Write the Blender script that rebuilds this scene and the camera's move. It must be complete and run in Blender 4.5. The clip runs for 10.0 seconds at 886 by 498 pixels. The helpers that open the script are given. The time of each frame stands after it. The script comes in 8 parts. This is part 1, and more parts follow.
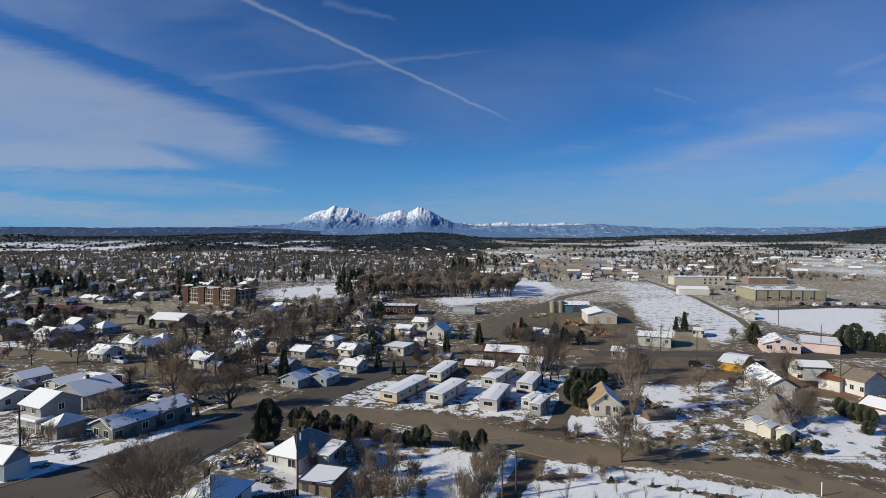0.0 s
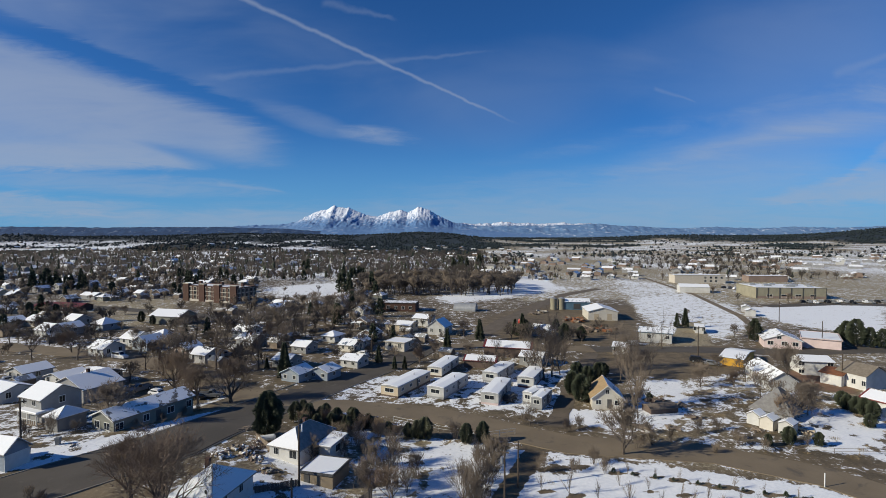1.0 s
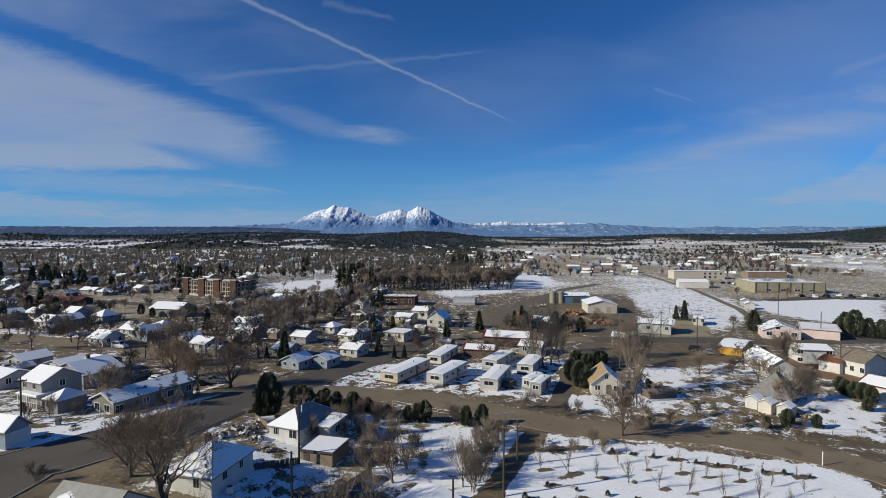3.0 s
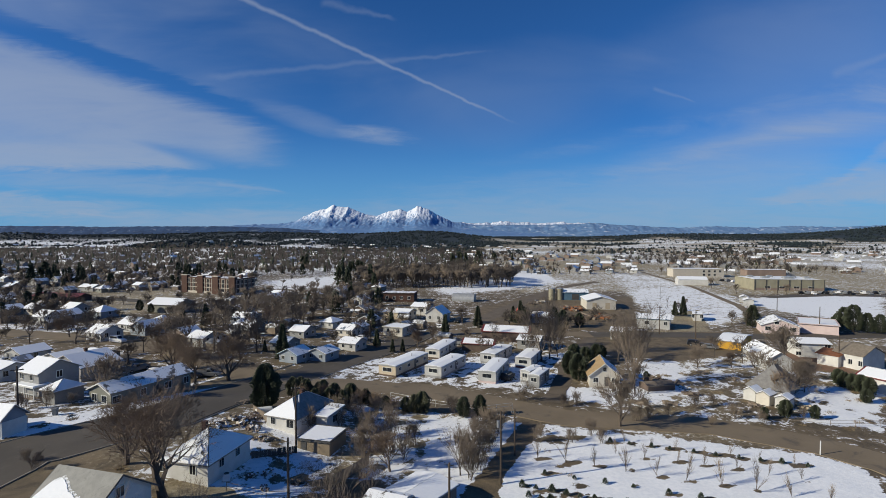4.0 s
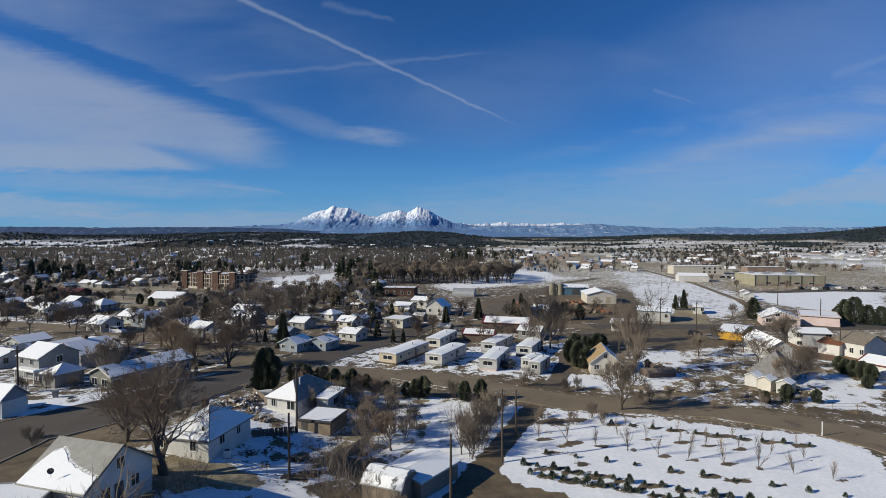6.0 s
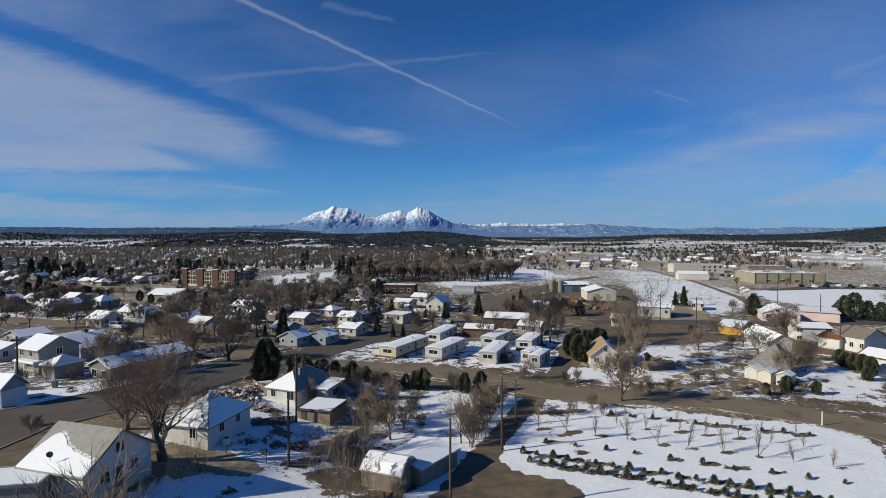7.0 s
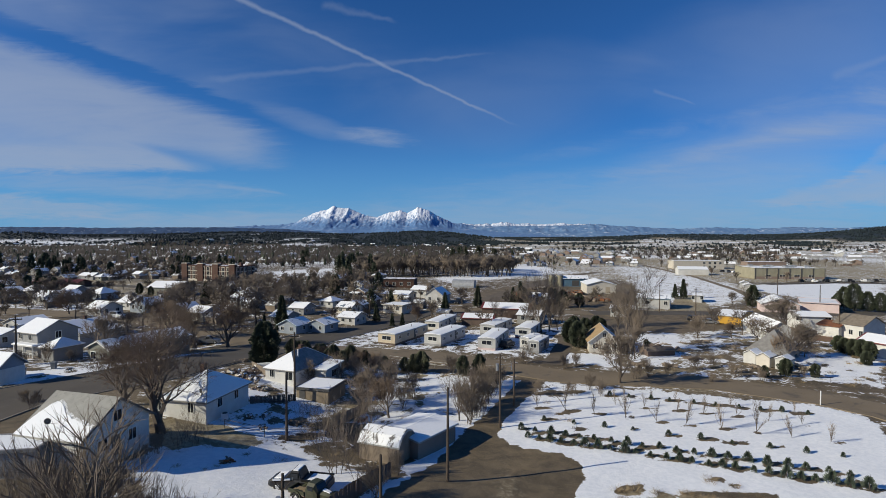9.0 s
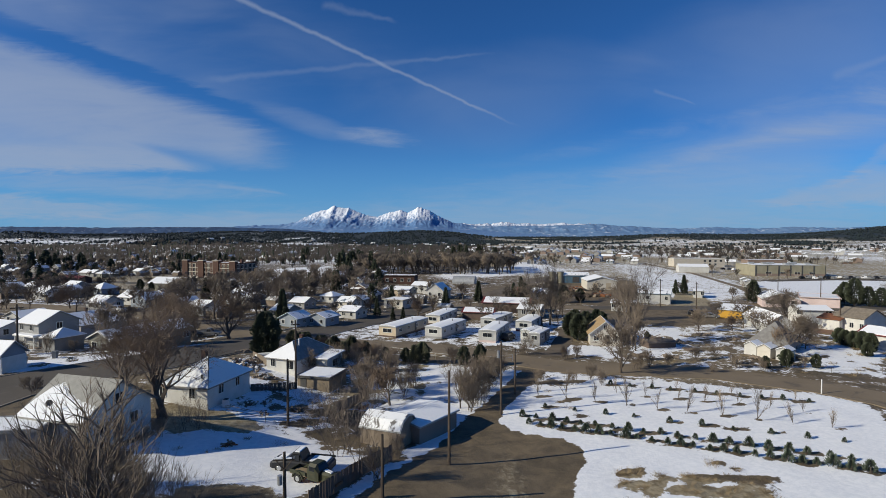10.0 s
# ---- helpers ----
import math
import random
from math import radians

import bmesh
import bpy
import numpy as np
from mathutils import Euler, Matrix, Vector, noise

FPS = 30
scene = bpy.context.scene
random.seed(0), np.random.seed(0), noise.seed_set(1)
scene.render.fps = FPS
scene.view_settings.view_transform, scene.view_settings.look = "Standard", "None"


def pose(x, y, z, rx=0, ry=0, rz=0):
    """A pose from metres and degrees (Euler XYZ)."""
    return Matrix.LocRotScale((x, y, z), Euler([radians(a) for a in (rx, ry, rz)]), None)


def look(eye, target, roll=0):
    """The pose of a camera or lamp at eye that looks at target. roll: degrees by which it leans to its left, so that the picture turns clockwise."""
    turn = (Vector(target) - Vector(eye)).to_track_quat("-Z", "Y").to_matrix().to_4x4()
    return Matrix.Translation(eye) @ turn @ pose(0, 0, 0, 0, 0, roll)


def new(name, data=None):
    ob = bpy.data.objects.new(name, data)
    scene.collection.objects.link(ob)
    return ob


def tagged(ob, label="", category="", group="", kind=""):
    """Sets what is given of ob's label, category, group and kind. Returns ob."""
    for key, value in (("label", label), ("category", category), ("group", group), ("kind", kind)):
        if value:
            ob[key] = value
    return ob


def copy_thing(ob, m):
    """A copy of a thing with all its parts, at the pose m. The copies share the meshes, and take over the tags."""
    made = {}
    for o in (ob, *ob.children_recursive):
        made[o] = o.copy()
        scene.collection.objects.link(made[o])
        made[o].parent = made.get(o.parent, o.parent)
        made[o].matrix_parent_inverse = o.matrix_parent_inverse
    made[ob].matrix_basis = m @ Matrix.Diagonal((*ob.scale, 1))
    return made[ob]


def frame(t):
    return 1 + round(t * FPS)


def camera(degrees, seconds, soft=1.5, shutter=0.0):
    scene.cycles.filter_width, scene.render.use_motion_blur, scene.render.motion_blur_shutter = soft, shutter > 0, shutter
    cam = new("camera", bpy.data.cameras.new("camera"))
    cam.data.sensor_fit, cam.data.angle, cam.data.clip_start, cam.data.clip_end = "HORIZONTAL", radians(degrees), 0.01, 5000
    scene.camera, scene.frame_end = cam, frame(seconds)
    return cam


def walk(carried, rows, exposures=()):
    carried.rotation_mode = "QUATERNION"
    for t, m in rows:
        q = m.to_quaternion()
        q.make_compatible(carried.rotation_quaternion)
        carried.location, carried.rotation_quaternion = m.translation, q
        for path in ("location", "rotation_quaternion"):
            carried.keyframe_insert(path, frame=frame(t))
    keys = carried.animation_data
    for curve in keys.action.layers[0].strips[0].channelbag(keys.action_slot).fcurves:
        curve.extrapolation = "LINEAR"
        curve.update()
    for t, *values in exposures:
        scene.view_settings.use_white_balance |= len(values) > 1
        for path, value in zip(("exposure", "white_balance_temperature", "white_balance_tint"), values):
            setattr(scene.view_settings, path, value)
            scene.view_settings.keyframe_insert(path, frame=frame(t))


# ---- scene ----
cam = camera(80.0, 10.0, soft=0.75)
# seconds, eye x, y, z, degrees of pitch and yaw
PATH = [
    (0.0, 0.00, 0.00, 39.60, -1.65, -0.00),
    (0.5, -0.12, 0.14, 38.83, -1.65, -0.01),
    (1.0, -0.30, 0.19, 38.12, -1.65, -0.01),
    (1.5, -0.54, 0.17, 37.42, -1.64, -0.00),
    (2.0, -0.71, -0.04, 36.72, -1.65, 0.01),
    (2.5, -0.54, -0.17, 35.90, -1.65, -0.02),
    (4.0, 0.08, -0.09, 33.38, -1.66, -0.09),
    (4.5, 0.03, 0.05, 32.57, -1.65, -0.10),
    (5.0, -0.00, 0.07, 31.76, -1.58, -0.09),
    (5.5, -0.07, -0.01, 31.03, -1.55, -0.09),
    (7.0, -0.01, -0.10, 28.63, -1.47, -0.08),
    (7.5, 0.10, -0.15, 27.88, -1.45, -0.08),
    (8.0, 0.18, -0.26, 27.06, -1.46, -0.07),
    (8.5, 0.29, -0.29, 26.29, -1.45, -0.06),
    (9.0, 0.27, -0.22, 25.50, -1.44, -0.05),
    (9.5, 0.19, -0.25, 24.67, -1.44, -0.02),
    (10.0, 0.16, -0.29, 23.79, -1.44, -0.02),
]
walk(cam, [(t, pose(x, y, z, 90 + pitch, 0, yaw)) for t, x, y, z, pitch, yaw in PATH])

# ---- world, sun, exposure ----
SUN_ELEVATION, SHADOW_WAY = radians(25.5), (0.956, 0.292)

sun = new("sun", bpy.data.lights.new("sun", "SUN"))
sun.data.energy, sun.data.angle, sun.data.color = 5.0, radians(0.53), (1.0, 0.93, 0.75)
sun.matrix_world = look((0, 0, 0), (SHADOW_WAY[0], SHADOW_WAY[1], -math.tan(SUN_ELEVATION)))
tagged(sun, kind="structure")
scene.view_settings.exposure = -0.1


class Graph:
    """Short calls for node trees."""

    def __init__(self, tree):
        self.tree = tree

    def put(self, value, socket):
        if isinstance(value, bpy.types.NodeSocket):
            self.tree.links.new(value, socket)
        elif value is not None:
            socket.default_value = value

    def node(self, kind):
        return self.tree.nodes.new(kind)

    def math(self, op, a, b=None, c=None, clamp=False):
        n = self.node("ShaderNodeMath")
        n.operation, n.use_clamp = op, clamp
        for socket, value in zip(n.inputs, (a, b, c)):
            self.put(value, socket)
        return n.outputs[0]

    def mix(self, fac, a, b):
        n = self.node("ShaderNodeMix")
        n.data_type = "RGBA"
        self.put(fac, n.inputs[0])
        self.put(a, n.inputs[6])
        self.put(b, n.inputs[7])
        return n.outputs[2]

    def noise(self, vec, scale, detail=4.0, rough=0.55, distort=0.0):
        n = self.node("ShaderNodeTexNoise")
        self.put(vec, n.inputs["Vector"])
        n.inputs["Scale"].default_value, n.inputs["Detail"].default_value = scale, detail
        n.inputs["Roughness"].default_value, n.inputs["Distortion"].default_value = rough, distort
        return n.outputs["Fac"]

    def stretch(self, vec, scale=(1, 1, 1), turn=(0, 0, 0)):
        n = self.node("ShaderNodeMapping")
        self.put(vec, n.inputs["Vector"])
        n.inputs["Scale"].default_value = scale
        n.inputs["Rotation"].default_value = turn
        return n.outputs[0]

    def step(self, x, lo, hi):
        n = self.node("ShaderNodeMapRange")
        n.interpolation_type = "SMOOTHSTEP"
        self.put(x, n.inputs["Value"])
        self.put(lo, n.inputs["From Min"])
        self.put(hi, n.inputs["From Max"])
        return n.outputs["Result"]

    def attribute(self, name):
        n = self.node("ShaderNodeAttribute")
        n.attribute_name = name
        return n

    def coords(self, which="Object"):
        return self.node("ShaderNodeTexCoord").outputs[which]


def build_sky():
    world = bpy.data.worlds.new("sky")
    scene.world = world
    world.use_nodes = True
    gr = Graph(world.node_tree)
    world.node_tree.nodes.clear()
    sky = gr.node("ShaderNodeTexSky")
    sky.sky_type, sky.sun_disc = "NISHITA", False
    sky.sun_elevation, sky.sun_rotation = SUN_ELEVATION, math.atan2(-SHADOW_WAY[0], -SHADOW_WAY[1])
    sky.altitude, sky.air_density, sky.dust_density, sky.ozone_density = 1900, 1.0, 0.25, 3.0
    way = gr.coords("Generated")
    sep = gr.node("ShaderNodeSeparateXYZ")
    gr.put(way, sep.inputs[0])
    ahead = gr.math("MAXIMUM", sep.outputs[1], 0.12)
    u = gr.math("DIVIDE", sep.outputs[0], ahead)
    v = gr.math("DIVIDE", sep.outputs[2], ahead)
    flat = gr.node("ShaderNodeCombineXYZ")
    gr.put(u, flat.inputs[0])
    gr.put(v, flat.inputs[1])
    flat = flat.outputs[0]

    def bank(cu, cv, half_u, half_v, slope):
        """A soft sheet of cloud: 1 in its middle, 0 at its rim."""
        du = gr.math("SUBTRACT", u, cu)
        dv = gr.math("SUBTRACT", gr.math("SUBTRACT", v, cv), gr.math("MULTIPLY", du, slope))
        r = gr.math("ADD", gr.math("POWER", gr.math("ABSOLUTE", gr.math("DIVIDE", du, half_u)), 2.0),
                    gr.math("POWER", gr.math("ABSOLUTE", gr.math("DIVIDE", dv, half_v)), 2.0))
        return gr.math("SUBTRACT", 1.0, r, clamp=True)

    def trail(u0, v0, u1, v1, half, fray):
        """A contrail from one place in the sky to another."""
        du, dv = u1 - u0, v1 - v0
        size = math.hypot(du, dv)
        a, b = gr.math("SUBTRACT", u, u0), gr.math("SUBTRACT", v, v0)
        along = gr.math("DIVIDE", gr.math("ADD", gr.math("MULTIPLY", a, du), gr.math("MULTIPLY", b, dv)), size * size)
        off = gr.math("ABSOLUTE", gr.math("ADD", gr.math("DIVIDE", gr.math("SUBTRACT", gr.math("MULTIPLY", a, dv), gr.math("MULTIPLY", b, du)), size),
                                          gr.math("MULTIPLY", gr.math("SUBTRACT", gr.noise(flat, 26.0, 3), 0.5), fray)))
        width = gr.math("MULTIPLY", half, gr.math("SUBTRACT", 1.25, gr.math("MULTIPLY", along, 0.75)))
        body = gr.math("SUBTRACT", 1.0, gr.step(off, 0.0, width))
        ends = gr.math("MULTIPLY", gr.step(along, -0.08, 0.02), gr.math("SUBTRACT", 1.0, gr.step(along, 0.8, 1.0)))
        return gr.math("MULTIPLY", body, ends)

    fall = gr.noise(gr.stretch(flat, (1.6, 9.0, 1), (0, 0, radians(14))), 2.2, 6, 0.6, 0.5)
    rise = gr.noise(gr.stretch(flat, (1.5, 8.0, 1), (0, 0, radians(-17))), 2.0, 6, 0.6, 0.5)
    fine = gr.noise(gr.stretch(flat, (2.0, 14.0, 1), (0, 0, radians(9))), 5.0, 6, 0.65, 0.8)

    wavy = gr.math("MULTIPLY", gr.math("SUBTRACT", fine, 0.5), 0.035)
    broad = gr.noise(gr.stretch(flat, (1.0, 2.6, 1), (0, 0, radians(12))), 3.0, 4, 0.5, 0.4)

    def cirrus(mask, grain, lo, hi, power):
        veil = gr.step(gr.math("ADD", gr.math("MULTIPLY", grain, 0.75), gr.math("MULTIPLY", mask, 0.55)), lo, hi)
        return gr.math("MULTIPLY", gr.math("MULTIPLY", veil, gr.step(mask, 0.0, 0.45)), power)

    def edge(v0, slope, u0):
        """A slanting line across the sky: its height over the horizon at u."""
        return gr.math("ADD", v0, gr.math("MULTIPLY", gr.math("SUBTRACT", u, u0), slope))

    def lobe(top, bottom, tip, soft_top, soft_bottom, soft_tip, grain, lo, hi, power):
        """A smooth sheet of cirrus between two slanting lines, running out in a tip to the right."""
        m = gr.step(gr.math("ADD", gr.math("SUBTRACT", top, v), wavy), 0.0, soft_top)
        m = gr.math("MULTIPLY", m, gr.step(gr.math("ADD", gr.math("SUBTRACT", v, bottom), wavy), 0.0, soft_bottom))
        m = gr.math("MULTIPLY", m, gr.step(gr.math("ADD", gr.math("SUBTRACT", tip, u), gr.math("MULTIPLY", wavy, 2.0)), 0.0, soft_tip))
        return gr.math("MULTIPLY", gr.math("MULTIPLY", m, gr.step(grain, lo, hi)), power)

    # clear air between the two lobes of the sheet, opening towards the right
    lane = gr.math("SUBTRACT", v, edge(0.172, -0.27, -0.57))
    width = gr.math("MULTIPLY", gr.math("ADD", u, 0.62), 0.17)
    notch = gr.math("MULTIPLY", gr.math("SUBTRACT", 1.0, gr.step(gr.math("ABSOLUTE", gr.math("ADD", lane, gr.math("MULTIPLY", wavy, 0.4))), 0.0, gr.math("MAXIMUM", width, 0.001))),
                    gr.step(u, -0.62, -0.48))
    layers = [
        # the great sheet with a blue notch in its lower edge
        gr.math("MULTIPLY", lobe(edge(0.392, -0.345, -0.839), 0.116, -0.262, 0.045, 0.02, 0.15, fall, -0.35, 0.62, 0.60),
                gr.math("SUBTRACT", 1.0, gr.math("MULTIPLY", notch, 0.75))),
        cirrus(bank(-0.74, 0.145, 0.30, 0.035, -0.02), fine, 0.35, 0.95, 0.34),
        cirrus(bank(-0.75, 0.25, 0.30, 0.08, -0.25), broad, 0.35, 1.0, 0.22),
        # a thin veil above a clear blue lane
        lobe(edge(0.50, -0.36, -0.732), edge(0.375, -0.375, -0.732), -0.15, 0.12, 0.016, 0.35, broad, 0.12, 0.75, 0.26),
        lobe(edge(0.60, -0.25, -0.732), edge(0.40, -0.30, -0.732), 0.10, 0.15, 0.08, 0.5, broad, 0.30, 0.8, 0.22),
        cirrus(bank(-0.13, 0.187, 0.11, 0.024, -0.10), fine, 0.52, 1.15, 0.50),
        cirrus(bank(-0.26, 0.215, 0.14, 0.03, -0.30), fall, 0.50, 1.15, 0.26),
        # low bands on the left
        lobe(edge(0.086, -0.075, -0.839), edge(0.028, 0.0, -0.839), -0.46, 0.018, 0.016, 0.26, fine, -0.2, 0.7, 0.58),
        cirrus(bank(-0.62, 0.095, 0.42, 0.03, -0.05), fine, 0.50, 1.0, 0.35),
        cirrus(bank(-0.45, 0.025, 0.50, 0.028, 0.0), fine, 0.40, 1.0, 0.36),
        # faint rising streaks and the wedge on the right
        lobe(edge(0.150, 0.30, 0.36), edge(0.095, 0.20, 0.36), 1.4, 0.05, 0.04, 0.2, rise, 0.28, 0.78, 0.55),
        lobe(edge(0.235, 0.24, 0.45), edge(0.175, 0.20, 0.45), 1.4, 0.04, 0.04, 0.2, rise, 0.34, 0.85, 0.34),
        cirrus(bank(0.62, 0.165, 0.40, 0.11, 0.22), rise, 0.42, 1.05, 0.30),
        lobe(edge(0.076, 0.29, 0.606), edge(0.052, 0.0, 0.606), 1.4, 0.022, 0.014, 0.2, rise, 0.0, 0.7, 0.60),
        lobe(edge(0.122, 0.85, 0.767), edge(0.092, 0.55, 0.767), 1.4, 0.02, 0.02, 0.2, rise, 0.0, 0.7, 0.46),
        cirrus(bank(0.10, 0.02, 1.1, 0.06, 0.0), fine, 0.40, 1.15, 0.30),
        cirrus(bank(0.45, 0.05, 0.70, 0.10, 0.02), fine, 0.30, 1.0, 0.26),
        cirrus(bank(0.10, 0.26, 0.40, 0.13, 0.10), broad, 0.45, 1.1, 0.15),
        cirrus(bank(0.70, 0.36, 0.45, 0.16, 0.15), broad, 0.30, 1.1, 0.20),
        cirrus(bank(-0.75, 0.47, 0.40, 0.10, -0.10), broad, 0.30, 1.1, 0.20),
        gr.math("MULTIPLY", trail(-0.387, 0.445, 0.155, 0.201, 0.0062, 0.010), 0.38),
        gr.math("MULTIPLY", trail(-0.42, 0.295, 0.12, 0.345, 0.008, 0.012), 0.14),
        gr.math("MULTIPLY", trail(-0.22, 0.432, -0.08, 0.40, 0.010, 0.018), 0.14),
        gr.math("MULTIPLY", trail(-0.42, 0.095, -0.29, 0.078, 0.006, 0.006), 0.26),
        gr.math("MULTIPLY", trail(0.40, 0.272, 0.48, 0.246, 0.005, 0.006), 0.14),
        gr.math("MULTIPLY", trail(0.74, 0.30, 0.90, 0.36, 0.012, 0.010), 0.14),
    ]
    tint = gr.node("ShaderNodeMix")
    tint.data_type, tint.blend_type = "RGBA", "MULTIPLY"
    tint.inputs[0].default_value = 1.0
    gr.put(sky.outputs[0], tint.inputs[6])
    tint.inputs[7].default_value = (0.305, 0.78, 1.31, 1)
    low = gr.math("SUBTRACT", 1.0, gr.step(v, -0.03, 0.22))
    colour = gr.mix(gr.math("MULTIPLY", low, 0.85), tint.outputs[2], (1.75, 4.6, 8.3, 1))
    for veil in layers:
        colour = gr.mix(veil, colour, (4.6, 5.5, 7.2, 1))
    back = gr.node("ShaderNodeBackground")
    gr.put(colour, back.inputs[0])
    back.inputs[1].default_value = 0.077
    out = gr.node("ShaderNodeOutputWorld")
    gr.put(back.outputs[0], out.inputs[0])


build_sky()


# ---- materials ----
def surface(name, dark, light, scale=1.0, rough=0.8, bump=0.15, fine=12.0, metal=0.0, stain=None, amount=0.3, lines=0.0, upright=0.0):
    """A weathered surface: two colours mixed at a coarse and a fine scale, stains, and a fine relief.
    lines: metres between horizontal boards; upright: metres between standing seams."""
    m = bpy.data.materials.new(name)
    m.use_nodes = True
    gr = Graph(m.node_tree)
    bsdf = m.node_tree.nodes["Principled BSDF"]
    at = gr.coords()
    coarse, grain = gr.noise(at, scale, 5), gr.noise(at, fine, 4, 0.6)
    fac = gr.math("ADD", gr.math("MULTIPLY", gr.step(coarse, 0.3, 0.7), 0.6), gr.math("MULTIPLY", grain, 0.45), clamp=True)
    colour = gr.mix(fac, (*dark, 1), (*light, 1))
    if stain:
        blot = gr.step(gr.noise(at, scale * 2.3, 6, 0.65, 0.6), 0.56, 0.68)
        colour = gr.mix(gr.math("MULTIPLY", blot, amount), colour, (*stain, 1))
    info = gr.node("ShaderNodeObjectInfo").outputs["Random"]
    shade = gr.node("ShaderNodeHueSaturation")
    gr.put(gr.math("ADD", 0.9, gr.math("MULTIPLY", info, 0.2)), shade.inputs["Value"])
    gr.put(colour, shade.inputs["Color"])
    gr.put(shade.outputs[0], bsdf.inputs["Base Color"])
    bsdf.inputs["Roughness"].default_value, bsdf.inputs["Metallic"].default_value = rough, metal
    height = grain
    sep = gr.node("ShaderNodeSeparateXYZ")
    gr.put(at, sep.inputs[0])
    if lines:
        height = gr.math("ADD", gr.math("MULTIPLY", grain, 0.3), gr.math("FRACT", gr.math("DIVIDE", sep.outputs[2], lines)))
    if upright:
        run = gr.math("ADD", sep.outputs[0], sep.outputs[1])
        height = gr.math("ADD", gr.math("MULTIPLY", grain, 0.3), gr.math("PINGPONG", run, upright))
    b = gr.node("ShaderNodeBump")
    b.inputs["Strength"].default_value, b.inputs["Distance"].default_value = bump, 0.05
    gr.put(height, b.inputs["Height"])
    gr.put(b.outputs[0], bsdf.inputs["Normal"])
    return m


def snow_material(name, bare, reach):
    """Snow with bare or thin places of another colour showing through; reach: how much is bare, 0 to 1."""
    m = bpy.data.materials.new(name)
    m.use_nodes = True
    gr = Graph(m.node_tree)
    bsdf = m.node_tree.nodes["Principled BSDF"]
    at = gr.coords()
    own = gr.node("ShaderNodeObjectInfo").outputs["Random"]
    shifted = gr.node("ShaderNodeVectorMath")
    gr.put(at, shifted.inputs[0])
    gr.put(gr.math("MULTIPLY", own, 40.0), shifted.inputs[1])
    n = gr.noise(shifted.outputs[0], 0.55, 7, 0.62, 0.4)
    thin = gr.step(n, 0.74 - 0.5 * reach, 0.80 - 0.5 * reach)
    white = gr.mix(gr.noise(at, 3.0, 4), (0.80, 0.82, 0.85, 1), (0.92, 0.925, 0.93, 1))
    gr.put(gr.mix(thin, white, (*bare, 1)), bsdf.inputs["Base Color"])
    bsdf.inputs["Roughness"].default_value = 0.7
    b = gr.node("ShaderNodeBump")
    b.inputs["Strength"].default_value, b.inputs["Distance"].default_value = 0.35, 0.08
    gr.put(gr.noise(at, 2.2, 5, 0.6), b.inputs["Height"])
    gr.put(b.outputs[0], bsdf.inputs["Normal"])
    return m


def glass_material(name):
    m = bpy.data.materials.new(name)
    m.use_nodes = True
    bsdf = m.node_tree.nodes["Principled BSDF"]
    bsdf.inputs["Base Color"].default_value = (0.018, 0.022, 0.028, 1)
    bsdf.inputs["Roughness"].default_value = 0.06
    return m


GLASS = glass_material("window_glass")
SNOW = snow_material("snow", (0.30, 0.28, 0.25), 0.05)
SNOW_THIN = snow_material("thin_snow", (0.15, 0.14, 0.13), 0.42)
SNOW_BLUE = snow_material("thin_snow_on_blue_sheet", (0.12, 0.16, 0.21), 0.34)
SNOW_TIN = snow_material("thin_snow_on_tin", (0.34, 0.33, 0.31), 0.62)
WHITE = surface("white_siding", (0.37, 0.365, 0.345), (0.53, 0.525, 0.505), 0.5, 0.6, 0.3, 9, lines=0.2, stain=(0.42, 0.39, 0.33), amount=0.35)
PLASTER = surface("white_stucco", (0.50, 0.49, 0.46), (0.65, 0.64, 0.61), 0.6, 0.85, 0.2, 25, stain=(0.45, 0.42, 0.36), amount=0.3)
CREAM = surface("cream_siding", (0.50, 0.46, 0.39), (0.63, 0.59, 0.51), 0.5, 0.65, 0.25, 9, lines=0.2, stain=(0.4, 0.34, 0.25), amount=0.3)
TAN = surface("tan_stucco", (0.40, 0.33, 0.23), (0.54, 0.45, 0.33), 0.5, 0.85, 0.2, 20, stain=(0.25, 0.2, 0.14), amount=0.4)
GREYWALL = surface("grey_siding", (0.20, 0.20, 0.20), (0.30, 0.30, 0.30), 0.5, 0.7, 0.3, 9, lines=0.2)
PALEGREY = surface("pale_grey_siding", (0.20, 0.20, 0.20), (0.29, 0.29, 0.285), 0.5, 0.7, 0.3, 9, lines=0.2, stain=(0.22, 0.2, 0.17), amount=0.4)
BLUEWALL = surface("pale_blue_siding", (0.20, 0.235, 0.275), (0.29, 0.325, 0.365), 0.5, 0.7, 0.3, 9, lines=0.2)
DARKWALL = surface("dark_brown_boards", (0.07, 0.05, 0.04), (0.14, 0.10, 0.08), 0.8, 0.8, 0.4, 9, upright=0.2)
PINK = surface("pink_stucco", (0.50, 0.39, 0.37), (0.63, 0.51, 0.48), 0.5, 0.85, 0.2, 18, stain=(0.5, 0.36, 0.3), amount=0.3)
YELLOW = surface("yellow_sheet", (0.48, 0.25, 0.015), (0.60, 0.33, 0.03), 0.5, 0.55, 0.3, 9, upright=0.3)
GREENWALL = surface("pale_green_siding", (0.155, 0.155, 0.13), (0.225, 0.225, 0.19), 0.5, 0.7, 0.3, 9, lines=0.2)
BRICKRED = surface("red_brick", (0.052, 0.026, 0.019), (0.095, 0.048, 0.034), 0.3, 0.9, 0.3, 18, lines=0.08)
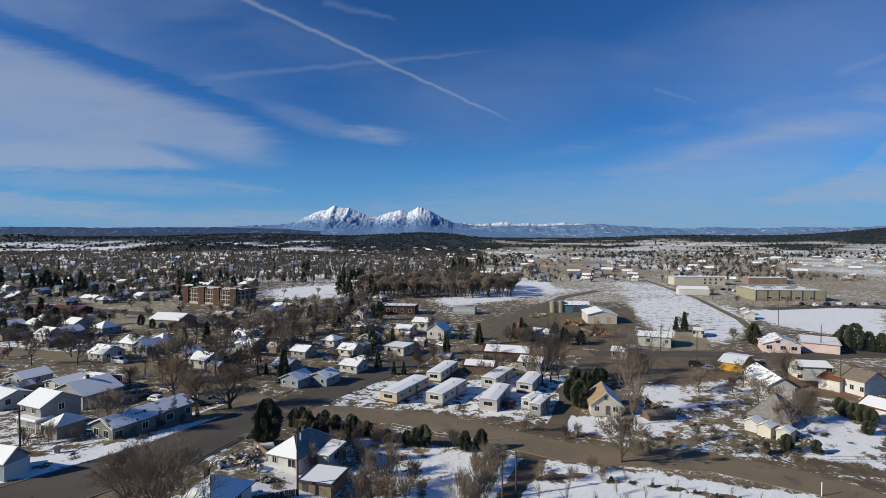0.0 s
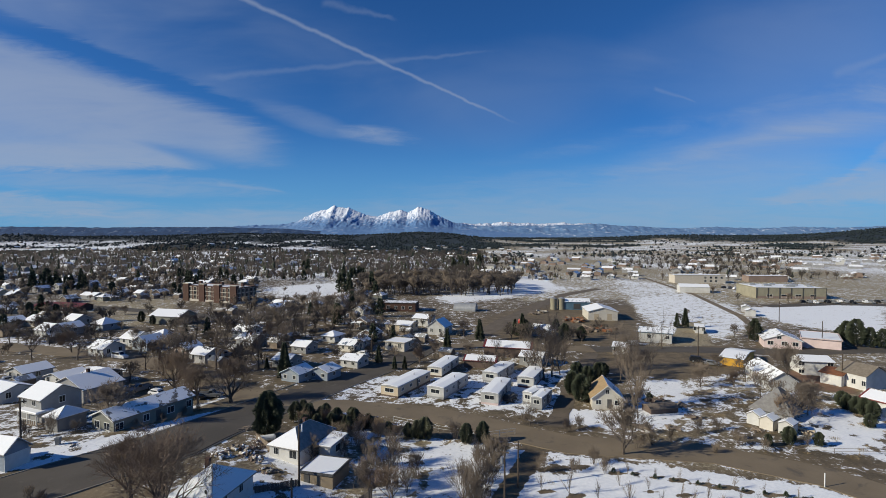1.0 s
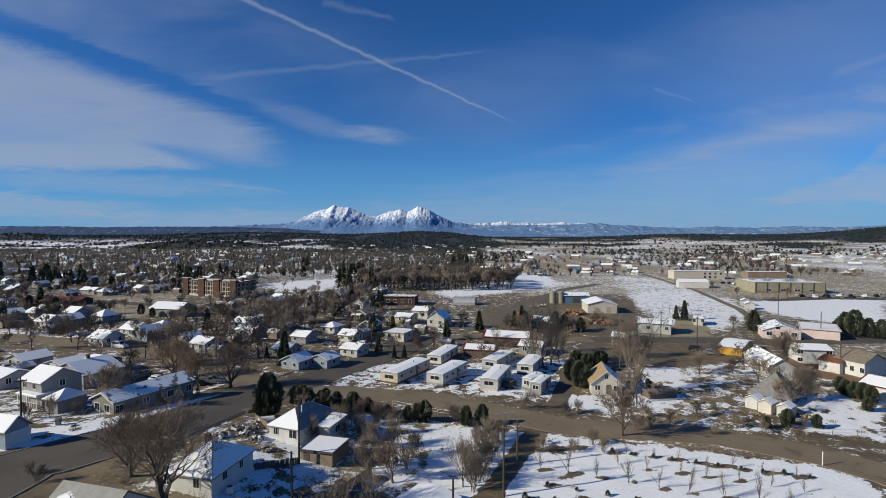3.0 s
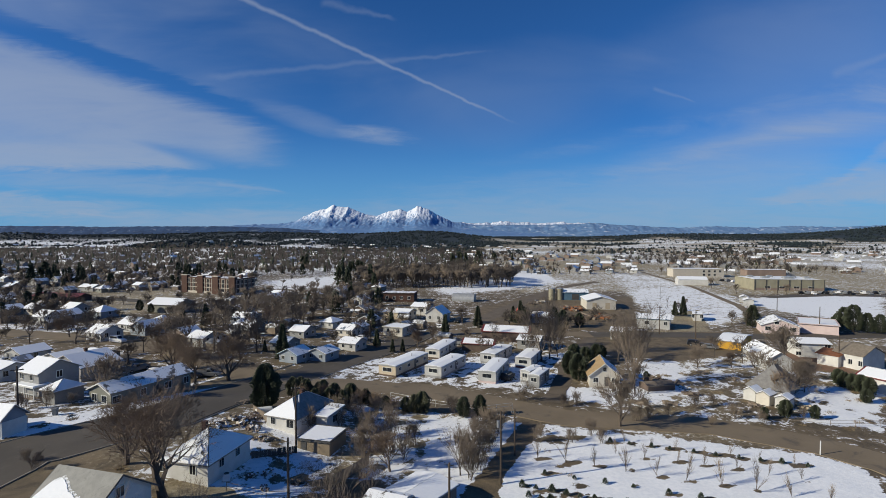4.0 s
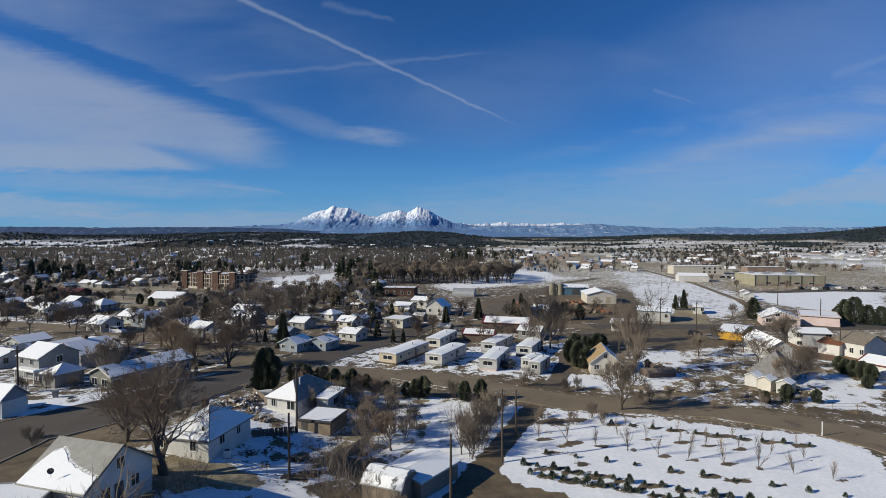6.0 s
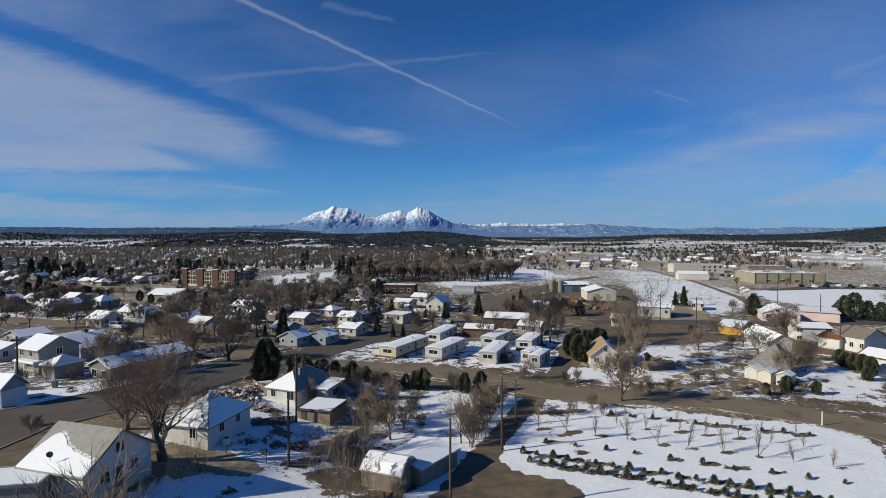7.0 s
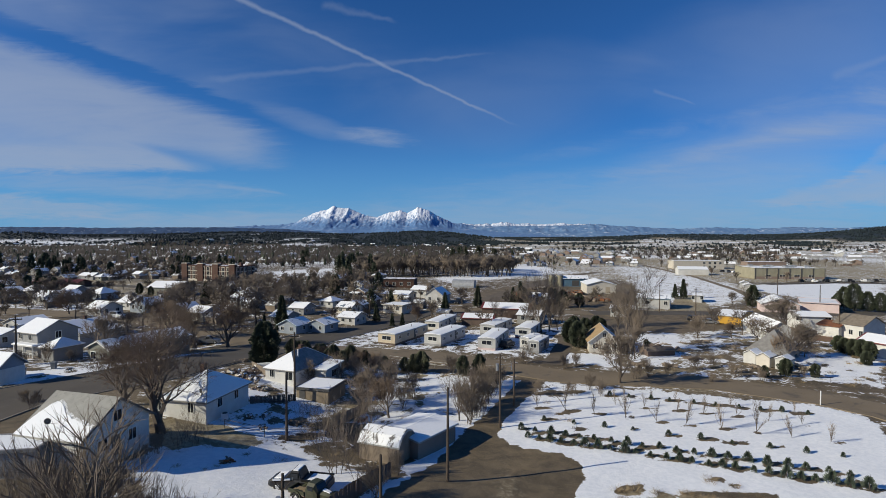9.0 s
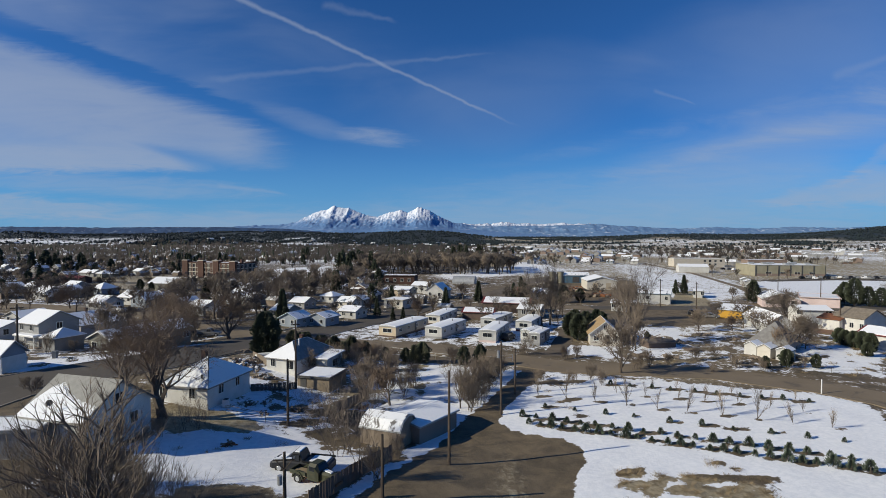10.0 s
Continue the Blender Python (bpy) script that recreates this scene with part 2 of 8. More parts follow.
BROWNWALL = surface("brown_block_wall", (0.19, 0.14, 0.115), (0.28, 0.21, 0.17), 0.3, 0.9, 0.2, 10)
DUN = surface("dun_block_wall", (0.19, 0.15, 0.10), (0.27, 0.215, 0.15), 0.5, 0.9, 0.3, 12, lines=0.2, stain=(0.12, 0.09, 0.06), amount=0.4)
STONE = surface("pale_stone", (0.42, 0.38, 0.32), (0.58, 0.53, 0.45), 1.2, 0.9, 0.3, 14)
CONCRETE = surface("concrete", (0.34, 0.32, 0.29), (0.48, 0.46, 0.42), 0.6, 0.9, 0.2, 16, stain=(0.2, 0.18, 0.15), amount=0.4)
SHINGLE = surface("grey_shingles", (0.15, 0.145, 0.14), (0.27, 0.26, 0.25), 1.5, 0.9, 0.5, 9, stain=(0.12, 0.11, 0.10), amount=0.5)
SHINGLE_BROWN = surface("brown_shingles", (0.13, 0.11, 0.085), (0.24, 0.20, 0.155), 1.5, 0.9, 0.5, 9, stain=(0.10, 0.08, 0.06), amount=0.5)
SHINGLE_PALE = surface("pale_grey_shingles", (0.25, 0.245, 0.22), (0.36, 0.35, 0.315), 1.2, 0.9, 0.5, 7, stain=(0.2, 0.19, 0.17), amount=0.5)
SHINGLE_TAN = surface("tan_shingles", (0.30, 0.20, 0.10), (0.42, 0.30, 0.16), 1.5, 0.9, 0.5, 9, stain=(0.2, 0.13, 0.07), amount=0.4)
TIN = surface("grey_sheet_metal", (0.30, 0.31, 0.31), (0.45, 0.45, 0.44), 0.7, 0.45, 0.3, 8, 0.35, stain=(0.20, 0.15, 0.11), amount=0.5, upright=0.3)
BLUETIN = surface("blue_sheet_metal", (0.07, 0.14, 0.20), (0.12, 0.21, 0.28), 0.6, 0.5, 0.3, 8, 0.1, upright=0.4)
REDTIN = surface("dark_red_sheet_metal", (0.115, 0.022, 0.022), (0.185, 0.037, 0.035), 0.6, 0.55, 0.3, 8, 0.0, upright=0.3)
RUST = surface("rusty_iron", (0.12, 0.045, 0.02), (0.27, 0.11, 0.05), 1.4, 0.9, 0.4, 16)
OLIVE_WALL = surface("olive_drab_wall", (0.24, 0.22, 0.155), (0.33, 0.305, 0.22), 0.3, 0.8, 0.3, 6, upright=0.6)
TRIM = surface("pale_trim", (0.55, 0.55, 0.52), (0.68, 0.68, 0.65), 1.0, 0.6, 0.1)
DARKTRIM = surface("dark_trim", (0.05, 0.05, 0.05), (0.09, 0.085, 0.08), 1.0, 0.6, 0.1)
WOOD = surface("grey_weathered_wood", (0.15, 0.115, 0.085), (0.27, 0.22, 0.17), 0.9, 0.9, 0.5, 14)
POLE = surface("tarred_pole_wood", (0.045, 0.032, 0.024), (0.10, 0.075, 0.055), 0.9, 0.9, 0.5, 14)
BARK = surface("grey_brown_bark", (0.075, 0.058, 0.045), (0.15, 0.12, 0.095), 1.6, 0.95, 0.6, 18)
TWIG = surface("twigs", (0.12, 0.095, 0.075), (0.22, 0.175, 0.135), 0.3, 0.95, 0.2, 6)
TWIG_RED = surface("reddish_twigs", (0.14, 0.10, 0.073), (0.235, 0.173, 0.123), 0.3, 0.95, 0.2, 6)
TWIG_DARK = surface("dark_twigs", (0.060, 0.050, 0.042), (0.125, 0.104, 0.088), 0.05, 0.95, 0.2, 2)
TWIG_TAN = surface("tan_twigs", (0.15, 0.115, 0.085), (0.26, 0.21, 0.155), 0.3, 0.95, 0.2, 6)
NEEDLE = surface("dark_green_needles", (0.019, 0.026, 0.014), (0.060, 0.070, 0.037), 0.8, 0.85, 0.3, 5)
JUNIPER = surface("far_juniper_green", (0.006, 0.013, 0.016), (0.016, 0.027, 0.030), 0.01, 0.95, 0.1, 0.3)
NEEDLE_BLUE = surface("blue_green_needles", (0.045, 0.066, 0.045), (0.13, 0.155, 0.105), 0.8, 0.85, 0.3, 5)
NEEDLE_OLIVE = surface("olive_green_needles", (0.036, 0.040, 0.022), (0.095, 0.098, 0.055), 0.8, 0.85, 0.3, 5)
STRAW = surface("dry_weeds", (0.20, 0.145, 0.08), (0.34, 0.26, 0.15), 0.8, 0.95, 0.3, 8)
ASPHALT = surface("worn_asphalt", (0.066, 0.056, 0.045), (0.112, 0.095, 0.076), 0.12, 0.9, 0.2, 3.5, stain=(0.14, 0.12, 0.097), amount=0.6)
STREET = surface("dusty_asphalt", (0.150, 0.115, 0.073), (0.225, 0.175, 0.114), 0.10, 0.9, 0.2, 3.0, stain=(0.075, 0.065, 0.055), amount=0.6)
DIRT = surface("bare_dirt", (0.085, 0.066, 0.046), (0.165, 0.13, 0.092), 0.25, 0.95, 0.6, 2.5, stain=(0.065, 0.05, 0.035), amount=0.7)
KERB = surface("kerb_concrete", (0.19, 0.17, 0.14), (0.28, 0.25, 0.21), 0.8, 0.9, 0.2, 10)
PAINT_BLACK = surface("black_car_paint", (0.008, 0.009, 0.011), (0.016, 0.017, 0.02), 1.0, 0.42, 0.02)
PAINT_OLIVE = surface("olive_truck_paint", (0.028, 0.032, 0.016), (0.055, 0.058, 0.03), 1.5, 0.6, 0.1, stain=(0.12, 0.07, 0.03), amount=0.4)
PAINT_WHITE = surface("white_car_paint", (0.62, 0.62, 0.62), (0.75, 0.75, 0.75), 1.0, 0.35, 0.02)
PAINT_GREY = surface("grey_car_paint", (0.16, 0.165, 0.17), (0.22, 0.225, 0.23), 1.0, 0.35, 0.02)
PAINT_RED = surface("red_truck_paint", (0.35, 0.02, 0.015), (0.45, 0.035, 0.02), 1.0, 0.4, 0.02)
RUBBER = surface("tyre_rubber", (0.012, 0.012, 0.012), (0.03, 0.03, 0.03), 2.0, 0.9, 0.1)
STEEL = surface("galvanised_steel", (0.36, 0.37, 0.38), (0.5, 0.5, 0.5), 2.0, 0.4, 0.05, metal=0.6)
PLASTIC = surface("grey_plastic_bin", (0.10, 0.11, 0.12), (0.17, 0.18, 0.19), 2.0, 0.6, 0.05)


# ---- mesh helpers ----
class Shape:
    """Collects vertices and faces for one mesh."""

    def __init__(self):
        self.v, self.f = [], []

    def face(self, *points):
        n = len(self.v)
        self.v += [tuple(p) for p in points]
        self.f.append(tuple(range(n, n + len(points))))

    def solid(self, low, high):
        """A closed body between two rings of the same count, the low one seen from above anticlockwise."""
        n, k = len(self.v), len(low)
        self.v += [tuple(p) for p in low] + [tuple(p) for p in high]
        self.f.append(tuple(range(n + k - 1, n - 1, -1)))
        self.f.append(tuple(range(n + k, n + 2 * k)))
        for i in range(k):
            j = (i + 1) % k
            self.f.append((n + i, n + j, n + k + j, n + k + i))
        return self

    def box(self, x0, y0, z0, x1, y1, z1, taper=0.0):
        low = [(x0, y0, z0), (x1, y0, z0), (x1, y1, z0), (x0, y1, z0)]
        t = taper
        return self.solid(low, [(x0 + t, y0 + t, z1), (x1 - t, y0 + t, z1), (x1 - t, y1 - t, z1), (x0 + t, y1 - t, z1)])

    def tube(self, a, b, ra, rb, sides=6, cap=True):
        a, b = Vector(a), Vector(b)
        d = (b - a).normalized()
        p = d.orthogonal().normalized()
        q = d.cross(p)
        n = len(self.v)
        for c, r in ((a, ra), (b, rb)):
            for i in range(sides):
                w = 2 * math.pi * i / sides
                self.v.append(tuple(c + (p * math.cos(w) + q * math.sin(w)) * r))
        for i in range(sides):
            j = (i + 1) % sides
            self.f.append((n + i, n + j, n + sides + j, n + sides + i))
        if cap:
            self.f.append(tuple(range(n + sides - 1, n - 1, -1)))
            self.f.append(tuple(range(n + sides, n + 2 * sides)))
        return self

    def slab(self, corners, thick, up=None):
        """A plate on a plane face, its lower side on the corners (anticlockwise from outside)."""
        c = [Vector(p) for p in corners]
        n = up or (c[1] - c[0]).cross(c[2] - c[1]).normalized()
        return self.solid(c, [p + n * thick for p in c])

    def mesh(self, name, material):
        me = bpy.data.meshes.new(name)
        me.from_pydata(self.v, [], self.f)
        me.materials.append(material)
        return me


def part(name, shape, material, parent, label=""):
    """One mesh object under a thing or a part."""
    me = shape if isinstance(shape, bpy.types.Mesh) else shape.mesh(name, material)
    ob = new(name, me)
    ob.parent = parent
    return tagged(ob, label)


def thing(name, x, y, turn, label, category, group="", z=None, kind=""):
    """An empty at the base of a thing that stands on the ground."""
    ob = new(name)
    ob.empty_display_size = 0.2
    ob.matrix_world = pose(x, y, height(x, y) if z is None else z, 0, 0, turn)
    return tagged(ob, label, category, group, kind)


def smooth(a, b, x):
    t = np.clip((x - a) / (b - a), 0.0, 1.0)
    return t * t * (3 - 2 * t)


def height(x, y):
    """The lie of the land: a bank towards the street, level blocks, and low hills far off."""
    left = smooth(-2.0, -46.0, x)
    z = 4.0 * left * (1 - 0.75 * smooth(82.0, 120.0, y)) * (1 - smooth(180.0, 320.0, y))
    z = z + 1.4 * smooth(62.0, 46.0, y) * smooth(12.0, -6.0, x) * (1 - left)
    far = smooth(900.0, 2600.0, y)
    roll = np.sin(x * 0.0031 + 1.3) * np.sin(y * 0.0024 + 0.4) + 0.5 * np.sin(x * 0.0083 + y * 0.004)
    z = z + far * (6.0 + 5.0 * roll)
    # the wooded hills before the mountains and the hill at the far side
    z = z + 35.0 * np.exp(-((x + 60.0) / 300.0) ** 2 - ((y - 2150.0) / 300.0) ** 2)
    z = z + 26.0 * np.exp(-((x + 560.0) / 420.0) ** 2 - ((y - 1900.0) / 250.0) ** 2)
    z = z + 20.0 * np.exp(-((x + 1250.0) / 520.0) ** 2 - ((y - 1900.0) / 260.0) ** 2)
    z = z + 76.0 * np.exp(-((x - 2150.0) / 560.0) ** 2 - ((y - 2150.0) / 420.0) ** 2)
    z = z + 24.0 * np.exp(-((x - 1250.0) / 650.0) ** 2 - ((y - 2700.0) / 300.0) ** 2)
    z = z + 18.0 * np.exp(-((x + 505.0) / 150.0) ** 2 - ((y - 1120.0) / 110.0) ** 2)
    z = z + 15.0 * np.exp(-((x + 330.0) / 85.0) ** 2 - ((y - 1400.0) / 110.0) ** 2)
    z = z + 26.0 * np.exp(-((x + 1330.0) / 150.0) ** 2 - ((y - 1600.0) / 150.0) ** 2)
    return z


def woods(x, y):
    """How wooded the far land is, 0 to 1: belts and patches of juniper, dense on the hills."""
    p = np.sin(x * 0.0052 + 1.1 + 1.7 * np.sin(y * 0.0031)) * np.sin(y * 0.0075 + 0.8 + 1.3 * np.sin(x * 0.0042))
    p = p + 0.55 * np.sin(x * 0.017 + y * 0.009) * np.sin(y * 0.019 - x * 0.006 + 2.0)
    s = x / np.maximum(y, 1.0)
    right = smooth(0.03, 0.12, s)
    belt = smooth(2050.0, 2350.0, y + 160.0 * np.sin(x * 0.006)) * (1 - smooth(3000.0, 3200.0, y))
    w = smooth(-0.15, 0.4, p + 0.2 - 0.75 * right + 1.6 * right * belt + 0.5 * (1 - right) * smooth(2000.0, 2600.0, y))
    hill = smooth(9.0, 17.0, height(x, y) - 4.0 * smooth(900.0, 2600.0, y))
    for cx, cy, rx, ry in ((-505.0, 1120.0, 135.0, 120.0), (-330.0, 1400.0, 75.0, 120.0), (-70.0, 1650.0, 270.0, 420.0), (-1330.0, 1600.0, 150.0, 150.0)):
        hill = np.maximum(hill, smooth(1.25, 0.8, np.hypot((x - cx) / rx, (y - cy) / ry)))
    snowfield = smooth(0.9, 0.5, np.hypot((x + 1150.0) / 620.0, (y - 1560.0) / 240.0))
    w = w * (1 - 0.45 * snowfield) + 0.12 * snowfield
    return np.clip(np.maximum(w, hill), 0.0, 1.0) * smooth(900.0, 1050.0, y)


# ---- ground ----
def spaced(lo, near_lo, near_hi, hi, step, grow):
    """Coordinates that lie close together between near_lo and near_hi and ever wider apart outside."""
    mid = list(np.arange(near_lo, near_hi, step))
    up, d, x = [], step, mid[-1]
    while x < hi:
        d = min(d * grow, 75.0)
        x += d
        up.append(x)
    down, d, x = [], step, mid[0]
    while x > lo:
        d = min(d * grow, 75.0)
        x -= d
        down.append(x)
    return np.array(down[::-1] + mid + up)


def inside(points, px, py, soft):
    """How far px, py lie inside a polygon: 0 outside, 1 inside, with a soft rim."""
    hit = np.zeros(px.shape, bool)
    near = np.full(px.shape, 1e9)
    for (ax, ay), (bx, by) in zip(points, points[1:] + points[:1]):
        cross = ((ay > py) != (by > py)) & (px < (bx - ax) * (py - ay) / ((by - ay) or 1e-9) + ax)
        hit ^= cross
        dx, dy = bx - ax, by - ay
        t = np.clip(((px - ax) * dx + (py - ay) * dy) / (dx * dx + dy * dy), 0, 1)
        near = np.minimum(near, np.hypot(px - ax - t * dx, py - ay - t * dy))
    return smooth(-soft, soft, np.where(hit, near, -near))


GX, GY = spaced(-4800, -80, 120, 4800, 1.2, 1.085), spaced(-600, 40, 190, 4700, 1.2, 1.06)
PX, PY = np.meshgrid(GX, GY)
PZ = height(PX, PY)
SHARE = PX / np.maximum(PY, 1.0)
# how much snow lies, how grassy the ground is, how red
SNOWY = 0.42 + 0.0 * PX
GRASSY = 0.45 - 0.22 * smooth(110.0, 150.0, PY) * smooth(0.12, -0.05, SHARE)
REDDISH = 0.0 * PX
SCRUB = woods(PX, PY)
# farther plains: snow between the junipers to one side, dry pasture to the other
OPEN = smooth(300.0, 520.0, PY)
SNOWY = SNOWY + OPEN * (0.10 * smooth(0.08, -0.25, SHARE) + 0.035 * smooth(0.05, 0.25, SHARE))
SNOWY = SNOWY + OPEN * 0.11 * np.sin(PX * 0.021 + 2.0 * np.sin(PY * 0.009)) * np.sin(PY * 0.017 + 1.5 * np.sin(PX * 0.011))
GRASSY = GRASSY + OPEN * (0.65 * smooth(-0.02, 0.2, SHARE) + 0.1)
WILD = smooth(900.0, 1500.0, PY) * smooth(-0.02, -0.15, SHARE)
SNOWY = SNOWY + 0.19 * WILD + 0.02 * smooth(900.0, 1300.0, PY) * (1 - WILD) - 0.36 * SCRUB


def zone(points, snow=None, grass=None, soft=1.2, red=None):
    """Sets the ground cover within an outline."""
    global SNOWY, GRASSY, REDDISH
    m = inside(list(points), PX, PY, soft)
    SNOWY = SNOWY if snow is None else SNOWY * (1 - m) + snow * m
    GRASSY = GRASSY if grass is None else GRASSY * (1 - m) + grass * m
    REDDISH = REDDISH if red is None else REDDISH * (1 - m) + red * m


def ground_material():
    m = bpy.data.materials.new("ground")
    m.use_nodes = True
    gr = Graph(m.node_tree)
    bsdf = m.node_tree.nodes["Principled BSDF"]
    at = gr.coords()
    cover = gr.node("ShaderNodeSeparateColor")
    laid = gr.attribute("cover")
    gr.put(laid.outputs["Color"], cover.inputs[0])
    broad, mid, fine = gr.noise(at, 0.035, 5), gr.noise(at, 0.36, 6, 0.62, 0.5), gr.noise(at, 1.5, 6, 0.68, 0.3)
    dirt = gr.mix(gr.step(gr.math("ADD", gr.math("MULTIPLY", mid, 0.65), gr.math("MULTIPLY", broad, 0.35)), 0.32, 0.68), (0.070, 0.053, 0.031, 1), (0.205, 0.152, 0.088, 1))
    grass = gr.mix(gr.step(fine, 0.3, 0.7), (0.19, 0.15, 0.085, 1), (0.42, 0.355, 0.235, 1))
    straw = gr.math("MULTIPLY", gr.step(gr.noise(at, 6.5, 5, 0.72, 0.4), 0.52, 0.66), 0.42)
    dirt = gr.mix(straw, dirt, (0.25, 0.195, 0.115, 1))
    dirt = gr.mix(gr.math("MULTIPLY", gr.step(gr.noise(at, 2.6, 6, 0.7, 0.8), 0.56, 0.70), 0.5), dirt, (0.045, 0.036, 0.026, 1))
    grit = gr.math("MULTIPLY", gr.step(gr.noise(at, 15.0, 4, 0.7, 0.3), 0.55, 0.63), 0.4)
    dirt = gr.mix(grit, dirt, (0.30, 0.24, 0.155, 1))
    dirt = gr.mix(gr.math("MULTIPLY", gr.step(gr.noise(at, 9.0, 4, 0.7, 1.2), 0.57, 0.66), 0.45), dirt, (0.035, 0.028, 0.02, 1))
    red = gr.mix(mid, (0.15, 0.07, 0.04, 1), (0.24, 0.125, 0.075, 1))
    mix_grass = gr.step(gr.math("ADD", gr.math("MULTIPLY", broad, 0.6), gr.math("MULTIPLY", fine, 0.4)),
                        gr.math("SUBTRACT", 0.95, cover.outputs[1]), gr.math("SUBTRACT", 1.12, cover.outputs[1]))
    soil = gr.mix(mix_grass, dirt, grass)
    soil = gr.mix(cover.outputs[2], soil, red)
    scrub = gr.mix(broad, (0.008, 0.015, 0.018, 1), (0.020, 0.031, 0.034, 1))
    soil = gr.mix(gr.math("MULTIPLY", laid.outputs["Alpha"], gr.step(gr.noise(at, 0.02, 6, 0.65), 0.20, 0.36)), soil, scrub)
    n = gr.math("ADD", gr.math("ADD", gr.math("MULTIPLY", mid, 0.52), gr.math("MULTIPLY", fine, 0.36)), gr.math("MULTIPLY", broad, 0.12))
    line = gr.math("SUBTRACT", 0.86, gr.math("MULTIPLY", cover.outputs[0], 0.72))
    lying = gr.step(n, gr.math("SUBTRACT", line, 0.025), gr.math("ADD", line, 0.025))
    white = gr.mix(gr.step(fine, 0.3, 0.7), (0.78, 0.80, 0.825, 1), (0.915, 0.92, 0.925, 1))
    gr.put(gr.mix(lying, soil, white), bsdf.inputs["Base Color"])
    bsdf.inputs["Roughness"].default_value = 0.85
    b = gr.node("ShaderNodeBump")
    b.inputs["Strength"].default_value, b.inputs["Distance"].default_value = 0.5, 0.13
    gr.put(gr.math("ADD", gr.math("ADD", gr.math("MULTIPLY", fine, 0.5), gr.math("MULTIPLY", gr.noise(at, 4.2, 4, 0.6), 0.4)), gr.math("ADD", gr.math("MULTIPLY", lying, 0.25), gr.math("MULTIPLY", mid, 0.6))), b.inputs["Height"])
    gr.put(b.outputs[0], bsdf.inputs["Normal"])
    return m


def build_ground():
    ny, nx = PX.shape
    me = bpy.data.meshes.new("ground")
    # a slight unevenness, faded out towards the streets' level
    z = PZ + 0.05 * np.sin(PX * 0.9 + 2 * np.sin(PY * 0.31)) * np.sin(PY * 0.8)
    i = np.arange(ny * nx).reshape(ny, nx)
    quads = np.stack([i[:-1, :-1], i[:-1, 1:], i[1:, 1:], i[1:, :-1]], -1).reshape(-1, 4)
    me.vertices.add(ny * nx)
    me.vertices.foreach_set("co", np.stack([PX, PY, z], -1).ravel().astype(np.float32))
    me.loops.add(quads.size)
    me.loops.foreach_set("vertex_index", quads.ravel().astype(np.int32))
    me.polygons.add(len(quads))
    me.polygons.foreach_set("loop_start", np.arange(0, quads.size, 4, dtype=np.int32))
    me.update(calc_edges=True)
    me.shade_smooth()
    layer = me.attributes.new("cover", "FLOAT_COLOR", "POINT")
    layer.data.foreach_set("color", np.stack([SNOWY, GRASSY, REDDISH, SCRUB], -1).ravel().astype(np.float32))
    me.materials.append(ground_material())
    tagged(new("ground", me), "brown winter ground with dry grass and patchy snow", "ground", kind="structure")


TAKEN = []


def ribbon(name, line, width, lift, material, label, category, rough_edge=0.0, step=3.0, thick=0.12, kerb=None):
    """A strip of road or path along a line of places, lying on the ground."""
    pts = [Vector((*p, 0)) for p in line]
    track = []
    for a, b in zip(pts, pts[1:]):
        n = max(1, int((b - a).length / step))
        track += [a.lerp(b, k / n) for k in range(n)]
    track.append(pts[-1])
    TAKEN.extend((p.x, p.y, width / 2 + 0.5) for p in track)
    s = Shape()
    across = 5
    for k, p in enumerate(track):
        d = (track[min(k + 1, len(track) - 1)] - track[max(k - 1, 0)]).normalized()
        side = Vector((-d.y, d.x, 0))
        half = width / 2 + rough_edge * noise.noise(p * 0.23)
        for j in range(across):
            q = p + side * half * (2 * j / (across - 1) - 1)
            s.v.append((q.x, q.y, float(height(q.x, q.y)) + lift - (thick if j in (0, across - 1) else 0.0)))
    for k in range(len(track) - 1):
        for j in range(across - 1):
            a = k * across + j
            s.f.append((a, a + across, a + across + 1, a + 1)[::-1])
    # the edge columns are pulled in so that the drop at the rim is steep
    for k, p in enumerate(track):
        for j, twin in ((0, 1), (across - 1, across - 2)):
            e, f = Vector(s.v[k * across + j]), Vector(s.v[k * across + twin])
            g = e.lerp(f, 0.04)
            s.v[k * across + twin] = (g.x, g.y, f.z)
    for side in (kerb or ()):
        k = Shape()
        for n, p in enumerate(track):
            d = (track[min(n + 1, len(track) - 1)] - track[max(n - 1, 0)]).normalized()
            out = Vector((-d.y, d.x, 0)) * side
            for off, up in ((width / 2 - 0.05, -0.1), (width / 2 - 0.03, 0.08), (width / 2 + 0.17, 0.09), (width / 2 + 0.19, -0.2)):
                q = p + out * off
                k.v.append((q.x, q.y, float(height(q.x, q.y)) + lift + up))
            if n:
                a = (n - 1) * 4
                for j in range(3):
                    k.f.append((a + j, a + j + 1, a + j + 5, a + j + 4))
        tagged(new("kerb", k.mesh("kerb", KERB)), "pale concrete kerb along the street", "kerb", kind="structure")
    return tagged(new(name, s.mesh(name, material)), label, category, kind="structure")


# ---- buildings ----

def is_free(x, y, r):
    return all((x - a) ** 2 + (y - b) ** 2 > (r + c) ** 2 for a, b, c in TAKEN)


